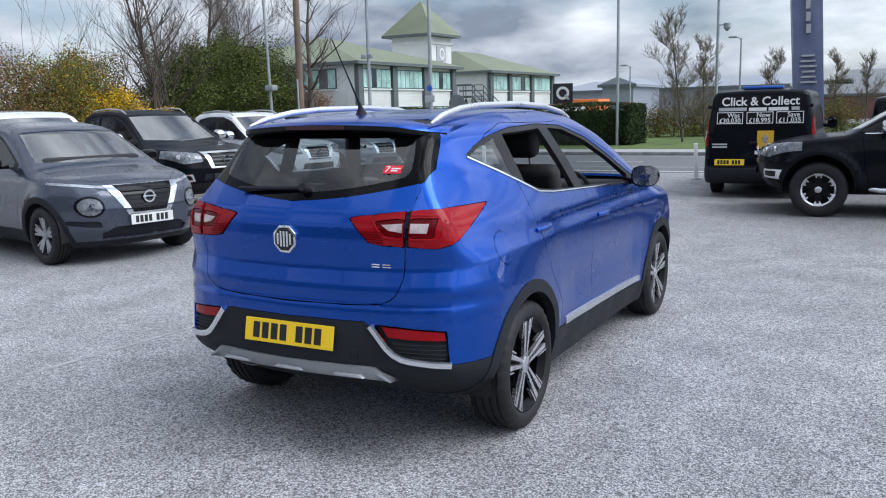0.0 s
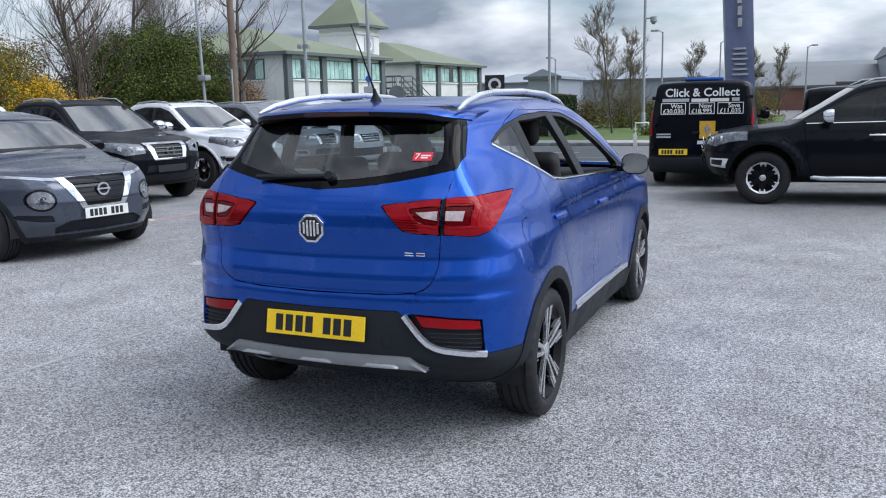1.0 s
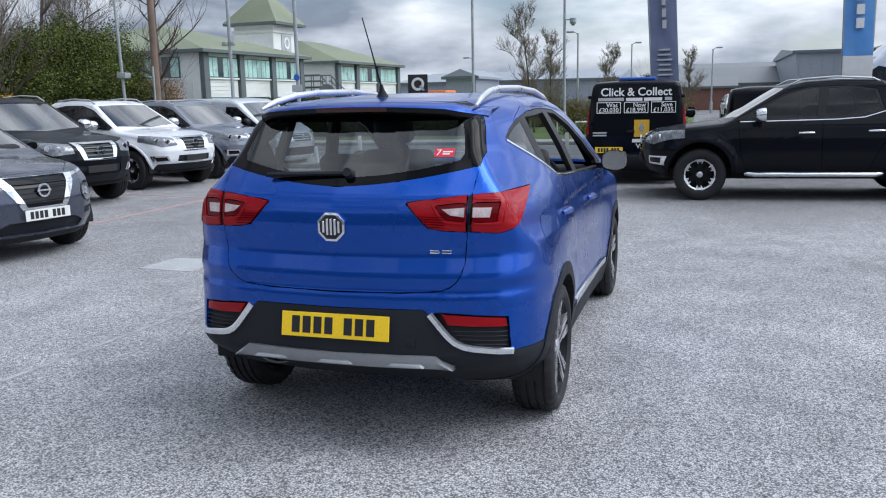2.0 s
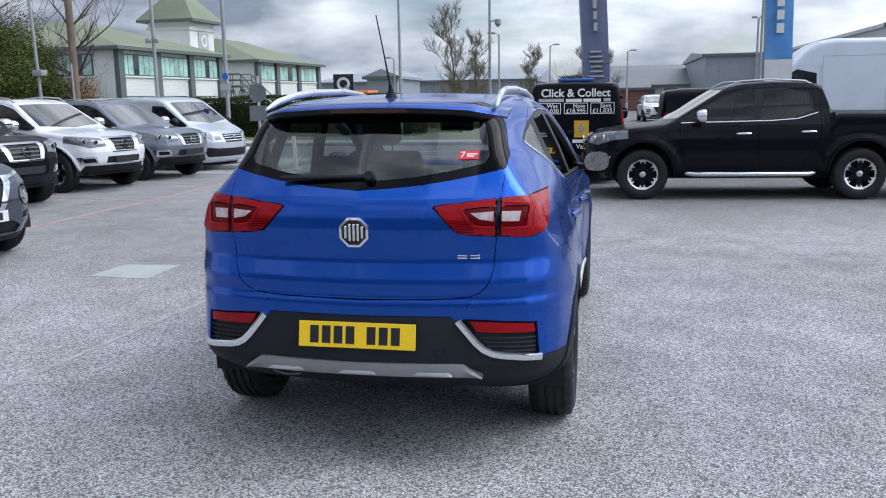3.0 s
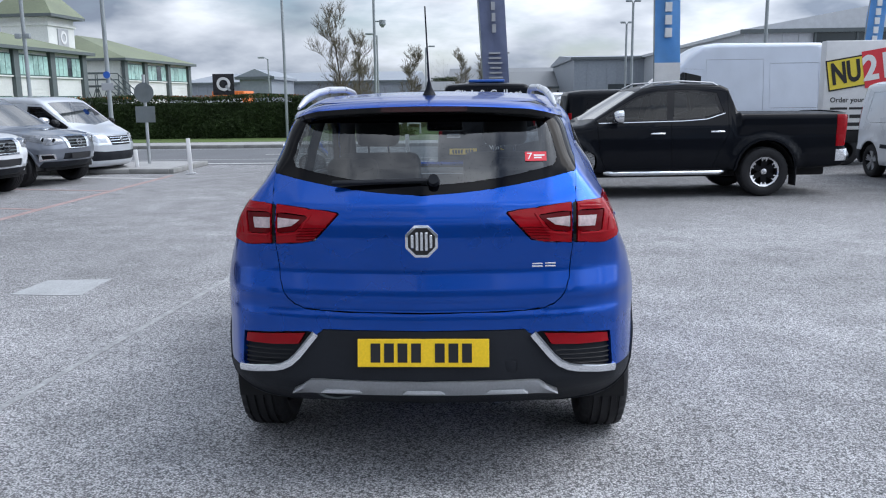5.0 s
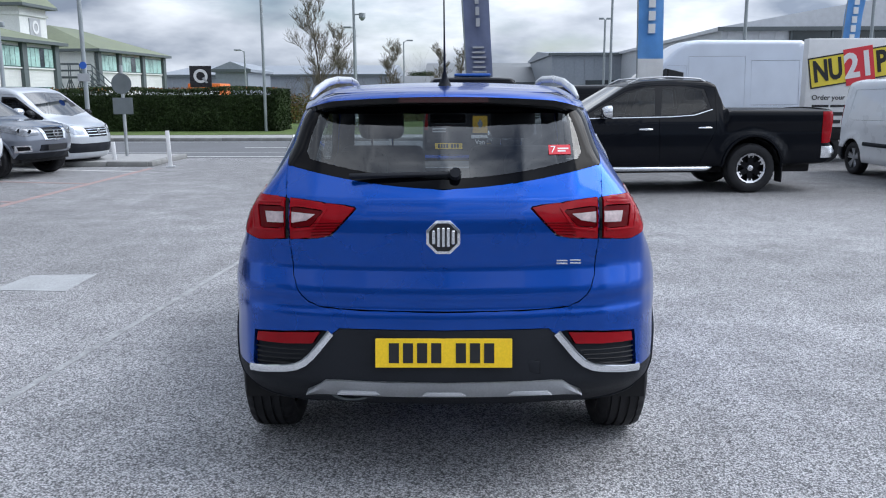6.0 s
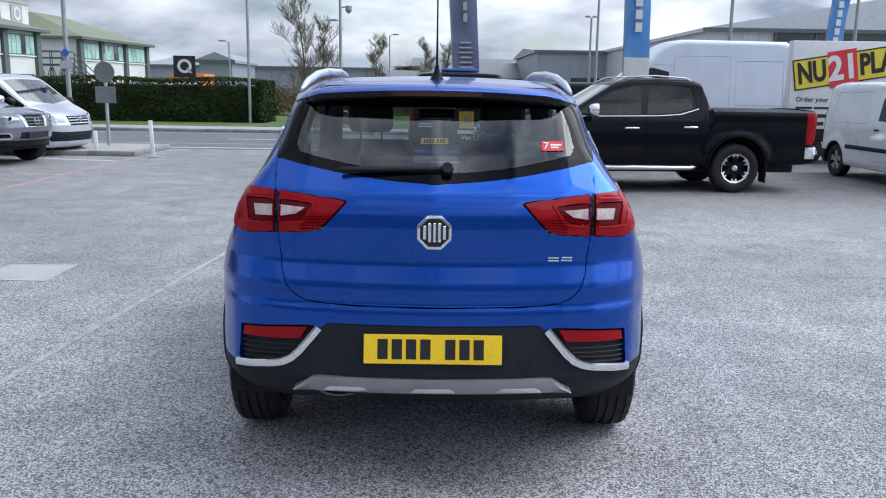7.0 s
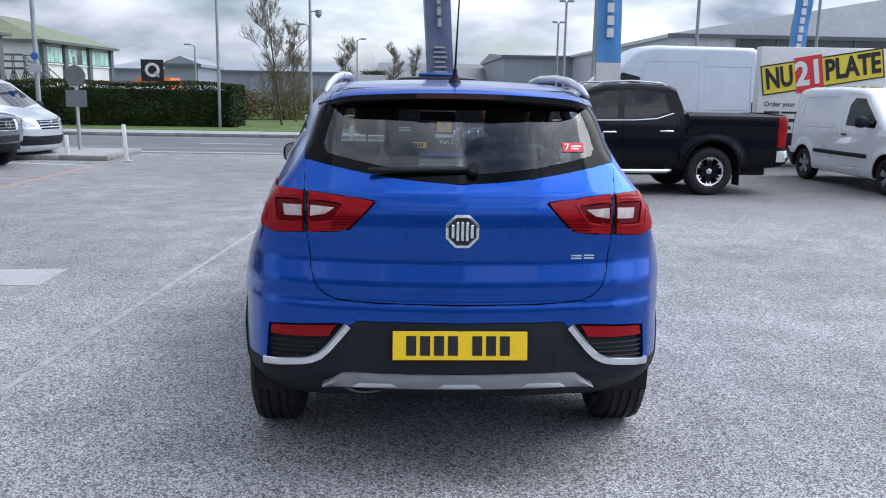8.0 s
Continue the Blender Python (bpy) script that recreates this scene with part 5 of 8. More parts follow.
def pickup(paint, label, group=""):
    sh = Shell(
        5.26,
        top=[(-0.4, 1.30), (0.0, 1.31), (1.60, 1.32), (1.66, 1.36), (1.735, 1.68), (1.88, 1.745), (2.4, 1.765), (2.9, 1.74), (3.15, 1.68), (3.95, 1.20), (4.05, 1.165), (4.6, 1.11), (5.0, 1.03), (5.3, 0.9)],
        rear=[(0.2, 0.3), (0.42, 0.02), (0.50, -0.14), (0.62, -0.18), (0.72, -0.14), (0.76, -0.10), (1.1, -0.13), (1.8, -0.10)],
        front=[(0.25, 4.95), (0.42, 5.12), (0.55, 5.22), (0.75, 5.25), (1.0, 5.20), (1.12, 5.0)],
        bottom=[(-0.2, 0.46), (0.6, 0.42), (4.6, 0.38), (5.3, 0.36)],
        plan=[(0.0, 0.895), (0.6, 0.905), (2.6, 0.905), (4.4, 0.915), (4.9, 0.87), (5.26, 0.77)],
        inset=[(0.30, 0.05), (0.5, 0.01), (0.65, 0.0), (0.9, 0.005), (1.08, 0.03), (1.2, 0.07), (1.4, 0.14), (1.65, 0.24), (1.8, 0.32)],
        rear_bow=[(0, 0), (0.7, 0.015), (0.85, 0.06), (0.95, 0.16)], front_bow=[(0, 0), (0.4, 0.05), (0.65, 0.15), (0.8, 0.30), (0.95, 0.62)],
        crown=0.03, round_side=0.06, round_end=0.06, smooth=0.06,
        dent=lambda y, z: -np.interp(z, [0.95, 1.08, 1.2, 1.4], [0.0, 0.028, 0.065, 0.13]) * np.clip((1.66 - y) / 0.05, 0, 1),
        bulge=[(1.22, 0.40, 0.50, 0.035), (4.37, 0.40, 0.50, 0.035)],
        core=(0.52, 0.38, 4.65, 0.60, [(0.35, 1.06), (1.7, 1.06), (1.8, 1.5), (2.9, 1.5), (3.9, 0.92), (4.7, 0.80)]))
    cuts = [
        ("window_surround", [(1.86, 1.30), (1.95, 1.60), (2.3, 1.655), (2.85, 1.645), (3.2, 1.555), (3.86, 1.20), (3.80, 1.165), (2.5, 1.185), (2.15, 1.21)], "s", PILLAR, None, 0.001, 0.03, -0.003, "black window surround"),
        ("door_window", [(1.92, 1.31), (1.99, 1.58), (2.3, 1.63), (2.60, 1.63), (2.66, 1.20), (2.2, 1.225)], "s", GLASS_DARK, ("window_surround",), 0.001, 0.004, -0.005, "dark glass"),
        ("door_window", [(2.72, 1.63), (2.86, 1.625), (3.18, 1.535), (3.70, 1.25), (3.70, 1.185), (2.76, 1.20)], "s", GLASS_DARK, ("window_surround",), 0.001, 0.004, -0.005, "dark glass"),
        ("rear_door", [(1.78, 1.62), (1.80, 0.98), (1.98, 0.62), (2.05, 0.44), (2.68, 0.44), (2.70, 1.66), (2.2, 1.68)], "s", paint, (0,), 0.003, 0.02, 0, ""),
        ("front_door", [(2.70, 1.66), (2.68, 0.44), (3.72, 0.44), (3.80, 0.7), (3.84, 1.10), (3.88, 1.21), (3.2, 1.60), (2.9, 1.67)], "s", paint, (0,), 0.003, 0.02, 0, ""),
        ("windscreen", [(-0.60, 3.20), (0.60, 3.20), (0.72, 3.86), (0, 3.98), (-0.72, 3.86)], "u", GLASS_SCREEN, (0,), 0.003, 0.004, -0.003, "windscreen glass"),
        ("bonnet", [(-0.70, 4.06), (0.70, 4.06), (0.62, 4.95), (-0.62, 4.95)], "u", paint, (0,), 0.004, 0.02, 0, ""),
        ("load_bed_cover", [(-0.80, -0.02), (0.80, -0.02), (0.80, 1.60), (-0.80, 1.60)], "u", CLADDING, (0,), 0.002, 0.04, -0.02, "black load bed"),
        ("rear_window", [(-0.52, 1.40), (0.52, 1.40), (0.46, 1.60), (-0.46, 1.60)], "t", GLASS_DARK, (0,), 0.002, 0.004, -0.003, "dark glass"),
        ("tail_lamp", [(0.74, 0.80), (1.0, 0.74), (1.0, 1.25), (0.76, 1.25)], "tm", LAMP_RED, None, 0.002, 0.03, 0.004, "red lens"),
        ("rear_bumper", [(0.52, 0.54), (1.0, 0.54), (1.0, 0.72), (0.52, 0.72)], "tm", CHROME, (0,), 0.002, 0.03, 0.01, "chrome bumper"),
        ("grille_frame", [(-0.40, 1.02), (0.40, 1.02), (0.30, 0.74), (-0.30, 0.74)], "n", CHROME, None, 0.001, 0.03, 0.008, "chrome surround"),
        ("grille", [(-0.29, 0.99), (0.29, 0.99), (0.24, 0.77), (-0.24, 0.77)], "n", BLACKGLOSS, ("grille_frame",), 0.001, 0.03, -0.012, "black grille"),
        ("headlamp", [(0.42, 0.86), (0.44, 1.00), (0.92, 1.06), (0.94, 0.95), (0.70, 0.83)], "nm", LAMP_HEADDARK, (0, "bonnet"), 0.002, 0.02, 0.004, "clear lens"),
        ("fog_lamp", [(0.55, 0.54), (0.60, 0.66), (0.84, 0.66), (0.80, 0.52)], "nm", CHROME, None, 0.001, 0.02, 0.006, "chrome surround"),
        ("fog_lens", [(0.59, 0.565), (0.63, 0.635), (0.79, 0.635), (0.77, 0.555)], "nm", BLACKGLOSS, ("fog_lamp",), 0.001, 0.02, -0.01, "black recess"),
        ("lower_grille", [(-0.42, 0.53), (0.42, 0.53), (0.40, 0.66), (-0.40, 0.66)], "n", CLADDING, None, 0.001, 0.03, -0.015, "black intake"),
        ("skirt", [(-0.80, 0.30), (0.80, 0.30), (0.74, 0.50), (-0.74, 0.50)], "n", CLADDING, (0,), 0.001, 0.03, 0.0, "black skirt"),
    ] + arches((1.22, 4.37), 0.42, 0.455)
    ob = vehicle("pickup_truck", label, "pickup truck", sh, 0.066, cuts, paint, group, 0.12)
    for z in (0.82, 0.88, 0.94):
        strip(ob, "grille_bar", sh, [(-0.255, z), (0.255, z)], "end", 1, 0.022, 0.002, TRIM_GREY, n=6)
    b = bmesh.new()
    y = float(on_skin(sh, [(0, 0.88)], "end", 1)[0][1])
    lathe(b, [(0.0, 0.075), (0.012, 0.075), (0.012, 0.055), (0.0, 0.055)], 28)
    em = part("emblem", b, CHROME, ob, "chrome ring")
    em.matrix_local = pose(0, y + 0.004, 0.88, 0, 0, 90)
    bar = part("emblem_bar", boxed(-0.10, 0.10, y + 0.006, y + 0.02, 0.87, 0.89, 0.002, 1), CHROME, ob)
    for s in (1, -1):
        for x, z in ((0.58, 0.925), (0.74, 0.945)):
            p0 = Vector(on_skin(sh, [(s * x, z)], "end", 1)[0])
            part("lamp_projector", tubed([p0 - Vector((0, 0.02, 0)), p0 + Vector((s * 0.004, 0.007, 0))], [0.050, 0.042], 16), CHROME, ob, "chrome projector")
    part("blank_plate", boxed(-0.27, 0.27, 5.235, 5.25, 0.545, 0.655, 0.003, 1), INK, ob, "black blank plate")
    for s in (1, -1):
        for cy in (1.22, 4.37):
            wheel(ob, s * 0.79, cy, 0.383, 0.255, 0.235, "six_block")
            wheel_well(ob, s * 0.86, cy, 0.42, 0.38)
            rim = [(cy + 0.475 * math.cos(radians(a)), 0.42 + 0.475 * math.sin(radians(a))) for a in range(0, 181, 15)]
            strip(ob, "arch_flare", sh, rim, "side", s, 0.045, 0.028, paint, n=2)
        wing_mirror(ob, s * 0.94, 3.50, 1.26, CHROME, 0.22, 0.20)
        part("side_step", tubed([(s * 0.84, 1.86, 0.40), (s * 0.90, 1.96, 0.385), (s * 0.91, 3.6, 0.385), (s * 0.84, 3.72, 0.40)], 0.038, 10), CHROME, ob, "chrome side step", smooth=60)
        for yy, z in ((1.97, 1.01), (2.90, 0.99)):
            pts = on_skin(sh, [(yy - 0.10, z), (yy, z + 0.003), (yy + 0.11, z)], "side", s)
            part("door_handle", tubed([Vector(p) + Vector((s * h, 0, 0)) for p, h in zip(pts, (0.002, 0.035, 0.002))], [0.014, 0.018, 0.014], 8), CHROME, ob, "chrome handle", smooth=60)
        part("roof_rail", tubed([(s * 0.60, 1.85, 1.68), (s * 0.60, 2.0, 1.755), (s * 0.60, 2.5, 1.785), (s * 0.60, 2.95, 1.76), (s * 0.60, 3.12, 1.68)], 0.014, 8), SATIN_SILVER, ob, "silver roof rail", smooth=60)
        strip(ob, "window_moulding", sh, [(1.84, 1.29), (2.13, 1.203), (2.5, 1.178), (3.82, 1.158)], "side", s, 0.016, 0.006, CHROME, "chrome moulding")
        part("mud_flap", boxed(s * 0.79 - 0.12, s * 0.79 + 0.12, 0.72, 0.735, 0.16, 0.46, 0.004, 1), RUBBER, ob)
    cabin(ob, (2.75, 1.95), 3.45, 0.62, 0.68, 0.36)
    part("chassis", boxed(-0.64, 0.64, 0.15, 4.9, 0.30, 0.48, 0.03), DARK, ob)
    return ob


def panel_van(paint, label, group=""):
    sh = Shell(
        5.08,
        top=[(-0.2, 1.88), (0.15, 1.935), (0.6, 1.965), (2.8, 1.97), (3.2, 1.945), (3.45, 1.86), (4.30, 1.24), (4.45, 1.18), (4.8, 1.05), (5.05, 0.92)],
        rear=[(0.15, 0.3), (0.28, 0.06), (0.34, -0.01), (0.54, -0.02), (0.56, 0.02), (1.0, 0.035), (1.9, 0.115), (2.05, 0.16)],
        front=[(0.15, 4.85), (0.28, 5.0), (0.5, 5.07), (0.75, 5.08), (1.0, 5.0), (1.2, 4.75)],
        bottom=[(-0.2, 0.26), (5.1, 0.20)],
        plan=[(0.0, 0.945), (0.5, 0.965), (3.8, 0.97), (4.5, 0.93), (5.08, 0.78)],
        inset=[(0.15, 0.06), (0.35, 0.01), (0.6, 0.0), (1.0, 0.008), (1.3, 0.045), (1.9, 0.145), (2.1, 0.2)],
        rear_bow=[(0, 0), (0.7, 0.012), (0.85, 0.045), (0.93, 0.12), (1.0, 0.3)], front_bow=[(0, 0), (0.4, 0.05), (0.7, 0.18), (0.85, 0.35), (1.0, 0.7)],
        crown=0.03, round_side=0.10, round_end=0.05, smooth=0.1,
        bulge=[(1.05, 0.33, 0.42, 0.018), (4.15, 0.33, 0.42, 0.018)],
        core=(0.62, 0.55, 4.5, 0.45, [(0.5, 1.65), (3.1, 1.65), (4.2, 0.95), (4.6, 0.8)]))
    cuts = [
        ("window_surround", [(3.02, 1.28), (3.05, 1.72), (3.45, 1.70), (4.22, 1.21), (4.15, 1.13), (3.9, 1.13)], "s", PILLAR, None, 0.001, 0.03, -0.003, "black window surround"),
        ("door_window", [(3.08, 1.29), (3.10, 1.68), (3.43, 1.66), (4.05, 1.24), (3.95, 1.17), (3.6, 1.19)], "s", GLASS_DARK, ("window_surround",), 0.001, 0.004, -0.005, "dark glass"),
        ("front_door", [(3.0, 1.78), (2.98, 0.42), (3.70, 0.42), (3.85, 0.75), (4.20, 1.05), (4.26, 1.22), (3.45, 1.76)], "s", paint, (0,), 0.003, 0.02, 0, ""),
        ("sliding_door", [(2.95, 1.80), (1.75, 1.80), (1.75, 0.42), (2.95, 0.42)], "s", paint, (0,), 0.003, 0.02, 0, ""),
        ("windscreen", [(-0.68, 3.50), (0.68, 3.50), (0.80, 4.15), (0, 4.32), (-0.80, 4.15)], "u", GLASS_SCREEN, (0,), 0.003, 0.004, -0.003, "windscreen glass"),
        ("bonnet", [(-0.75, 4.36), (0.75, 4.36), (0.60, 4.92), (-0.60, 4.92)], "u", paint, (0,), 0.004, 0.02, 0, ""),
        ("rear_door", [(-0.86, 0.57), (-0.003, 0.57), (-0.003, 1.88), (-0.78, 1.88), (-0.86, 1.4)], "t", paint, (0,), 0.003, 0.02, 0, ""),
        ("rear_door", [(0.003, 0.57), (0.86, 0.57), (0.86, 1.4), (0.78, 1.88), (0.003, 1.88)], "t", paint, (0,), 0.003, 0.02, 0, ""),
        ("rear_bumper", [(-1.0, 0.15), (1.0, 0.15), (1.0, 0.545), (-1.0, 0.545)], "t", CLADDING, (0,), 0.002, 0.03, 0.005, "black bumper"),
        ("tail_lamp", [(0.875, 0.95), (1.02, 0.95), (1.0, 1.48), (0.875, 1.48)], "tm", LAMP_RED, None, 0.002, 0.03, 0.004, "red lens"),
        ("grille", [(-0.42, 0.96), (0.42, 0.96), (0.36, 0.74), (-0.36, 0.74)], "n", BLACKGLOSS, None, 0.001, 0.03, -0.010, "black grille"),
        ("headlamp", [(0.46, 0.80), (0.48, 0.98), (0.92, 1.10), (0.95, 0.98), (0.70, 0.80)], "nm", LAMP_HEAD, (0, "bonnet"), 0.002, 0.02, 0.004, "clear lens"),
        ("lower_bumper", [(-0.78, 0.36), (0.78, 0.36), (0.90, 0.62), (0.55, 0.58), (-0.55, 0.58), (-0.90, 0.62)], "n", CLADDING, (0,), 0.001, 0.03, -0.004, "black lower bumper"),
    ] + arches((1.05, 4.15), 0.34, 0.385)
    ob = vehicle("van", label, "van", sh, 0.080, cuts, paint, group)
    for z in (0.79, 0.86, 0.92):
        strip(ob, "grille_bar", sh, [(-0.37, z), (0.37, z)], "end", 1, 0.022, 0.004, CHROME, n=6)
    y = float(on_skin(sh, [(0, 0.87)], "end", 1)[0][1])
    part("emblem", prismed([(0, 0.79), (0.055, 0.87), (0, 0.95), (-0.055, 0.87)], y - 0.01, y + 0.014, "y", 0.004), CHROME, ob, "chrome diamond")
    for s in (1, -1):
        for cy in (1.05, 4.15):
            wheel(ob, s * 0.83, cy, 0.33, 0.215, 0.205, "plain")
            wheel_well(ob, s * 0.91, cy, 0.35, 0.40)
        wing_mirror(ob, s * 0.99, 3.95, 1.27, paint if paint is not PAINT_BLACK else BLACKGLOSS, 0.20, 0.25)
        strip(ob, "rub_strip", sh, [(1.52, 0.55), (3.65, 0.55)], "side", s, 0.10, 0.012, CLADDING, "black rub strip", n=12)
        pts = on_skin(sh, [(3.12, 1.02), (3.22, 1.025), (3.30, 1.02)], "side", s)
        part("door_handle", tubed([Vector(p) + Vector((s * h, 0, 0)) for p, h in zip(pts, (0.002, 0.03, 0.002))], 0.014, 8), BLACKGLOSS, ob, smooth=60)
    cabin(ob, (3.05,), 3.85, 0.65, 0.75, 0.40)
    part("bulkhead", boxed(-0.80, 0.80, 2.80, 2.83, 0.5, 1.80), LINING_DARK, ob)
    return ob


def small_van(paint, label):
    sh = Shell(
        4.28,
        top=[(-0.2, 1.68), (0.12, 1.75), (0.5, 1.795), (1.5, 1.805), (2.3, 1.77), (2.55, 1.70), (3.25, 1.17), (3.40, 1.10), (3.9, 0.98), (4.25, 0.82)],
        rear=[(0.15, 0.3), (0.28, 0.06), (0.35, 0.0), (0.55, -0.01), (0.6, 0.02), (1.0, 0.03), (1.8, 0.12)],
        front=[(0.15, 4.05), (0.3, 4.2), (0.5, 4.27), (0.75, 4.27), (0.95, 4.15), (1.1, 3.9)],
        bottom=[(-0.2, 0.26), (4.3, 0.2)],
        plan=[(0.0, 0.865), (0.4, 0.905), (3.2, 0.91), (3.8, 0.87), (4.28, 0.7)],
        inset=[(0.15, 0.06), (0.35, 0.01), (0.6, 0.0), (0.95, 0.01), (1.15, 0.04), (1.7, 0.14), (1.9, 0.2)],
        rear_bow=[(0, 0), (0.65, 0.012), (0.8, 0.06), (0.95, 0.3)], front_bow=[(0, 0), (0.4, 0.06), (0.7, 0.22), (0.9, 0.55)],
        crown=0.03, round_side=0.12, round_end=0.06, smooth=0.1,
        bulge=[(0.75, 0.31, 0.39, 0.018), (3.45, 0.31, 0.39, 0.018)],
        core=(0.58, 0.5, 3.75, 0.45, [(0.4, 1.5), (2.3, 1.5), (3.2, 0.85), (3.8, 0.7)]))
    cuts = [
        ("door_window", [(2.10, 1.10), (2.10, 1.46), (2.22, 1.58), (2.52, 1.57), (3.02, 1.18), (3.0, 1.08)], "s", GLASS_DARK, None, 0.001, 0.02, -0.006, "dark glass"),
        ("front_door", [(1.98, 1.66), (1.98, 0.40), (2.98, 0.40), (3.10, 0.75), (3.10, 1.12), (2.55, 1.64)], "s", paint, (0,), 0.003, 0.02, 0, ""),
        ("side_panel", [(1.80, 1.52), (1.70, 1.60), (0.55, 1.58), (0.50, 1.10), (0.62, 1.02), (1.78, 1.04)], "s", paint, (0,), 0.003, 0.012, -0.004, ""),
        ("windscreen", [(-0.62, 2.60), (0.62, 2.60), (0.74, 3.10), (0, 3.26), (-0.74, 3.10)], "u", GLASS_SCREEN, (0,), 0.003, 0.004, -0.003, "windscreen glass"),
        ("bonnet", [(-0.70, 3.34), (0.70, 3.34), (0.55, 4.02), (-0.55, 4.02)], "u", paint, (0,), 0.004, 0.02, 0, ""),
        ("grille", [(-0.40, 0.72), (0.40, 0.72), (0.36, 0.86), (-0.36, 0.86)], "n", BLACKGLOSS, None, 0.001, 0.03, -0.01, "black grille"),
        ("headlamp", [(0.44, 0.74), (0.48, 0.94), (0.80, 1.04), (0.90, 0.92), (0.70, 0.74)], "nm", LAMP_HEAD, (0, "bonnet"), 0.002, 0.02, 0.004, "clear lens"),
        ("lower_bumper", [(-0.80, 0.22), (0.80, 0.22), (0.74, 0.48), (-0.74, 0.48)], "n", CLADDING, (0,), 0.001, 0.03, 0.0, "black bumper"),
        ("tail_lamp", [(0.79, 0.90), (0.96, 0.90), (0.96, 1.30), (0.79, 1.30)], "tm", LAMP_RED, None, 0.002, 0.03, 0.004, "red lens"),
        ("rear_bumper", [(-1.0, 0.15), (1.0, 0.15), (1.0, 0.50), (-1.0, 0.50)], "t", CLADDING, (0,), 0.002, 0.03, 0.005, "black bumper"),
    ] + arches((0.75, 3.45), 0.32, 0.36)
    ob = vehicle("small_van", label, "van", sh, 0.078, cuts, paint)
    for s in (1, -1):
        for cy in (0.75, 3.45):
            wheel(ob, s * 0.78, cy, 0.31, 0.195, 0.195, "plain")
            wheel_well(ob, s * 0.86, cy, 0.33, 0.36)
        wing_mirror(ob, s * 0.93, 2.80, 1.18, CLADDING, 0.19, 0.20)
        strip(ob, "rub_strip", sh, [(1.15, 0.60), (2.9, 0.60)], "side", s, 0.075, 0.014, CLADDING, "black rub strip", n=12)
        pts = on_skin(sh, [(2.04, 0.94), (2.12, 0.945), (2.20, 0.94)], "side", s)
        part("door_handle", tubed([Vector(p) + Vector((s * h, 0, 0)) for p, h in zip(pts, (0.002, 0.03, 0.002))], 0.014, 8), BLACKGLOSS, ob, smooth=60)
    cabin(ob, (2.05,), 2.85, 0.60, 0.70, 0.36)
    return ob


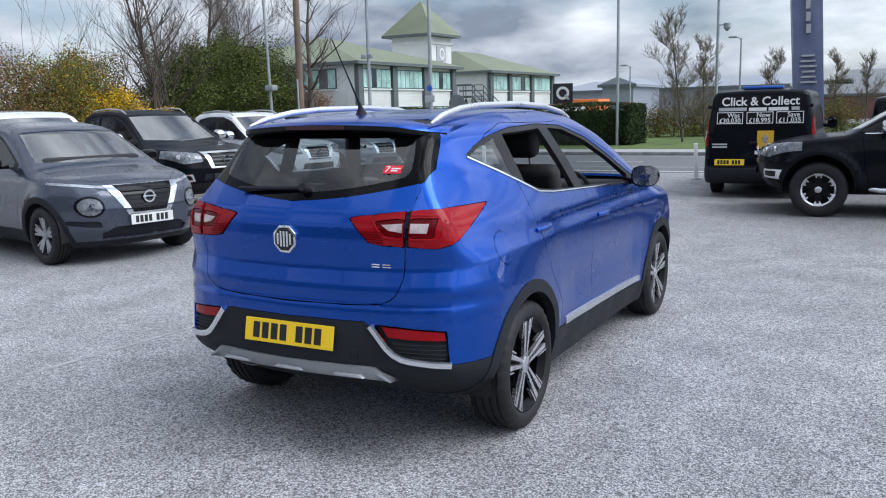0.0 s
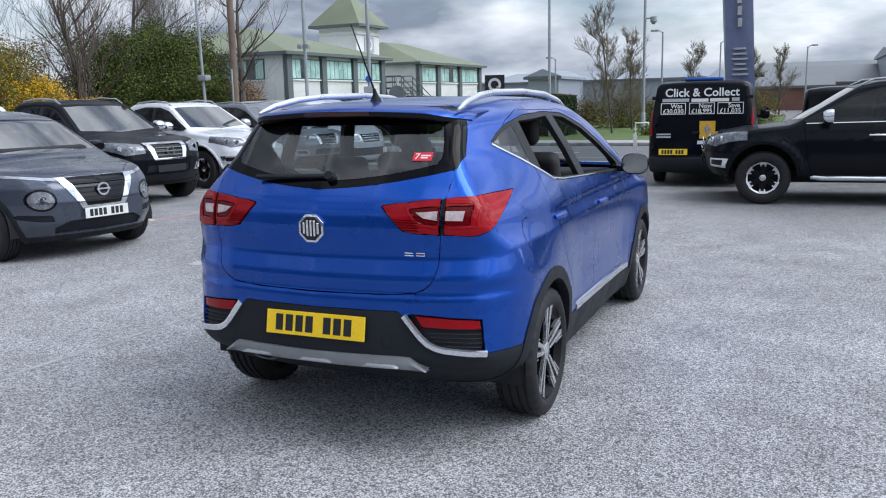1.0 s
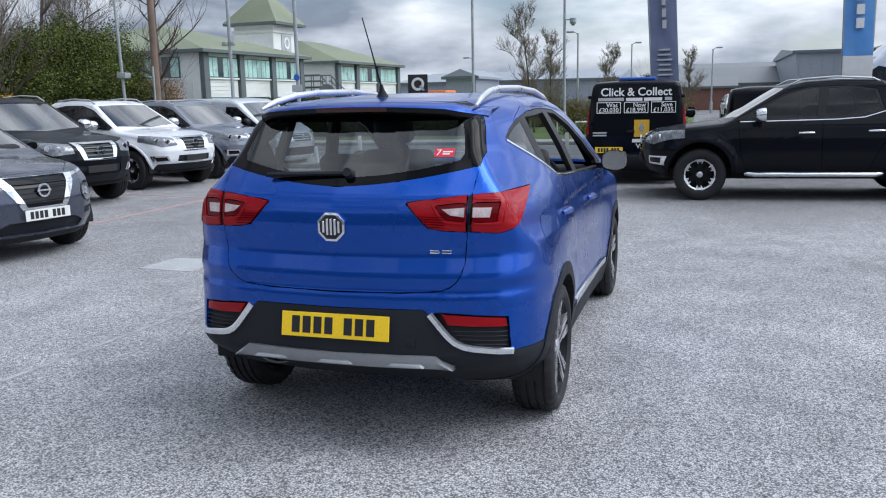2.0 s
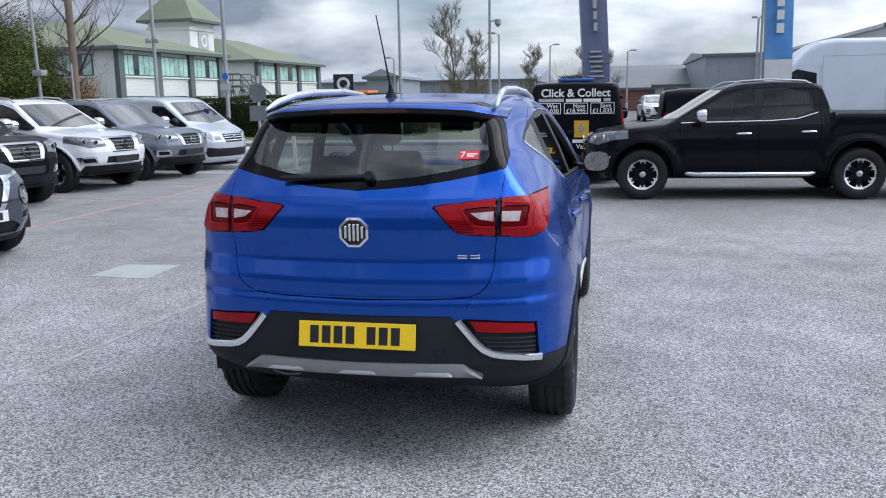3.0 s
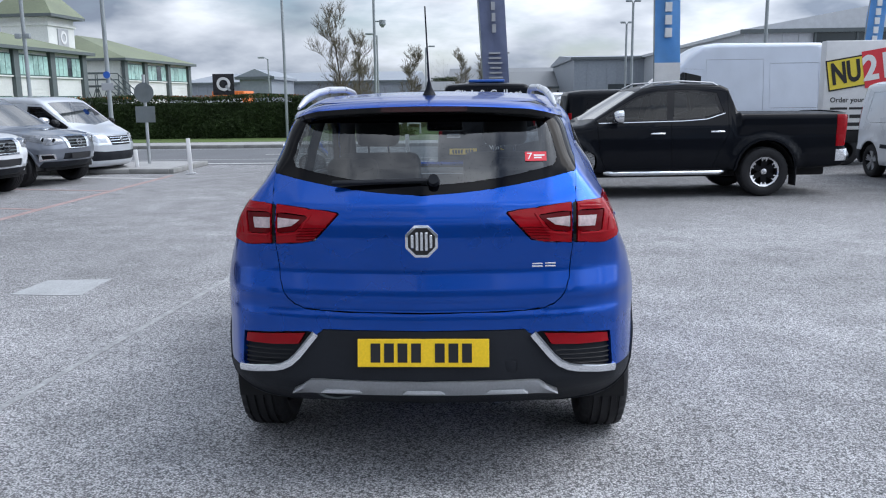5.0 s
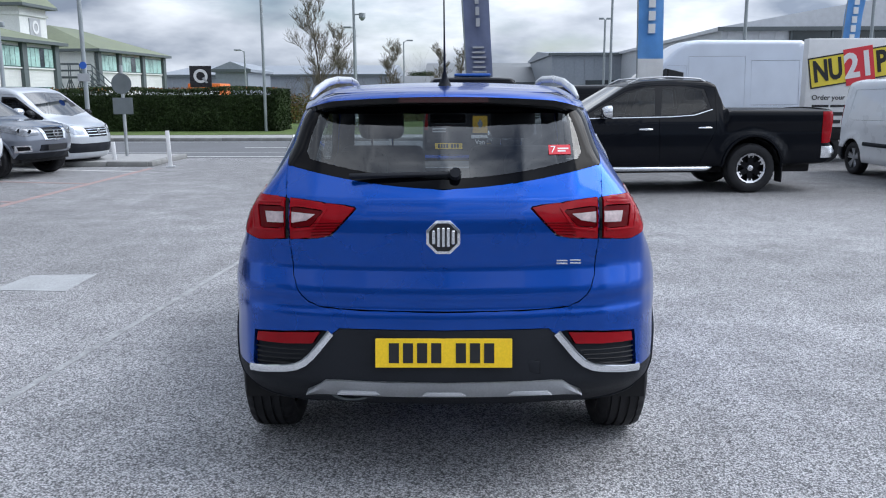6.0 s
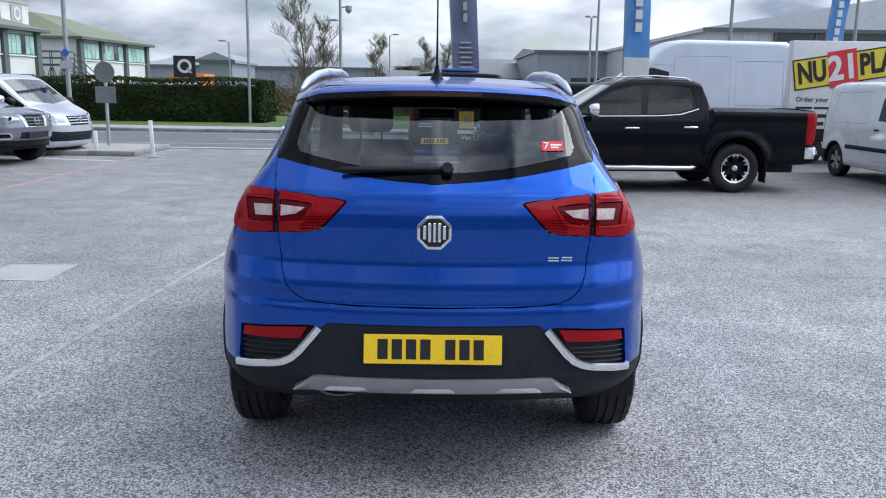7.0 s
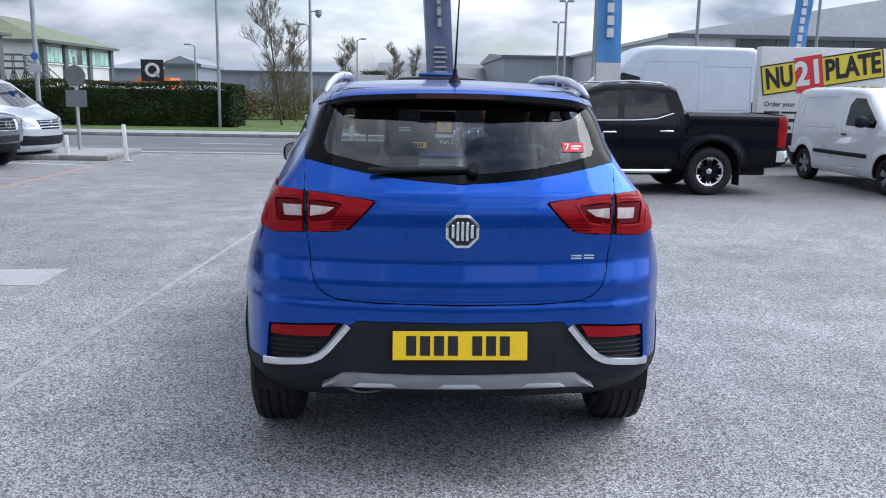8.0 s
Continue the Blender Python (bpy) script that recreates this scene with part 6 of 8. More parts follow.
def high_van(paint, label):
    sh = Shell(
        5.45,
        top=[(-0.2, 2.66), (0.1, 2.70), (2.6, 2.72), (2.95, 2.66), (3.2, 2.50), (3.4, 2.28), (4.45, 1.42), (4.62, 1.32), (5.1, 1.12), (5.4, 0.95)],
        rear=[(0.15, 0.3), (0.3, 0.04), (0.6, 0.0), (1.4, 0.0), (2.5, 0.04), (2.8, 0.12)],
        front=[(0.15, 5.2), (0.35, 5.38), (0.6, 5.44), (0.9, 5.42), (1.15, 5.2), (1.4, 4.9)],
        bottom=[(-0.2, 0.3), (5.5, 0.24)],
        plan=[(0.0, 1.0), (0.4, 1.03), (4.2, 1.03), (4.8, 0.98), (5.45, 0.8)],
        inset=[(0.15, 0.06), (0.35, 0.01), (0.6, 0.0), (1.2, 0.01), (1.6, 0.04), (2.6, 0.12), (2.8, 0.18)],
        rear_bow=[(0, 0), (0.85, 0.01), (0.98, 0.06), (1.1, 0.3)], front_bow=[(0, 0), (0.5, 0.06), (0.8, 0.22), (1.0, 0.6)],
        crown=0.03, round_side=0.10, round_end=0.05, smooth=0.12,
        core=(0.70, 0.5, 4.9, 0.5, [(0.4, 2.35), (2.8, 2.35), (4.3, 1.05), (5.0, 0.85)]))
    cuts = [
        ("door_window", [(3.02, 1.45), (3.02, 1.92), (3.45, 2.02), (4.30, 1.44), (4.20, 1.32), (3.6, 1.36)], "s", GLASS_DARK, None, 0.001, 0.02, -0.006, "dark glass"),
        ("front_door", [(2.95, 2.08), (2.95, 0.5), (3.95, 0.5), (4.30, 1.0), (4.40, 1.42), (3.5, 2.10)], "s", paint, (0,), 0.003, 0.02, 0, ""),
        ("sliding_door", [(2.90, 2.30), (1.55, 2.30), (1.55, 0.5), (2.90, 0.5)], "s", paint, (0,), 0.004, 0.02, 0, ""),
        ("side_panel", [(1.40, 2.20), (0.25, 2.20), (0.25, 1.15), (1.40, 1.15)], "s", paint, (0,), 0.004, 0.012, -0.006, ""),
        ("windscreen", [(-0.72, 3.45), (0.72, 3.45), (0.86, 4.25), (0, 4.44), (-0.86, 4.25)], "u", GLASS_SCREEN, (0,), 0.003, 0.004, -0.003, "windscreen glass"),
        ("headlamp", [(0.56, 0.88), (0.60, 1.12), (0.95, 1.22), (1.0, 1.05), (0.75, 0.88)], "nm", LAMP_HEAD, (0,), 0.002, 0.02, 0.004, "clear lens"),
        ("grille", [(-0.5, 0.82), (0.5, 0.82), (0.46, 1.02), (-0.46, 1.02)], "n", BLACKGLOSS, None, 0.001, 0.03, -0.01, "black grille"),
        ("tail_lamp", [(0.93, 0.95), (1.1, 0.95), (1.1, 1.35), (0.93, 1.35)], "tm", LAMP_RED, None, 0.002, 0.03, 0.004, "red lens"),
    ] + arches((1.15, 4.55), 0.36, 0.41)
    ob = vehicle("high_roof_van", label, "van", sh, 0.10, cuts, paint)
    for s in (1, -1):
        for cy in (1.15, 4.55):
            wheel(ob, s * 0.88, cy, 0.35, 0.225, 0.215, "plain")
            wheel_well(ob, s * 0.97, cy, 0.37, 0.40)
        wing_mirror(ob, s * 1.05, 4.05, 1.45, CLADDING, 0.22, 0.36)
        strip(ob, "rub_strip", sh, [(1.65, 0.68), (4.0, 0.68)], "side", s, 0.12, 0.014, CLADDING, "black rub strip", n=12)
    cabin(ob, (3.1,), 4.0, 0.75, 0.8, 0.42)
    return ob


def crossover(paint, label, group=""):
    sh = Shell(
        4.21,
        top=[(-0.2, 1.30), (0.25, 1.42), (0.6, 1.52), (1.2, 1.58), (1.8, 1.59), (2.25, 1.535), (2.45, 1.48), (3.12, 1.10), (3.25, 1.055), (3.75, 0.985), (4.0, 0.92), (4.2, 0.80)],
        rear=[(0.15, 0.35), (0.3, 0.06), (0.5, 0.0), (0.8, 0.03), (1.0, 0.06), (1.1, 0.14), (1.5, 0.5)],
        front=[(0.15, 3.95), (0.28, 4.10), (0.40, 4.19), (0.62, 4.21), (0.80, 4.17), (0.92, 4.05), (1.05, 3.7)],
        bottom=[(-0.2, 0.28), (0.8, 0.22), (4.3, 0.20)],
        plan=[(0.0, 0.84), (0.6, 0.895), (1.2, 0.875), (2.6, 0.875), (3.4, 0.90), (3.85, 0.86), (4.21, 0.72)],
        inset=[(0.15, 0.08), (0.36, 0.02), (0.55, 0.0), (0.75, 0.004), (0.95, 0.02), (1.06, 0.06), (1.2, 0.12), (1.4, 0.20), (1.6, 0.30)],
        rear_bow=[(0, 0), (0.5, 0.06), (0.75, 0.2), (0.95, 0.6)], front_bow=[(0, 0), (0.3, 0.03), (0.55, 0.10), (0.72, 0.22), (0.85, 0.44), (0.95, 0.75)],
        crown=0.045, round_side=0.10, round_end=0.06, smooth=0.12,
        bulge=[(0.78, 0.33, 0.42, 0.025), (3.416, 0.33, 0.42, 0.025)],
        core=(0.50, 0.6, 3.75, 0.45, [(0.5, 1.25), (2.1, 1.25), (3.0, 0.82), (3.8, 0.68)]))
    cuts = [
        ("window_surround", [(0.55, 1.30), (0.9, 1.44), (1.4, 1.50), (1.9, 1.48), (2.2, 1.40), (2.85, 1.10), (2.80, 1.05), (1.6, 1.07), (0.95, 1.14)], "s", PILLAR, None, 0.001, 0.03, -0.003, "black window surround"),
        ("door_window", [(1.02, 1.15), (0.98, 1.42), (1.4, 1.475), (1.60, 1.47), (1.66, 1.09)], "s", GLASS_DARK, ("window_surround",), 0.001, 0.004, -0.005, "dark glass"),
        ("door_window", [(1.74, 1.46), (1.9, 1.455), (2.18, 1.38), (2.70, 1.13), (2.68, 1.075), (1.78, 1.09)], "s", GLASS_DARK, ("window_surround",), 0.001, 0.004, -0.005, "dark glass"),
        ("rear_door", [(0.95, 1.20), (1.05, 0.8), (1.25, 0.5), (1.28, 0.36), (1.72, 0.36), (1.70, 1.52), (1.1, 1.5)], "s", paint, (0,), 0.003, 0.02, 0, ""),
        ("front_door", [(1.70, 1.52), (1.72, 0.36), (2.80, 0.36), (2.88, 0.7), (2.90, 1.08), (2.2, 1.46)], "s", paint, (0,), 0.003, 0.02, 0, ""),
        ("sill_cladding", [(1.20, 0.36), (2.95, 0.36), (2.95, 0.1), (1.20, 0.1)], "s", CLADDING, None, 0.001, 0.02, 0.005, "black plastic"),
        ("windscreen", [(-0.60, 2.44), (0.60, 2.44), (0.70, 3.02), (0, 3.14), (-0.70, 3.02)], "u", GLASS_SCREEN, (0,), 0.003, 0.004, -0.003, "windscreen glass"),
        ("bonnet", [(-0.74, 3.16), (0.74, 3.16), (0.66, 3.7), (0.40, 4.00), (-0.40, 4.00), (-0.66, 3.7)], "u", paint, (0,), 0.004, 0.02, 0, ""),
        ("grille_frame", [(-0.46, 0.875), (0.46, 0.875), (0.25, 0.54), (-0.25, 0.54)], "n", CHROME, None, 0.001, 0.03, 0.010, "satin chrome surround"),
        ("grille", [(-0.355, 0.872), (0.355, 0.872), (0.20, 0.575), (-0.20, 0.575)], "n", BLACKGLOSS, ("grille_frame",), 0.001, 0.03, -0.012, "black mesh grille"),
        ("daytime_lamp", [(0.42, 0.84), (0.44, 0.875), (0.86, 0.93), (0.86, 0.90)], "nm", LAMP_HEAD, (0,), 0.002, 0.02, 0.003, "clear lens"),
        ("headlamp_rim", rounded(0.625, 0.66, 0.128, 0.115, 24), "nm", BLACKGLOSS, None, 0.001, 0.03, -0.004, "black rim"),
        ("headlamp", rounded(0.625, 0.66, 0.106, 0.094, 22), "nm", LAMP_HEADDARK, ("headlamp_rim",), 0.001, 0.02, 0.006, "clear round lens"),
        ("fog_slot", [(0.53, 0.435), (0.55, 0.495), (0.80, 0.51), (0.82, 0.475), (0.64, 0.435)], "nm", CLADDING, None, 0.001, 0.03, -0.012, "black slot"),
        ("lower_grille", [(-0.50, 0.29), (0.50, 0.29), (0.52, 0.36), (0.38, 0.425), (-0.38, 0.425), (-0.52, 0.36)], "n", CLADDING, None, 0.001, 0.03, -0.020, "black intake"),
        ("skirt", [(-0.86, 0.12), (0.86, 0.12), (0.80, 0.27), (-0.80, 0.27)], "n", CLADDING, (0,), 0.001, 0.03, 0.004, "black skirt"),
    ] + [("wheel_arch_trim", ring_poly(cy, 0.33, 0.44, 26), "s", CLADDING, None, 0.0, 0.04, 0.010, "black plastic") for cy in (0.78, 3.416)] + arches((0.78, 3.416), 0.33, 0.375)
    ob = vehicle("crossover_car", label, "car", sh, 0.055, cuts, paint, group)
    for q in range(5):
        z = 0.615 + 0.05 * q
        w = 0.19 + 0.15 * (z - 0.585) / 0.265
        strip(ob, "grille_bar", sh, [(-w, z), (w, z)], "end", 1, 0.012, -0.004, CLADDING, n=8)
    y = float(on_skin(sh, [(0, 0.735)], "end", 1)[0][1])
    b = bmesh.new()
    lathe(b, [(0.0, 0.072), (0.012, 0.072), (0.012, 0.052), (0.0, 0.052)], 28)
    em = part("emblem", b, CHROME, ob, "chrome ring")
    em.matrix_local = pose(0, y + 0.004, 0.735, 0, 0, 90)
    part("emblem_bar", boxed(-0.082, 0.082, y + 0.006, y + 0.02, 0.727, 0.743, 0.002, 1), CHROME, ob)
    for s in (1, -1):
        p0 = Vector(on_skin(sh, [(s * 0.61, 0.66)], "end", 1)[0])
        part("lamp_projector", tubed([p0 - Vector((0, 0.02, 0)), p0 + Vector((s * 0.006, 0.011, 0))], [0.046, 0.038], 18), CHROME, ob, "chrome projector")
        for a in (90, 210, 330):
            q0 = Vector(on_skin(sh, [(s * 0.615 + 0.055 * math.cos(radians(a)), 0.66 + 0.052 * math.sin(radians(a)))], "end", 1)[0])
            part("lamp_spoke", tubed([p0 + Vector((0, 0.009, 0)), q0 + Vector((0, 0.009, 0))], 0.012, 6), LAMP_HEADDARK, ob)
    number_plate(ob, pose(0, 4.225, 0.495, 90, 0, 180), PLATE_W, bars=(4, 3))
    for s in (1, -1):
        for cy in (0.78, 3.416):
            wheel(ob, s * 0.785, cy, 0.33, 0.215, 0.215, "plain")
            wheel_well(ob, s * 0.87, cy, 0.35, 0.36)
        wing_mirror(ob, s * 0.90, 2.55, 1.12, BLACKGLOSS, 0.21, 0.15)
        pts = on_skin(sh, [(1.80, 0.93), (1.90, 0.935), (2.0, 0.93)], "side", s)
        part("door_handle", tubed([Vector(p) + Vector((s * h, 0, 0)) for p, h in zip(pts, (0.002, 0.03, 0.002))], 0.014, 8), paint, ob, smooth=60)
    cabin(ob, (1.85, 1.05), 2.65, 0.55, 0.62, 0.36)
    return ob


def repaint(ob, tone, fresh):
    """Gives a copied vehicle another paint, on its own objects."""
    for o in ob.children_recursive:
        for sl in o.material_slots:
            if sl.material == tone:
                sl.link = "OBJECT"
                sl.material = fresh
    return ob


# parked row, noses towards the lot
def nose_at(x, y, length, rz):
    """The pose of a vehicle whose nose stands at x, y."""
    d = Matrix.Rotation(radians(rz), 3, "Z") @ Vector((0, 1, 0))
    return pose(x - d.x * length, y - d.y * length, 0, 0, 0, rz)


truck = pickup(PAINT_BLACK, "black double-cab pickup truck with chrome side step on asphalt")
truck.matrix_basis = pose(5.82, 10.94, 0, 0, 0, 94.2)
for (x, y), k, paint, words in (((-7.55, 7.75), 1.0, PAINT_BLACK, "black double-cab pickup truck with chrome grille in parked row"),
                                ((-7.72, 10.62), 0.965, PAINT_WHITE, "white double-cab pickup truck with black alloy wheels"),
                                ((-7.55, 12.85), 0.94, PAINT_SLATE, "slate grey double-cab pickup truck beside silver van")):
    t2 = repaint(copy_thing(truck, nose_at(x, y, 5.25 * k, -102) @ Matrix.Scale(k, 4)), PAINT_BLACK, paint)
    tagged(t2, words, "pickup truck", "pickups in the parked row")
van = panel_van(PAINT_BLACK, "black panel van with white sale lettering on rear doors")
van.matrix_basis = pose(0.40, 11.95, 0, 0, 0, 2.0) @ Matrix.Scale(0.94, 4)
van2 = repaint(copy_thing(van, nose_at(-7.42, 15.1, 5.08 * 0.93, -102) @ Matrix.Scale(0.93, 4)), PAINT_BLACK, PAINT_SILVER)
tagged(van2, "silver panel van with black lower bumper beside kerb", "van")
juke = crossover(PAINT_GREY, "gunmetal grey compact crossover with round headlamps")
juke.matrix_basis = pose(-9.05, 4.45, 0, 0, 0, -101)
kv = small_van(PAINT_WHITE, "small white panel van with black rub strips")
kv.matrix_basis = pose(8.48, 13.7, 0, 0, 0, 182)
kv2 = copy_thing(kv, nose_at(-9.4, 6.35, 4.28, -102))
tagged(kv2, "small white van parked behind the grey crossover", "van")
kv3 = repaint(copy_thing(kv, pose(1.95, 15.0, 0, 0, 0, -90)), PAINT_WHITE, PAINT_BLACK)
kv3.matrix_basis = kv3.matrix_basis @ Matrix.Scale(0.95, 4)
tagged(kv3, "small black van parked behind the black pickup truck", "van")
hv = high_van(PAINT_WHITE2, "white high-roof panel van parked behind pickup trucks")
hv.matrix_basis = pose(9.08, 19.6, 0, 0, 0, 90) @ Matrix.Scale(1.06, 4)


# ---- lettering on the black van ----
def van_graphics(ob):
    y = -0.004

    def at(x, z):
        return pose(x, 0.03 + (z - 0.95) * 0.088 + y - 0.012, z, 90 - 5, 0, 0)
    lettering("lettering", "Click & Collect", 0.212, 0.002, SIGN_WHITE, ob, at(0.0, 1.735), bold=0.018)
    for x0, x1, z0 in ((-0.70, -0.22, 1.605), (-0.18, 0.12, 1.600), (0.15, 0.48, 1.600), (0.53, 0.66, 1.605)):
        part("lettering_bar", boxed(x0, x1, -0.030, 0.030, -0.002, 0.002, 0, 1, at(0, z0)), SIGN_GREY if x0 < -0.5 or x0 > 0.5 else SIGN_WHITE, ob)
    for x, a, b in ((-0.50, "Was", "£30,030"), (0.01, "Now", "£18,995"), (0.51, "Save", "£11,035")):
        w, h = 0.225, 0.105
        for x0, x1, z0, z1 in ((-w, w, h - 0.012, h), (-w, w, -h, -h + 0.012), (-w, -w + 0.012, -h + 0.012, h - 0.012), (w - 0.012, w, -h + 0.012, h - 0.012)):
            part("price_frame", boxed(x0, x1, z0, z1, -0.002, 0.002, 0, 1, at(x, 1.45)), SIGN_WHITE, ob)
        lettering("lettering", a, 0.115, 0.002, SIGN_WHITE, ob, at(x + 0.06, 1.495), bold=0.012)
        lettering("lettering", b, 0.115, 0.002, SIGN_WHITE, ob, at(x, 1.40), bold=0.012)
    sq = part("emblem_panel", boxed(-0.14, 0.14, -0.16, 0.16, -0.002, 0.003, 0, 1, at(0.12, 1.06)), BADGE_YELLOW, ob, "ochre square")
    part("emblem_shape", prismed([(0, -0.10), (0.055, 0), (0, 0.10), (-0.055, 0)], 0.003, 0.010, "z"), CHROME, sq, "silver diamond").data.transform(at(0.12, 1.07))
    part("lettering_bar", boxed(-0.17, 0.42, -0.032, 0.032, -0.002, 0.002, 0, 1, at(0.12, 0.83)), SIGN_WHITE, ob)
    lettering("lettering", "Van Sales", 0.125, 0.002, SIGN_WHITE, ob, at(0.26, 0.725), bold=0.015)
    for k in range(2):
        part("lettering_bar", boxed(-0.13, 0.13, -0.014, 0.014, -0.002, 0.002, 0, 1, at(-0.66, 0.98 - 0.05 * k)), SIGN_GREY, ob)
    number_plate(ob, at(-0.48, 0.655), PLATE_Y, bars=(4, 3))
    part("door_handle", boxed(-0.07, 0.07, -0.03, 0.03, 0, 0.03, 0.01, 2, at(-0.08, 1.0)), BLACKGLOSS, ob)
    for s in (-1, 1):
        for z in (0.75, 1.15, 1.65):
            part("door_hinge", boxed(s * 0.855 - 0.03, s * 0.855 + 0.03, 0.02, 0.07, z - 0.03, z + 0.03, 0.008), BLACKGLOSS, ob)
    part("roof_lamp", boxed(-0.35, 0.35, 0.5, 0.75, 1.965, 2.02, 0.02), SIGN_BLUE, ob, "blue roof lamp")


van_graphics(van)


# ---- ground, road, kerbs ----
def sheet(name, x0, x1, y0, y1, z, material, label="", kind="structure", thick=0.02):
    return tagged(part(name, boxed(x0, x1, y0, y1, z - thick, z), material), label, name.split("_")[-1], kind=kind)


def ground():
    bm = bmesh.new()
    xs = [-1500, -300, -60, -30, -15, -8, -4, 0, 4, 8, 15, 30, 60, 300, 1500]
    grid = [[bm.verts.new((x, y, 0)) for y in xs] for x in xs]
    for a, b in zip(grid, grid[1:]):
        for k in range(len(xs) - 1):
            bm.faces.new((a[k], b[k], b[k + 1], a[k + 1]))
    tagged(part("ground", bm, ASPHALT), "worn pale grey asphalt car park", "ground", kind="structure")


def kerb_run(parent, x0, x1, y, z, deep=0.14, gap=0.008):
    """Kerb stones end to end, on one mesh."""
    length = 0.9
    me = mesh_of(boxed(0, length - gap, 0, deep, 0, z, 0.012, 2), "kerb_stone", 40)
    x = x0
    while x + length <= x1 + 1e-6:
        o = part("kerb_stone", me, KERB, parent)
        o.location = (x, y, 0)
        x += length


def streets():
    road = sheet("road", -150, 3.0, 17.3, 24.4, 0.006, ROAD, "dark grey asphalt road across the car park entrance")
    for y0, y1 in ((17.55, 17.70), (19.0, 19.13), (23.75, 23.87)):
        part("road_marking", boxed(-80, 2.6, y0, y1, 0.0, 0.011), FAINT_LINE if y0 > 18 else WHITE_LINE, road, "worn white line")
    for k in range(11):
        part("road_marking", boxed(-60 + 6 * k, -58 + 6 * k, 21.0, 21.11, 0.0, 0.011), WHITE_LINE, road, "worn white dash")
    far = tagged(part("pavement_far", boxed(-150, 3.2, 24.54, 26.4, -0.02, 0.11), CONCRETE), "pale far pavement beside the road", "pavement", kind="structure")
    kerb_run(far, -40, 3.2, 24.4, 0.115)
    part("kerb_rest", boxed(-150, -40, 24.4, 24.54, 0, 0.11), KERB, far)
    near = tagged(part("pavement_near", boxed(-60, -6.65, 15.04, 17.3, -0.02, 0.105), CONCRETE), "pale near pavement behind the parked row", "pavement", kind="structure")
    kerb_run(near, -24.6, -6.6, 14.9, 0.11)
    part("kerb_end", boxed(-6.65, -6.5, 14.92, 17.3, 0, 0.108, 0.02), KERB, near)
    right = tagged(part("pavement_right", boxed(-0.95, 2.5, 16.24, 17.3, -0.02, 0.105), CONCRETE), "pale pavement behind the vans", "pavement", kind="structure")
    kerb_run(right, -1.1, 2.5, 16.1, 0.11)
    tagged(part("grass_verge", boxed(-150, 1.0, 26.4, 60, -0.02, 0.12), GRASS), "short green grass verge beyond the road", "grass", kind="structure")
    # marks on the car park
    tagged(part("repair_patch", prismed([(-3.70, 3.44), (-3.08, 3.40), (-3.10, 4.03), (-3.66, 4.00)], -0.01, 0.004, "z"), PATCH), "pale square concrete patch in the asphalt", "patch", kind="structure")
    tagged(part("faded_line", prismed([(-2.455, -0.8), (-2.41, -0.8), (-1.705, 7.6), (-1.75, 7.6)], -0.01, 0.004, "z"), FAINT_LINE), "faded painted line on asphalt", "marking", kind="structure")
    for k, (y, ma) in enumerate(((6.2, WHITE_LINE), (9.15, RED_LINE), (11.65, RED_LINE), (13.95, WHITE_LINE))):
        tagged(part("bay_line", prismed([(-12.5, y + 1.05), (-6.4, y - 0.25), (-6.4, y - 0.15), (-12.5, y + 1.15)], -0.01, 0.004, "z"), ma), "worn painted bay line", "marking", kind="structure")
    tagged(part("bay_line", prismed([(-6.43, 5.2), (-6.31, 5.1), (-6.31, 14.4), (-6.43, 14.5)], -0.01, 0.004, "z"), RED_LINE), "faded red strip before the parked row", "marking", kind="structure")


# ---- plants ----
def leaves(name, blobs, count, size, material, parent=None, seed=1, flat=0.6, kind=""):
    """Leaf clumps: small bent blades strewn through uneven lobes, thickest near their skin. blobs: (x, y, z, rx, ry, rz)."""
    rng = np.random.default_rng(seed)
    vol = np.array([b[3] * b[4] * b[5] for b in blobs]) ** 0.67
    pick = rng.choice(len(blobs), count, p=vol / vol.sum())
    b = np.array(blobs)[pick]
    d = rng.normal(size=(count, 3))
    d /= np.linalg.norm(d, axis=1, keepdims=True)
    lump = 1 + 0.22 * np.sin(d[:, 0] * 5 + pick * 1.7) * np.cos(d[:, 1] * 6 + pick) + 0.14 * np.sin(d[:, 2] * 11 + pick * 0.6)
    r = rng.random(count) ** 0.40 * lump * (1 + 0.06 * rng.normal(size=count))
    p = b[:, :3] + d * r[:, None] * b[:, 3:]
    p[:, 2] = np.maximum(p[:, 2], 0.05)
    u = rng.normal(size=(count, 3))
    u[:, 2] *= flat
    u /= np.linalg.norm(u, axis=1, keepdims=True)
    w = np.cross(u, rng.normal(size=(count, 3)))
    w /= np.linalg.norm(w, axis=1, keepdims=True)
    s = size * (0.6 + 0.8 * rng.random(count))[:, None]
    v = np.stack([p - u * s, p + w * s * 0.55, p + u * s, p - w * s * 0.55], 1).reshape(-1, 3)
    me = bpy.data.meshes.new(name)
    me.vertices.add(len(v))
    me.vertices.foreach_set("co", v.ravel())
    me.loops.add(len(v))
    me.loops.foreach_set("vertex_index", np.arange(len(v)))
    me.polygons.add(count)
    me.polygons.foreach_set("loop_start", np.arange(0, len(v), 4))
    me.update()
    me.validate()
    return part(name, me, material, parent)


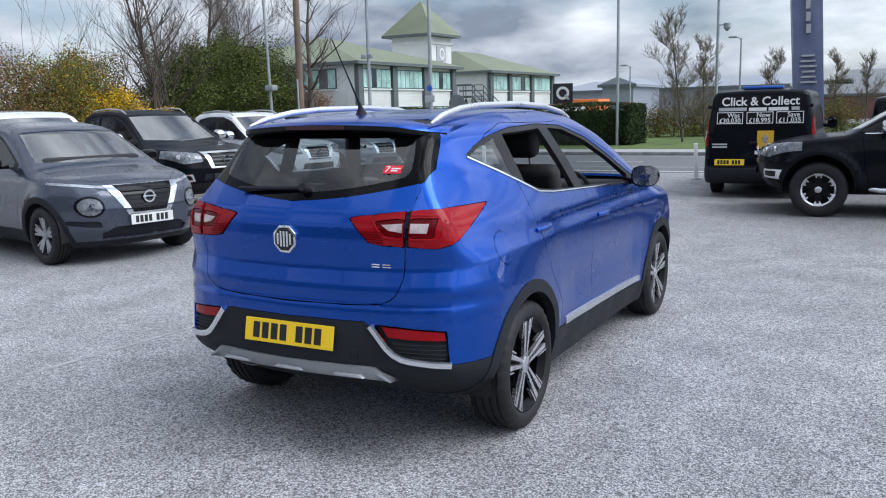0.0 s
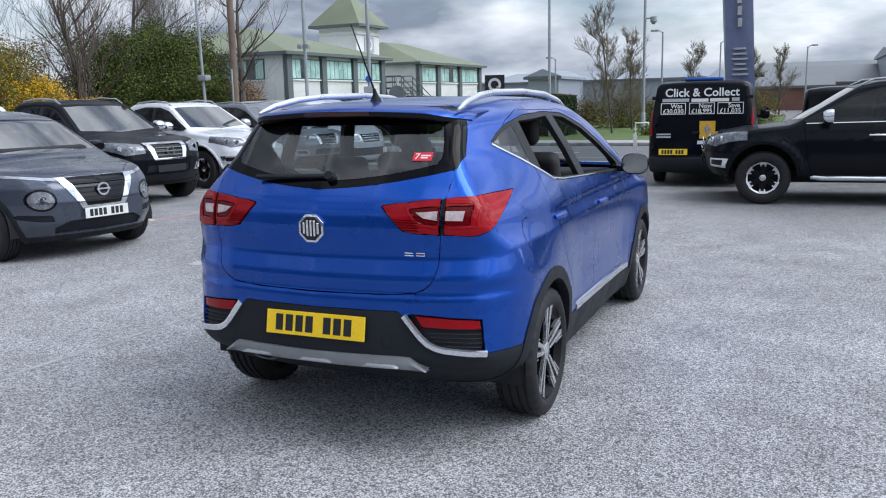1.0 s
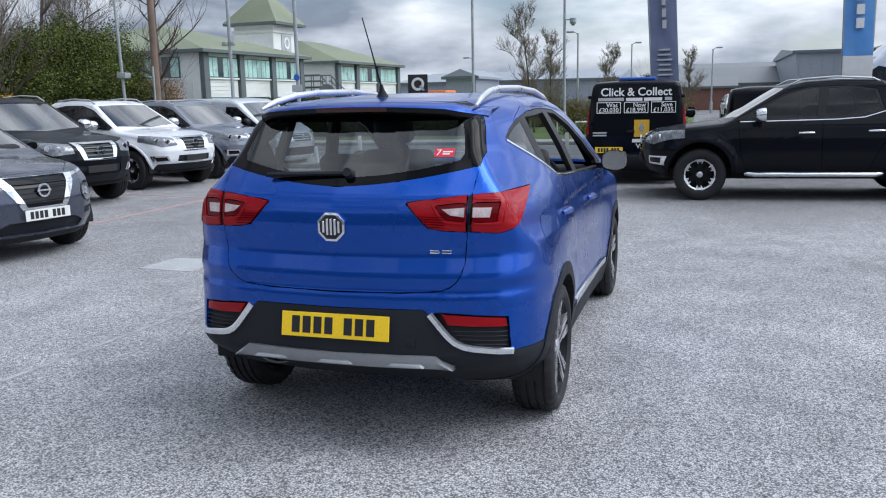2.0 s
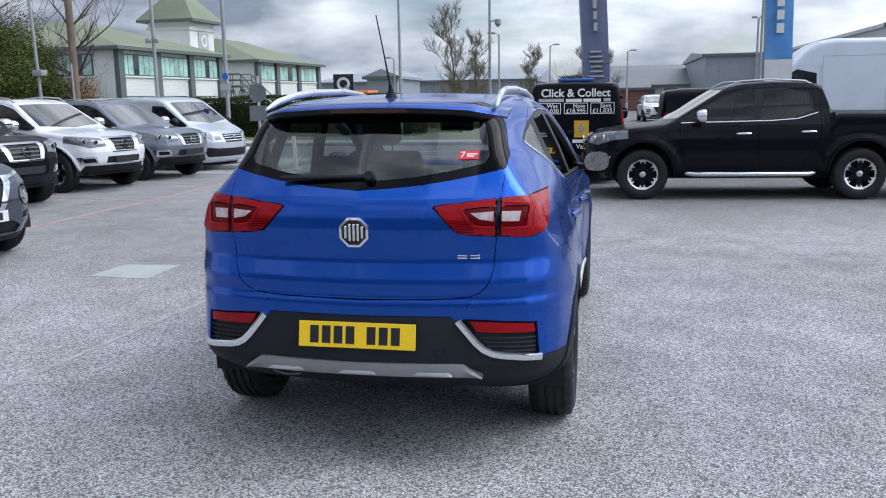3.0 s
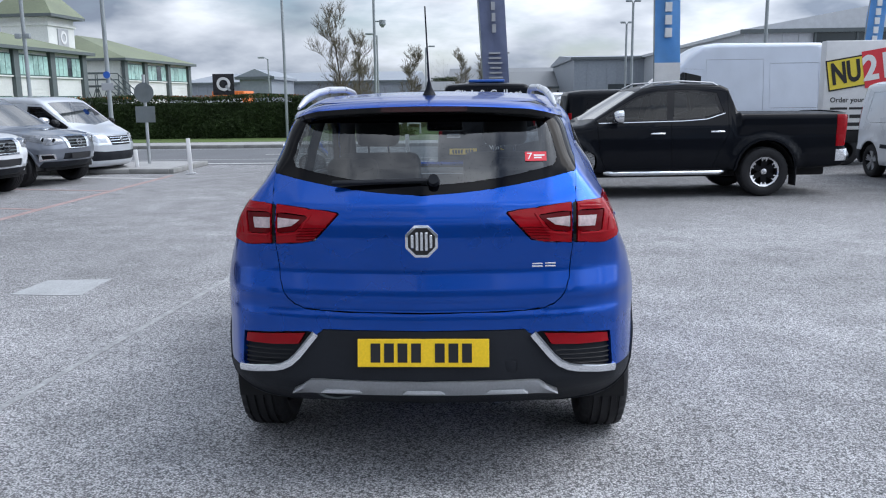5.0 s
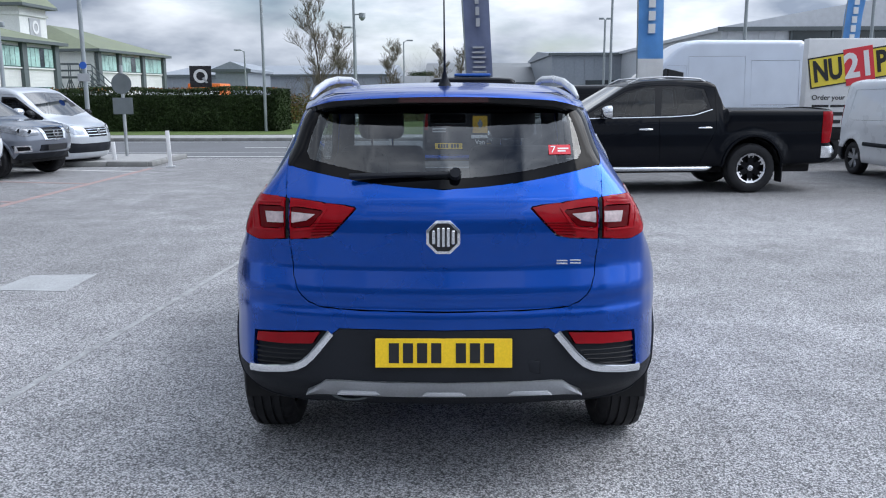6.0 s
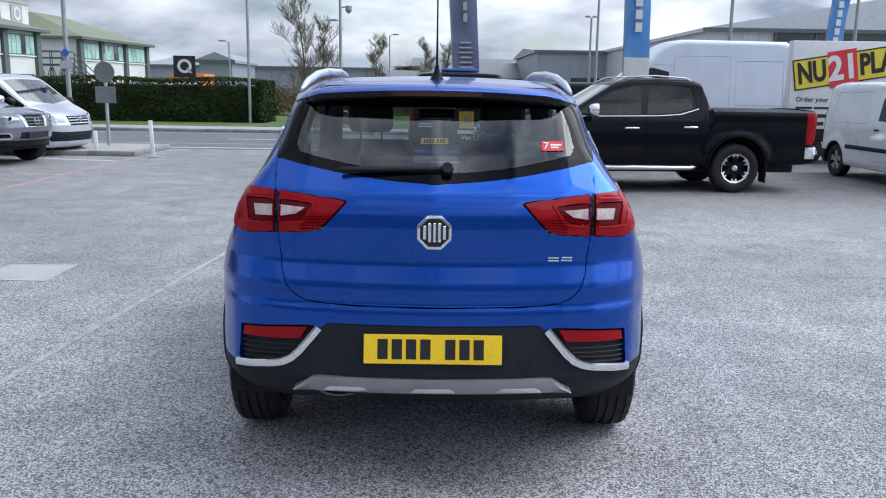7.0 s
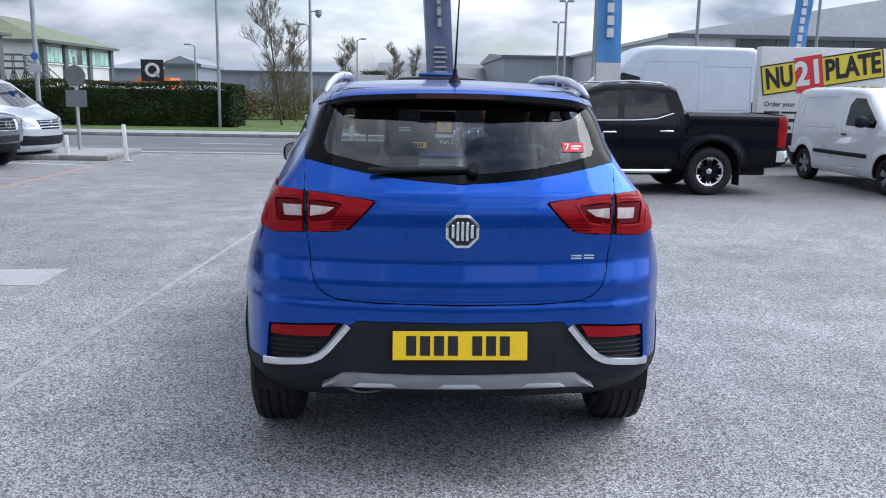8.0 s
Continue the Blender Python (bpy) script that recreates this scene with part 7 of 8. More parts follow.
def branches(bm, start, way, length, radius, depth, rng, rise=0.15, spread=0.6, twigs=3):
    """A limb that bends, tapers and forks."""
    p, d = Vector(start), Vector(way).normalized()
    n = 4 if depth else 3
    pts, rad = [p.copy()], [radius]
    for k in range(n):
        d = (d + Vector((rng.uniform(-1, 1), rng.uniform(-1, 1), rng.uniform(-0.5, 0.6))) * 0.27 + Vector((0, 0, rise * 0.35))).normalized()
        p = p + d * (length / n)
        pts.append(p.copy())
        rad.append(radius * (1 - 0.6 * (k + 1) / n))
    tube(bm, pts, rad, 6 if depth > 2 else (4 if depth > 1 else 3), cap=False)
    if depth == 0:
        return
    for k in range(twigs + (1 if depth > 1 else 0)):
        i = rng.randint(1, n)
        side = Vector((rng.uniform(-1, 1), rng.uniform(-1, 1), rng.uniform(-0.1, 0.7))).normalized()
        dd = (pts[i] - pts[i - 1]).normalized() * (1 - spread * 0.6) + side * spread
        branches(bm, pts[i], dd, length * rng.uniform(0.5, 0.72), max(0.0055, rad[i] * 0.5), depth - 1, rng, rise, spread, twigs)


def bare_tree(label, x, y, high, radius, seed, depth=4, spread=0.55, stems=1, group="bare trees", twig=None, twigs=4, reach=1.0):
    """A leafless tree: a tapered trunk with limbs, and a crown of twigs."""
    rng = random.Random(seed)
    t = thing("tree", label, "tree", pose(x, y, 0), group)
    tr, cr = bmesh.new(), bmesh.new()
    for s in range(stems):
        lean = Vector((rng.uniform(-0.25, 0.25), rng.uniform(-0.25, 0.25), 1)) if stems > 1 else Vector((rng.uniform(-0.06, 0.06), rng.uniform(-0.06, 0.06), 1))
        pts, rad = [Vector((rng.uniform(-0.2, 0.2) * (stems > 1), rng.uniform(-0.2, 0.2) * (stems > 1), 0))], [radius]
        n = 7
        for k in range(n):
            sway = 0.12 if radius > 0.06 else 0.04
            lean = (lean + Vector((rng.uniform(-sway, sway), rng.uniform(-sway, sway), 0.05))).normalized()
            pts.append(pts[-1] + lean * high * 0.8 / n)
            rad.append(radius * (1 - 0.75 * (k + 1) / n))
        tube(tr, pts, rad, 9)
        for i in range(2 if radius > 0.06 else 1, n + 1):
            for q in range(3 if i < n else 4):
                a = rng.uniform(0, 2 * math.pi)
                branches(cr, pts[i], (math.cos(a) * spread, math.sin(a) * spread, 0.55), high * rng.uniform(0.20, 0.36) * (1.1 - 0.07 * i) * reach, rad[i] * 0.55, depth - 2, rng, 0.2, 0.55, twigs)
    part("trunk", tr, BARK, t, smooth=60)
    part("crown", cr, twig or BARK, t, "bare twigs", smooth=60)
    return t


def shrub(label, blobs, count, size, material, seed, category="shrub", extra=()):
    x, y = blobs[0][0], blobs[0][1]
    t = thing("shrub", label, category, pose(x, y, 0), "shrubs behind the parked row")
    loc = [(a - x, b - y, c, d, e, f) for a, b, c, d, e, f in blobs]
    rng = random.Random(seed)
    for a, b, c, d, e, f in loc:
        for _ in range(3):
            st = bmesh.new()
            branches(st, (a + rng.uniform(-0.2, 0.2), b + rng.uniform(-0.2, 0.2), 0), (rng.uniform(-0.4, 0.4), rng.uniform(-0.4, 0.4), 1), c + f * 0.8, 0.035, 2, rng, 0.2, 0.5, 3)
            part("woody_stem", st, BARK, t, smooth=60)
    leaves("foliage", loc, count, size, material, t, seed)["kind"] = "stuff"
    for k, (ma, n, sz) in enumerate(extra):
        leaves("foliage", loc, n, sz, ma, t, seed + 50 + k)["kind"] = "stuff"
    return t


def hedge():
    t = thing("hedge", "clipped dark green hedge beyond the road", "hedge", kind="stuff")
    rng = np.random.default_rng(5)
    part("hedge_core", boxed(-34, -7.0, 29.4, 31.0, 0, 1.5, 0.15, 2), LEAF_DARK, t)
    n = 95000
    p = np.stack([rng.uniform(-34.2, -6.7, n), rng.uniform(29.0, 31.3, n), rng.uniform(0.05, 1.72, n)], 1)
    face = rng.random(n)
    p[face < 0.62, 1] = 29.05 + 0.16 * rng.random((face < 0.62).sum()) + 0.12 * np.sin(p[face < 0.62, 0] * 2.1) * np.sin(p[face < 0.62, 2] * 3)
    top = (face > 0.62) & (face < 0.9)
    p[top, 2] = 1.66 + 0.10 * rng.random(top.sum()) + 0.06 * np.sin(p[top, 0] * 1.3)
    end = face >= 0.9
    p[end, 0] = -6.9 + 0.3 * rng.random(end.sum())
    u = rng.normal(size=(n, 3))
    u /= np.linalg.norm(u, axis=1, keepdims=True)
    w = np.cross(u, rng.normal(size=(n, 3)))
    w /= np.linalg.norm(w, axis=1, keepdims=True)
    s = 0.040 * (0.6 + 0.9 * rng.random(n))[:, None]
    v = np.stack([p - u * s, p + w * s * 0.6, p + u * s, p - w * s * 0.6], 1).reshape(-1, 3)
    me = bpy.data.meshes.new("leaves")
    me.from_pydata(v.tolist(), [], np.arange(len(v)).reshape(-1, 4).tolist())
    part("leaves", me, LEAF_DARK, t)
    # bronze young shoots along the top and in drifts over the face
    m = 2600
    q = np.stack([rng.uniform(-34, -6.8, m), rng.uniform(29.0, 31.2, m), 1.68 + 0.10 * rng.random(m)], 1)
    drift = (rng.random(m) < 0.6) & (q[:, 0] < -14.5)
    q[drift, 1] = 28.98 + 0.10 * rng.random(drift.sum())
    q[drift, 2] = 1.1 + 0.35 * np.sin(q[drift, 0] * 0.8) + 0.30 * rng.normal(size=drift.sum())
    q[:, 2] = np.clip(q[:, 2], 0.1, 1.8)
    a, b, k = u[:m], w[:m], s[:m]
    v = np.stack([q - a * k, q + b * k * 0.6, q + a * k, q - b * k * 0.6], 1).reshape(-1, 3)
    me = bpy.data.meshes.new("young_shoots")
    me.from_pydata(v.tolist(), [], np.arange(len(v)).reshape(-1, 4).tolist())
    part("young_shoots", me, LEAF_RUST, t, "bronze young shoots")


# ---- posts, signs, lamps ----
def pole(name, label, category, x, y, high, r0, r1, material, lean=(0, 0), base=True):
    t = thing(name, label, category, pose(x, y, 0))
    part("shaft", tubed([(0, 0, 0), (lean[0] * 0.3, lean[1] * 0.3, high * 0.3), (lean[0], lean[1], high)], [r0, (r0 * 2 + r1) / 3, r1], 12), material, t, smooth=60)
    if base:
        part("base_sleeve", tubed([(0, 0, 0), (0, 0, 0.9), (0, 0, 0.95)], [r0 * 1.5, r0 * 1.45, r0 * 1.05], 12), material, t, smooth=50)
    return t


def lamp_head(t, x, z, ang=0, size=1.0):
    m = pose(0, 0, z, 0, 0, ang)
    part("lamp_arm", tubed([m @ Vector((0, 0, -0.1)), m @ Vector((x * 0.5, 0, 0.06)), m @ Vector((x, 0, 0.08))], 0.03, 8), POLEGREY, t)
    part("lantern", boxed(x - 0.05, x + 0.45 * size, -0.13 * size, 0.13 * size, 0.04, 0.16, 0.04, 2, m), POLEGREY, t)


def street_furniture():
    up = pole("utility_pole", "weathered brown wooden utility pole behind the parked row", "pole", -12.6, 16.3, 9.5, 0.10, 0.08, WOODPOLE, base=False)
    part("cable_guard", boxed(-0.02, 0.02, -0.13, -0.09, 0, 2.6, 0.005), POLEGREY, up)
    a = pole("lamp_post", "slim grey lamp post leaning slightly by the shrubs", "lamp post", -13.3, 15.9, 8.0, 0.045, 0.032, POLEGREY, (-0.22, 0.0))
    part("camera_box", boxed(-0.16, 0.12, -0.12, 0.12, 2.3, 2.45, 0.02), POLEGREY, a)
    b = pole("flag_pole", "tall grey steel pole with small floodlights", "pole", -10.7, 17.0, 9.0, 0.052, 0.04, POLEGREY)
    part("floodlight", boxed(-0.17, -0.03, -0.14, -0.04, 3.10, 3.22, 0.02), POLEGREY, b)
    part("floodlight", boxed(0.05, 0.20, -0.14, -0.04, 3.10, 3.22, 0.02), POLEGREY, b)
    c = pole("flag_pole", "tall grey steel pole with a round blue sign", "pole", -8.75, 17.05, 9.0, 0.056, 0.042, POLEGREY)
    part("round_sign", tubed([(0.02, -0.10, 2.22), (0.02, -0.115, 2.22)], 0.085, 24), SIGN_BLUE, c, "blue disc")
    part("sign_plate", boxed(-0.13, 0.17, -0.115, -0.10, 1.85, 2.03, 0.01, 1), SIGN_GREY, c)
    pole("flag_pole", "tall slim grey pole on the far verge", "pole", -7.15, 29.0, 11.0, 0.06, 0.04, POLEGREY, base=False)
    d = pole("camera_pole", "tall grey pole with a security camera", "pole", -4.1, 32.5, 11.0, 0.065, 0.045, POLEGREY)
    part("camera_arm", tubed([(0, 0, 4.75), (0.35, 0, 4.75)], 0.03, 8), POLEGREY, d)
    part("camera_dome", tubed([(0.35, 0, 4.80), (0.35, 0, 4.62), (0.35, 0, 4.5)], [0.14, 0.14, 0.05], 14), POLEGREY, d)
    for x, y, h, s in ((8.3, 41.8, 6.3, 1.0), (9.4, 50.0, 5.9, 1.0)):
        e = pole("lamp_post", "grey double-headed lamp post in the far lot", "lamp post", x, y, h, 0.08, 0.06, POLEGREY)
        lamp_head(e, 0.12, h, 0, 0.6)
        lamp_head(e, 0.12, h, 180, 0.6)
    for x, y, h in ((-6.3, 52.0, 5.6), (-4.0, 66.0, 5.6), (2.2, 70.0, 5.2), (-15.5, 60.0, 4.6)):
        e = pole("lamp_post", "grey single lamp post far beyond the road", "lamp post", x, y, h, 0.08, 0.05, POLEGREY)
        lamp_head(e, 0.3, h, 180 if x < -5 else 0)
    for x, y in ((7.1, 29.5), (10.4, 27.5), (15.6, 29.0)):
        pole("flag_pole", "tall dark steel pole by the showroom", "pole", x, y, 10.0, 0.07, 0.05, POLEGREY)
    # traffic sign seen from behind
    s = thing("road_sign", "grey back of a round road sign on a post", "road sign", pose(-7.7, 16.6, 0.105))
    part("post", tubed([(0, 0, 0), (0, 0, 2.1)], 0.038, 12), GALV, s)
    part("round_plate", tubed([(0, -0.03, 1.68), (0, -0.045, 1.68)], 0.235, 28), SIGN_BACK, s, "grey round plate")
    part("lower_plate", boxed(-0.235, 0.235, -0.045, -0.03, 0.98, 1.36, 0.004, 1), SIGN_BACK, s, "grey plate")
    part("bracket", boxed(-0.2, 0.2, -0.03, 0.0, 1.60, 1.64, 0.004, 1), GALV, s)
    part("bracket", boxed(-0.2, 0.2, -0.03, 0.0, 1.15, 1.19, 0.004, 1), GALV, s)
    # white bollards
    for x, y, high in ((-6.05, 14.75, 0.78), (-7.55, 15.5, 0.50), (-1.35, 15.6, 0.78)):
        b2 = bmesh.new()
        box(b2, -0.042, 0.042, -0.03, 0.03, 0.0, high, 0.012)
        t = thing("bollard", "white plastic marker post on the lot edge", "bollard", pose(x, y, 0, 0, -2, 15), "white marker posts")
        part("post", b2, SIGN_WHITE, t)
        part("foot", boxed(-0.10, 0.10, -0.08, 0.08, 0, 0.03, 0.01), SIGN_GREY, t)
    # square sign with a ring
    q = thing("panel_sign", "black square sign panel with a white ring shape", "sign", pose(-10.3, 31.45, 0, 0, 0, 12))
    for x in (-0.3, 0.3):
        part("post", tubed([(x, 0.06, 0), (x, 0.06, 2.6)], 0.03, 8), POLEGREY, q)
    part("panel", boxed(-0.43, 0.43, 0, 0.05, 1.80, 2.66, 0.01, 1), SIGN_BLACK, q)
    bm = bmesh.new()
    lathe(bm, [(0, 0.28), (0.012, 0.28), (0.012, 0.17), (0, 0.17)], 32)
    r = part("ring", bm, SIGN_WHITE, q, "white ring")
    r.matrix_local = pose(0.0, 0.0, 2.25, 0, 0, -90)
    part("ring_tail", prismed([(0.05, 2.16), (0.13, 2.20), (0.30, 1.98), (0.20, 1.96)], -0.014, 0.0, "y"), SIGN_GREY, q)
    # low white hoops on the verge
    for k in range(3):
        t = thing("hoop_barrier", "low white hoop barrier on the grass", "barrier", pose(-3.95 + 0.75 * k, 31.4 + 0.2 * k, 0.12), "hoop barriers")
        part("hoop", tubed([(-0.26, 0, 0), (-0.26, 0, 0.42), (0.26, 0, 0.42), (0.26, 0, 0)], 0.04, 8), SIGN_WHITE, t)
    shrub("low green shrub beside the hoop barriers", [(-3.0, 29.8, 0.25, 0.8, 0.6, 0.30)], 3500, 0.035, LEAF_GREEN, 77)


def banner(label, x, y, z0, z1, width, lower, upper, split, turn, bars, bar_ma, lean=0.0):
    """A feather flag: a bent pole with a tall cloth, and bars for its writing."""
    t = thing("feather_flag", label, "banner", pose(x, y, 0, 0, 0, turn), "feather flags")
    part("flag_pole", tubed([(0, 0, 0), (0, 0, z0), (lean, 0, z1 - 0.4), (lean + width * 0.3, 0, z1), (lean + width * 0.8, 0, z1 + 0.05)], 0.02, 8), POLEGREY, t, smooth=60)
    part("flag_foot", boxed(-0.3, 0.3, -0.3, 0.3, 0, 0.06, 0.02), CLADDING, t)

    def cloth(nm, a, b, ma):
        bm = bmesh.new()
        rows = []
        for k in range(13):
            z = a + (b - a) * k / 12
            f = (z - z0) / (z1 - z0)
            rows.append([bm.verts.new((lean * f + width * (c / 6) + 0.0, 0.035 * math.sin(c * 1.1 + z * 2.0) + 0.02 * math.sin(z * 5), z)) for c in range(7)])
        for r, s in zip(rows, rows[1:]):
            for c in range(6):
                bm.faces.new((r[c], r[c + 1], s[c + 1], s[c]))
        bmesh.ops.solidify(bm, geom=bm.faces[:], thickness=0.004)
        return part(nm, bm, ma, t, smooth=60)
    if split:
        cloth("cloth_lower", z0, split, lower)
    cloth("cloth_upper", split or z0, z1, upper)
    for cx, w, a, b in bars:
        f = ((a + b) / 2 - z0) / (z1 - z0)
        part("writing_bar", boxed(lean * f + cx - w / 2, lean * f + cx + w / 2, -0.062, 0.062, a, b, 0.002, 1), bar_ma, t)


def trailer():
    """A white poster trailer with its big registration message."""
    t = thing("poster_trailer", "white poster trailer lettered with a new plate offer", "trailer", pose(7.72, 15.5, 0, 0, 0, -2))
    part("panel", boxed(0, 4.2, 0, 0.30, 0.78, 2.68, 0.02), SIGN_WHITE, t)
    part("chassis", boxed(0.1, 4.1, 0.02, 1.5, 0.50, 0.77, 0.03), DARK, t)
    for x in (0.55, 3.4):
        for y in (0.15, 1.40):
            b = bmesh.new()
            lathe(b, [(-0.1, 0.18), (-0.1, 0.29), (-0.08, 0.32), (0.08, 0.32), (0.1, 0.29), (0.1, 0.18), (0.04, 0.05), (0.04, 0.001)], 32)
            w = part("trailer_wheel", b, RUBBER, t)
            w.matrix_local = pose(x, y, 0.32, 0, 0, 90)
    m = pose(0.10, -0.006, 1.60, 90, 0, 0) @ pose(0, 0, 0, 0, 0, 9.5)
    pl = part("plate_graphic", boxed(0.0, 2.75, 0.0, 0.66, 0, 0.006, 0, 1, m), SIGN_YELLOW, t, "yellow plate graphic")
    for x0, x1, y0, y1 in ((0.0, 2.75, 0.63, 0.66), (0.0, 2.75, 0.0, 0.03), (0.0, 0.03, 0.03, 0.63), (2.72, 2.75, 0.03, 0.63)):
        part("plate_edge", boxed(x0, x1, y0, y1, 0.004, 0.010, 0, 1, m), INK, pl)
    part("plate_square", boxed(0.76, 1.38, -0.06, 0.72, 0.006, 0.012, 0, 1, m), SIGN_RED, pl, "red square")
    for text, x, ma, size in (("NU", 0.40, INK, 0.62), ("21", 1.07, SIGN_WHITE, 0.72), ("PLATE", 2.05, INK, 0.62)):
        o = lettering("lettering", text, size, 0.003, ma, t, Matrix.Identity(4), bold=0.035)
        me = o.data
        xs = [v.co.x for v in me.vertices]
        want = {"NU": 0.60, "21": 0.54, "PLATE": 1.24}[text]
        k = want / (max(xs) - min(xs))
        me.transform(m @ Matrix.Translation((x, 0.33, 0.013)) @ Matrix.Diagonal((k, 1, 1, 1)))
    m2 = pose(0.0, -0.006, 1.42, 90, 0, 0)
    lettering("lettering", "Order your", 0.15, 0.002, INK, t, m2 @ pose(0.50, 0, 0), bold=0.012)
    part("word_patch", boxed(0.92, 1.45, -0.07, 0.07, 0, 0.003, 0, 1, m2), SIGN_YELLOW, t, "yellow patch")
    lettering("lettering", "21 PLATE", 0.13, 0.002, INK, t, m2 @ pose(1.19, 0, 0.004))
    for z, h, words in ((1.24, 0.024, ((0.16, 0.52), (0.56, 0.98), (1.02, 1.30), (1.34, 1.85))), (1.07, 0.038, ((0.14, 0.55), (0.58, 1.25), (1.28, 1.72))), (0.90, 0.038, ((0.14, 0.22), (0.28, 0.80), (0.86, 1.55)))):
        for x0, x1 in words:
            part("writing_bar", boxed(x0, x1, -0.007, -0.001, z - h, z + h, 0, 1), INK, t)


# ---- buildings ----
def wall_window(parent, plane, at, a0, a1, z0, z1, panes, out):
    """A window with frame, sill and panes in a wall across x or y; out: the way that it faces."""
    def bx(u0, u1, w0, w1, d0, d1):
        lo, hi = sorted((at + out * d0, at + out * d1))
        return boxed(lo, hi, u0, u1, w0, w1) if plane == "x" else boxed(u0, u1, lo, hi, w0, w1)
    win = part("window", bx(a0, a1, z0, z1, -0.05, 0.05), TRIM_GREEN, parent, "dark green frame")
    step = (a1 - a0 - 0.08) / panes
    rng = random.Random(int(a0 * 10 + z0 * 7))
    for k in range(panes):
        part("pane", bx(a0 + 0.08 + k * step, a0 + (k + 1) * step, z0 + 0.08, z1 - 0.08, 0.0, 0.06), PANE_GREEN if rng.random() < 0.9 else PANE_DARK, win)
    part("sill", bx(a0 - 0.05, a1 + 0.05, z0 - 0.10, z0, -0.02, 0.12), WALL_WHITE, win)


def hip_roof(parent, x0, x1, y0, y1, z, high, over, ridge_along="y", material=None):
    """A hipped sheet roof with ribs and a pale fascia."""
    x0, x1, y0, y1 = x0 - over, x1 + over, y0 - over, y1 + over
    part("fascia", boxed(x0, x1, y0, y1, z - 0.22, z), TRIM_GREY, parent, "grey fascia")
    bm = bmesh.new()
    if ridge_along == "y":
        d = (x1 - x0) / 2
        a, b = (x0 + d, y0 + d * 0.9, z + high), (x0 + d, y1 - d * 0.9, z + high)
    elif ridge_along == "x":
        d = (y1 - y0) / 2
        a, b = (x0 + d * 0.9, y0 + d, z + high), (x1 - d * 0.9, y0 + d, z + high)
    c = [bm.verts.new(p) for p in ((x0, y0, z), (x1, y0, z), (x1, y1, z), (x0, y1, z))]
    if ridge_along == "point":
        t = bm.verts.new(((x0 + x1) / 2, (y0 + y1) / 2, z + high))
        for k in range(4):
            bm.faces.new((c[k], c[(k + 1) % 4], t))
    else:
        p, q = bm.verts.new(a), bm.verts.new(b)
        if ridge_along == "y":
            for f in ((c[0], c[1], p), (c[1], c[2], q, p), (c[2], c[3], q), (c[3], c[0], p, q)):
                bm.faces.new(f)
        else:
            for f in ((c[0], c[1], q, p), (c[1], c[2], q), (c[2], c[3], p, q), (c[3], c[0], p)):
                bm.faces.new(f)
    bm.faces.new(c[::-1])
    return part("roof", bm, material or ROOF_GREEN, parent, smooth=None)


def siding(parent, plane, at, a0, a1, z0, z1, out, step=0.28):
    """Overlapping boards on a wall, as one mesh."""
    bm = bmesh.new()
    z = z0
    while z < z1 - 0.02:
        lo, hi = sorted((at, at + out * 0.035))
        h = min(step - 0.03, z1 - z)
        if plane == "x":
            box(bm, lo, hi, a0, a1, z, z + h)
        else:
            box(bm, a0, a1, lo, hi, z, z + h)
        z += step
    o = part("siding", bm, WALL_SIDING, parent, "off-white boards", smooth=None)
    o["kind"] = "stuff"


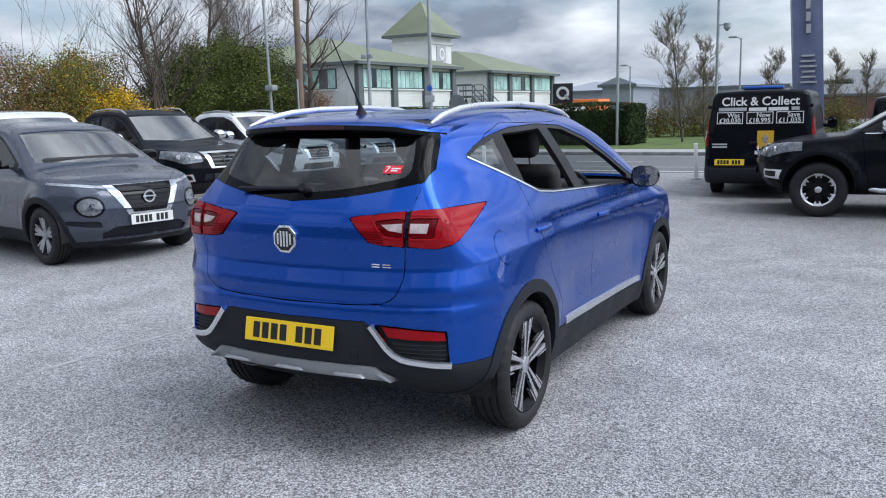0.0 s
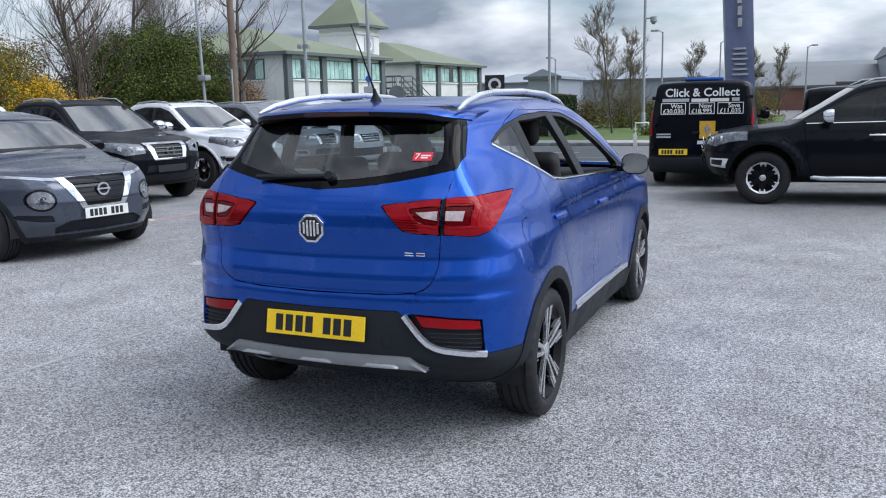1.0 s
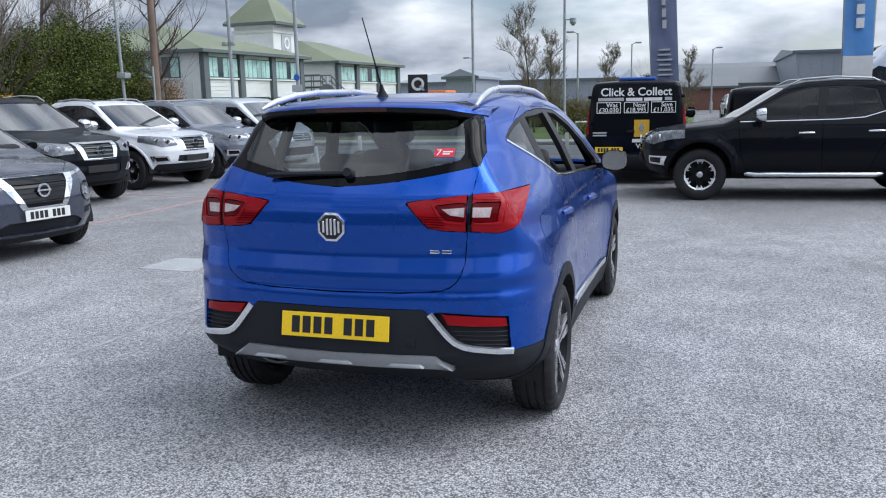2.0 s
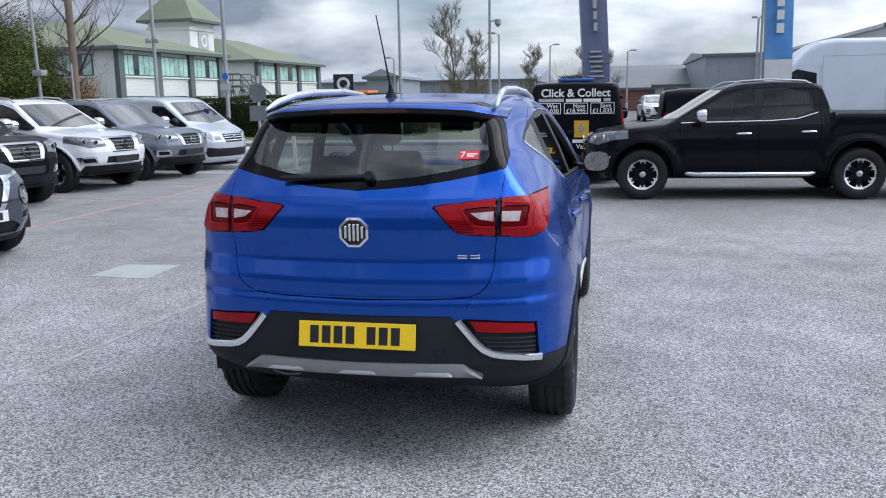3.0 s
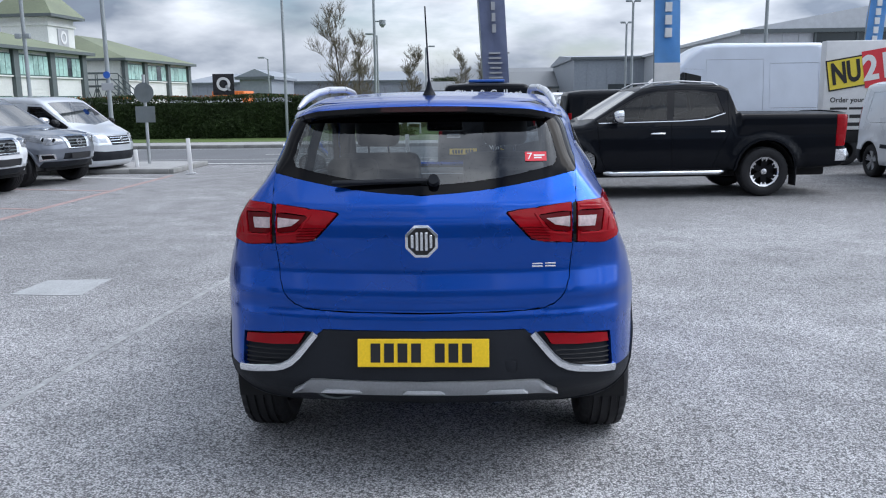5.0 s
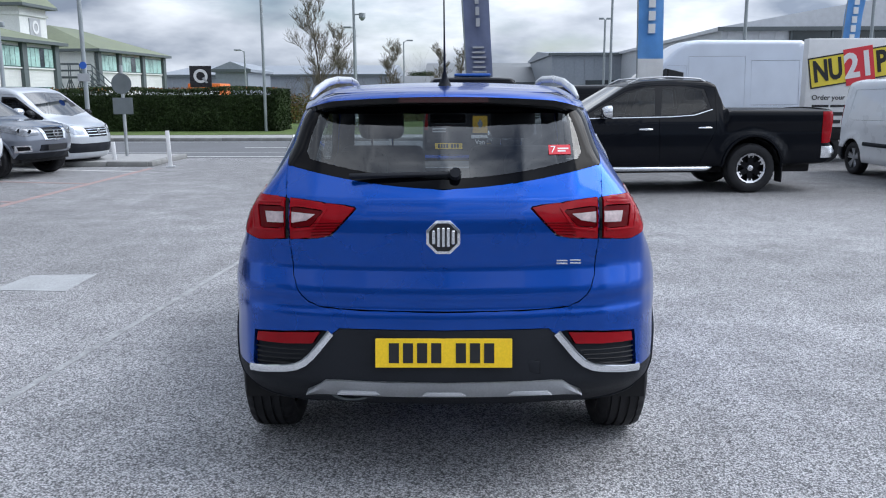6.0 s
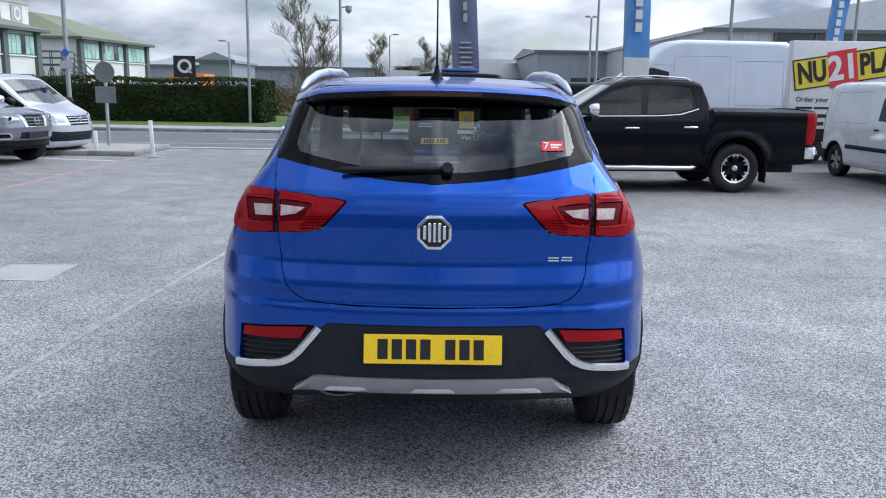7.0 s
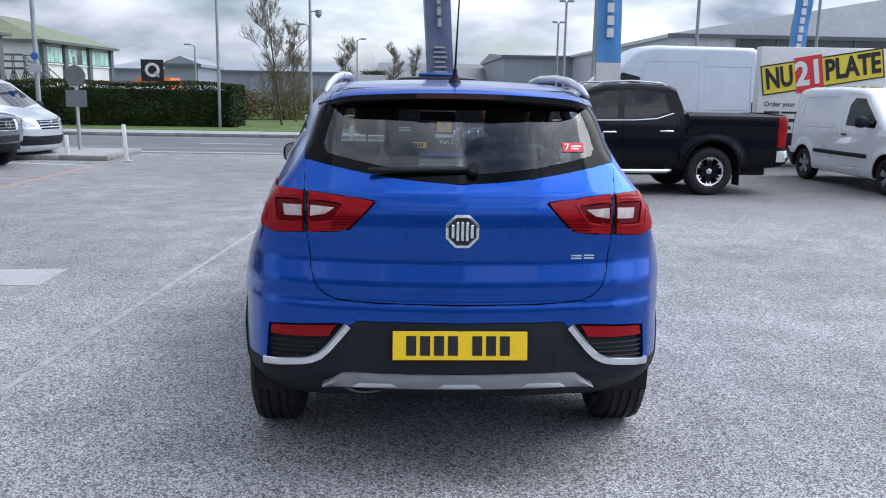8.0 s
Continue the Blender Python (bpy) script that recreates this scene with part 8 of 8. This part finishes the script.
def office():
    o = thing("office_building", "two-storey white office building with sage green roof and tower", "building")
    o.matrix_basis = pose(-20.9, 42.9, 0.47, 0, 0, -3.1) @ Matrix.Diagonal((0.70, 0.588, 0.70, 1)) @ Matrix.Translation((29.5, -62.93, 0))
    part("plinth", boxed(-45.8, -29.7, 44.8, 84.8, -0.68, 0.0), TRIM_GREY, o, "dark grey plinth")
    fx = -29.5
    part("wall", boxed(-46, fx, 44.6, 60.9, 0, 5.25), WALL_WHITE, o)
    bays = ((45.3, 49.7), (50.5, 54.9), (55.7, 60.1))
    for a0, a1 in bays:
        siding(o, "x", fx, a0, a1, 0.0, 3.25, 1)
        wall_window(o, "x", fx + 0.04, a0, a1, 3.40, 4.85, 6, 1)
        wall_window(o, "x", fx + 0.04, a0 + 0.3, a1 - 0.3, 0.7, 2.05, 6, 1)
    for y in (44.6, 49.75, 54.95, 60.15):
        part("pilaster", boxed(fx - 0.1, fx + 0.28, y, y + 0.70, 0, 5.2), TRIM_GREY, o, "dark grey pilaster")
    siding(o, "y", 44.6, -46, -30.2, 0.0, 3.25, -1)
    for a0, a1 in ((-36.6, -31.2), (-44.0, -38.5)):
        wall_window(o, "y", 44.56, a0, a1, 3.40, 4.85, 7, -1)
        wall_window(o, "y", 44.56, a0, a1, 0.7, 2.05, 7, -1)
    hip_roof(o, -46, fx, 44.6, 60.9, 5.30, 2.5, 0.7)
    # link and tower
    part("link_wall", boxed(-44, -36, 60.9, 68.2, 0, 5.2), WALL_WHITE, o)
    part("tower_wall", boxed(-38.2, -34.2, 65.1, 69.9, 0, 8.6), WALL_WHITE, o)
    hip_roof(o, -38.2, -34.2, 65.1, 69.9, 8.65, 3.2, 0.75, "point")
    part("tower_band", boxed(-38.33, -34.07, 64.95, 70.05, 7.75, 8.0), WALL_SIDING, o)
    part("tower_sign", boxed(-34.2, -34.12, 66.7, 68.6, 6.2, 7.6), SIGN_GREY, o, "grey sign panel")
    bm = bmesh.new()
    lathe(bm, [(0, 0.55), (0.05, 0.55), (0.05, 0.33), (0, 0.33)], 24)
    r = part("tower_ring", bm, SIGN_WHITE, o, "white ring")
    r.location = (-34.12, 67.65, 6.9)
    # wing
    part("wing_wall", boxed(-42, fx, 68.2, 85, 0, 5.2), WALL_WHITE, o)
    for a0, a1 in ((69.0, 72.6), (73.6, 78.4), (79.4, 84.2)):
        wall_window(o, "x", fx + 0.04, a0, a1, 3.40, 4.80, 4, 1)
        siding(o, "x", fx, a0, a1, 0.0, 3.25, 1)
    for y in (68.2, 72.75, 78.55, 84.4):
        part("pilaster", boxed(fx - 0.1, fx + 0.28, y, y + 0.7, 0, 5.2), TRIM_GREY, o, "dark grey pilaster")
    hip_roof(o, -42, fx, 68.2, 85, 5.2, 2.3, 0.7)
    # outside stair with its landing and lattice rails
    part("stair_landing", boxed(-31.2, -28.6, 62.6, 65.0, 2.75, 2.85), TRIM_GREY, o)
    for k in range(11):
        part("stair_tread", boxed(-28.6 + 0.26 * k, -28.3 + 0.26 * k, 62.6, 65.0, 2.55 - 0.24 * k, 2.61 - 0.24 * k), TRIM_GREY, o)
    for y in (62.6, 65.0):
        for dz in (0.0, 0.5, 1.0):
            part("stair_rail", tubed([(-31.2, y, 2.85 + dz), (-28.6, y, 2.85 + dz), (-25.7, y, 0.1 + dz)], 0.05, 6), TRIM_GREY, o)
        for k in range(7):
            x = -31.2 + 0.9 * k
            part("stair_post", tubed([(x, y, -0.6), (x, y, 3.85 - max(0.0, x + 28.6) * 0.95)], 0.045, 6), TRIM_GREY, o)
        for k in range(3):
            part("stair_brace", tubed([(-31.2 + 0.9 * k, y, 0.2), (-30.3 + 0.9 * k, y, 2.7)], 0.04, 6), TRIM_GREY, o)
            part("stair_brace", tubed([(-30.3 + 0.9 * k, y, 0.2), (-31.2 + 0.9 * k, y, 2.7)], 0.04, 6), TRIM_GREY, o)


def shed(label, x0, x1, y0, y1, eave, ridge, wall, roof, gable="x", bands=True):
    """A low industrial shed with ribbed cladding, gable roof and gutter."""
    t = thing("industrial_shed", label, "building")
    part("wall", boxed(x0, x1, y0, y1, 0, eave), wall, t)
    bm = bmesh.new()
    if gable == "x":
        c = (x0 + x1) / 2
        prism(bm, [(x0 - 0.3, eave), (c, ridge), (x1 + 0.3, eave), (x1 + 0.3, eave - 0.2), (x0 - 0.3, eave - 0.2)], y0 - 0.2, y1, "y")
    else:
        c = (y0 + y1) / 2
        prism(bm, [(y0 - 0.3, eave), (c, ridge), (y1, eave), (y1, eave - 0.2), (y0 - 0.3, eave - 0.2)], x0 - 0.3, x1 + 0.3, "x")
    part("roof", bm, roof, t, smooth=None)
    part("gutter", boxed(x0 - 0.3, x1 + 0.3, y0 - 0.35, y0 - 0.2, eave - 0.2, eave + 0.02), TRIM_GREY, t)
    if bands:
        bm = bmesh.new()
        x = x0 + 0.3
        while x < x1 - 0.3:
            box(bm, x, x + 0.12, y0 - 0.05, y0, 0.2, eave - 0.25)
            x += 0.9
        o = part("cladding_rib", bm, wall, t, smooth=None)
        o["kind"] = "stuff"
    return t


def far_side():
    shed("long grey industrial shed with pale roof beyond the hedge", -27, -6, 74, 100, 3.2, 4.4, CLAD_GREY, CLAD_GREY, "y")
    shed("small pale gabled shed behind the hedge", -18.3, -15.8, 62, 70, 3.35, 3.95, CLAD_GREY, CLAD_GREY, "x", False)
    shed("long low grey warehouse in the distance", -4, 40, 120, 150, 3.8, 6.2, CLAD_GREY, CLAD_DARK, "y")
    shed("brown brick low building behind the verge trees", -8.2, 4.5, 84, 92, 2.3, 3.3, BRICK_FAR, CLAD_DARK, "y", False)
    a = shed("grey clad flat warehouse with dark doors", 8.9, 30, 74, 95, 5.0, 5.6, CLAD_GREY, CLAD_GREY, "y")
    for x in (12.0, 16.5, 21.0):
        part("shutter", boxed(x, x + 2.6, 73.9, 74.0, 0, 2.6), PANE_DARK, a, "dark shutter")
    b = shed("large grey vehicle showroom with dark window band", 15.2, 62, 45.5, 75, 5.1, 9.2, CLAD_PALE, CLAD_PALE, "x")
    part("window_band", boxed(19.0, 60, 45.35, 45.48, 3.6, 4.9), PANE_DARK, b, "dark glass band")
    for k in range(18):
        part("mullion", boxed(19.0 + 2.3 * k, 19.1 + 2.3 * k, 45.28, 45.36, 3.6, 4.9), TRIM_GREY, b)
    part("white_band", boxed(15.2, 60, 45.3, 45.48, 2.9, 3.5), WALL_WHITE, b, "white band")
    d = shed("dark roofed low unit with small windows", 0.5, 13.5, 88, 100, 2.6, 4.4, WALL_WHITE, CLAD_DARK, "y", False)
    for k in range(5):
        part("window", boxed(1.5 + 2.4 * k, 3.0 + 2.4 * k, 87.9, 88.0, 1.2, 2.2), PANE_DARK, d)
    s = thing("storage_container", "orange storage container behind the hedge", "container", pose(-15.3, 48.7, 0))
    part("box", boxed(-1.0, 1.0, 0, 2.4, 0, 2.15, 0.04), ORANGE, s)
    bm = bmesh.new()
    for k in range(9):
        box(bm, -0.95 + 0.22 * k, -0.86 + 0.22 * k, -0.04, 0, 0.15, 2.05)
    part("rib", bm, ORANGE, s, smooth=None)["kind"] = "stuff"


def unseen_wall():
    """A plain unseen wall, added behind the walk to darken the paint's reflections."""
    tagged(part("reflection_wall", boxed(-34, 26, -19.0, -18.6, 0, 6.2), CLAD_DARK), "plain dark grey clad wall added unseen for reflections", "wall", kind="structure")


ground()
streets()
unseen_wall()
street_furniture()
hedge()
banner("slate blue feather flag with pale lettering bars", 0.42, 17.4, 0.9, 5.2, 0.62, FLAG_NAVY, FLAG_NAVY, 0, 0,
       [(0.33, 0.09, 3.1 + 0.26 * k, 3.1 + 0.26 * k + 0.19) for k in range(8)] + [(0.31, 0.34 - 0.04 * (k % 3), 2.02 + 0.115 * k, 2.06 + 0.115 * k) for k in range(6)], SIGN_GREY, -0.25)
banner("bright blue feather flag with a white lower part", 4.55, 17.75, 0.8, 5.4, 0.62, SIGN_WHITE, FLAG_BLUE, 2.35, 0, [(0.33, 0.16, 2.95 + 0.30 * k, 3.17 + 0.30 * k) for k in range(7)], SIGN_WHITE, -0.1)
banner("bright blue feather flag beside the showroom", 13.2, 26.5, 0.8, 5.9, 0.62, SIGN_WHITE, FLAG_BLUE, 2.35, 0, [(0.33, 0.16, 2.95 + 0.30 * k, 3.17 + 0.30 * k) for k in range(8)], SIGN_WHITE, 0.35)
trailer()
office()
far_side()
# trees and shrubs behind the parked row
shrub("rusty brown twiggy shrub in early leaf", [(-19.5, 5.0, 1.4, 2.6, 2.6, 1.6), (-18.6, 8.2, 1.4, 2.4, 2.2, 1.5), (-18.8, 11.0, 1.7, 2.0, 2.0, 1.8)], 70000, 0.028, LEAF_RUST, 11, extra=((LEAF_OLIVE, 46000, 0.028), (BARK, 34000, 0.030)))
shrub("olive green shrub in early leaf", [(-18.2, 12.9, 1.7, 1.7, 1.6, 1.8), (-19.6, 14.5, 2.0, 1.6, 1.6, 1.9)], 62000, 0.029, LEAF_OLIVE, 12, extra=((LEAF_YELLOW, 4500, 0.026), (LEAF_RUST, 14000, 0.030)))
shrub("bright yellow forsythia in bloom", [(-17.2, 13.6, 1.4, 0.9, 1.0, 1.1), (-17.0, 14.7, 1.2, 0.8, 0.8, 0.8)], 30000, 0.028, LEAF_YELLOW, 13, extra=((LEAF_OLIVE, 5000, 0.032),))
shrub("large dark evergreen shrub", [(-18.4, 17.6, 2.0, 1.7, 1.6, 2.1), (-18.0, 19.6, 2.3, 1.8, 1.7, 2.2), (-18.0, 21.4, 2.0, 1.5, 1.3, 1.9), (-19.0, 20.2, 3.0, 1.4, 1.4, 1.4)], 105000, 0.034, LEAF_GREEN, 14, extra=((LEAF_DARK, 50000, 0.036), (LEAF_OLIVE, 38000, 0.032)))
shrub("tangled brown shrub by the utility pole", [(-17.2, 22.9, 1.3, 1.0, 0.9, 1.3)], 12000, 0.030, LEAF_RUST, 15)
bare_tree("tall bare multi-stemmed tree behind the shrubs", -17.6, 16.0, 7.5, 0.075, 21, 4, 0.5, 3)
bare_tree("tall bare tree with fine twigs", -21.0, 9.5, 8.0, 0.14, 22, 5, 0.95, twigs=5)
bare_tree("tall bare tree with fine twigs", -22.5, 5.6, 8.5, 0.15, 23, 5, 0.95, twigs=5)
bare_tree("tall bare tree with fine twigs", -23.5, 12.4, 8.5, 0.15, 26, 5, 0.95, twigs=5)
bare_tree("tall bare tree with fine twigs", -20.0, 20.4, 8.5, 0.13, 24, 5, 0.9, twigs=5)
bare_tree("bare tree with crooked limbs by the pole", -16.3, 21.4, 7.2, 0.14, 25, 4, 0.95)
bare_tree("slim young tree bare on the verge", -5.2, 31.6, 5.4, 0.05, 31, 5, 0.44, 1, "verge trees", TWIG, 5, 0.62)
bare_tree("slim young tree bare on the verge", -5.1, 35.5, 4.6, 0.042, 32, 5, 0.44, 1, "verge trees", TWIG, 5, 0.62)
bare_tree("slim young tree bare on the verge", -3.6, 44.0, 4.4, 0.05, 33, 5, 0.44, 1, "verge trees", TWIG, 5, 0.62)
bare_tree("slim young tree bare on the verge", -1.0, 52.0, 4.6, 0.05, 34, 5, 0.44, 1, "verge trees", TWIG, 5, 0.62)
bare_tree("slim young tree bare on the verge", 0.6, 58.0, 4.8, 0.05, 35, 5, 0.44, 1, "verge trees", TWIG, 5, 0.62)
shrub("olive brown boundary hedge behind the verge trees", [(-7.6 + 1.5 * k, 37.6 + 0.7 * k, 0.75, 1.2, 0.8, 0.85 + 0.15 * (k % 2)) for k in range(6)], 26000, 0.034, LEAF_OLIVE, 41, extra=((LEAF_RUST, 12000, 0.034), (LEAF_DARK, 9000, 0.034)))
shrub("dark round evergreen in the distance", [(-4.9, 112.0, 3.4, 1.5, 1.2, 1.0), (-3.6, 112.0, 3.5, 1.3, 1.2, 1.0)], 5000, 0.09, LEAF_DARK, 42)
# vehicles far across the lot
for k, (x, y, rz, src, tone, fresh, words) in enumerate((
        (3.4, 52.0, 185, juke, PAINT_GREY, PAINT_WHITE, "white crossover in the far lot"), (4.6, 37.0, 175, juke, PAINT_GREY, PAINT_SILVER, "silver crossover in the far lot"),
        (4.4, 58.0, 180, juke, PAINT_GREY, PAINT_WHITE, "white crossover in the far lot"), (7.0, 38.0, 170, juke, PAINT_GREY, PAINT_BLUE, "blue crossover in the far lot"),
        (4.9, 30.0, 165, juke, PAINT_GREY, PAINT_BLUE, "blue crossover in the far lot"), (9.5, 36.0, 170, juke, PAINT_GREY, PAINT_WHITE, "white crossover in the far lot"),
        (7.4, 44.0, 175, juke, PAINT_GREY, PAINT_SLATE, "slate crossover in the far lot"), (5.0, 46.0, 180, kv, PAINT_WHITE, PAINT_WHITE, "small white van in the far lot"))):
    c = repaint(copy_thing(src, pose(x, y, 0, 0, 0, rz)), tone, fresh)
    tagged(c, words, "car" if src is juke else "van", "vehicles in the far lot")
v3 = repaint(copy_thing(van2, pose(-10.9, 36.0, 0, 0, 0, 90)), PAINT_BLACK, PAINT_WHITE)
tagged(repaint(v3, PAINT_SILVER, PAINT_WHITE), "white panel van parked behind the clipped hedge", "van")
cone = thing("traffic_cone", "small orange-red cone beside the parked pickup", "cone", pose(-7.75, 6.95, 0))
part("cone_body", tubed([(0, 0, 0.03), (0, 0, 0.62)], [0.11, 0.025], 16), CONE, cone)
part("cone_foot", boxed(-0.18, 0.18, -0.18, 0.18, 0, 0.035, 0.01), CONE, cone)
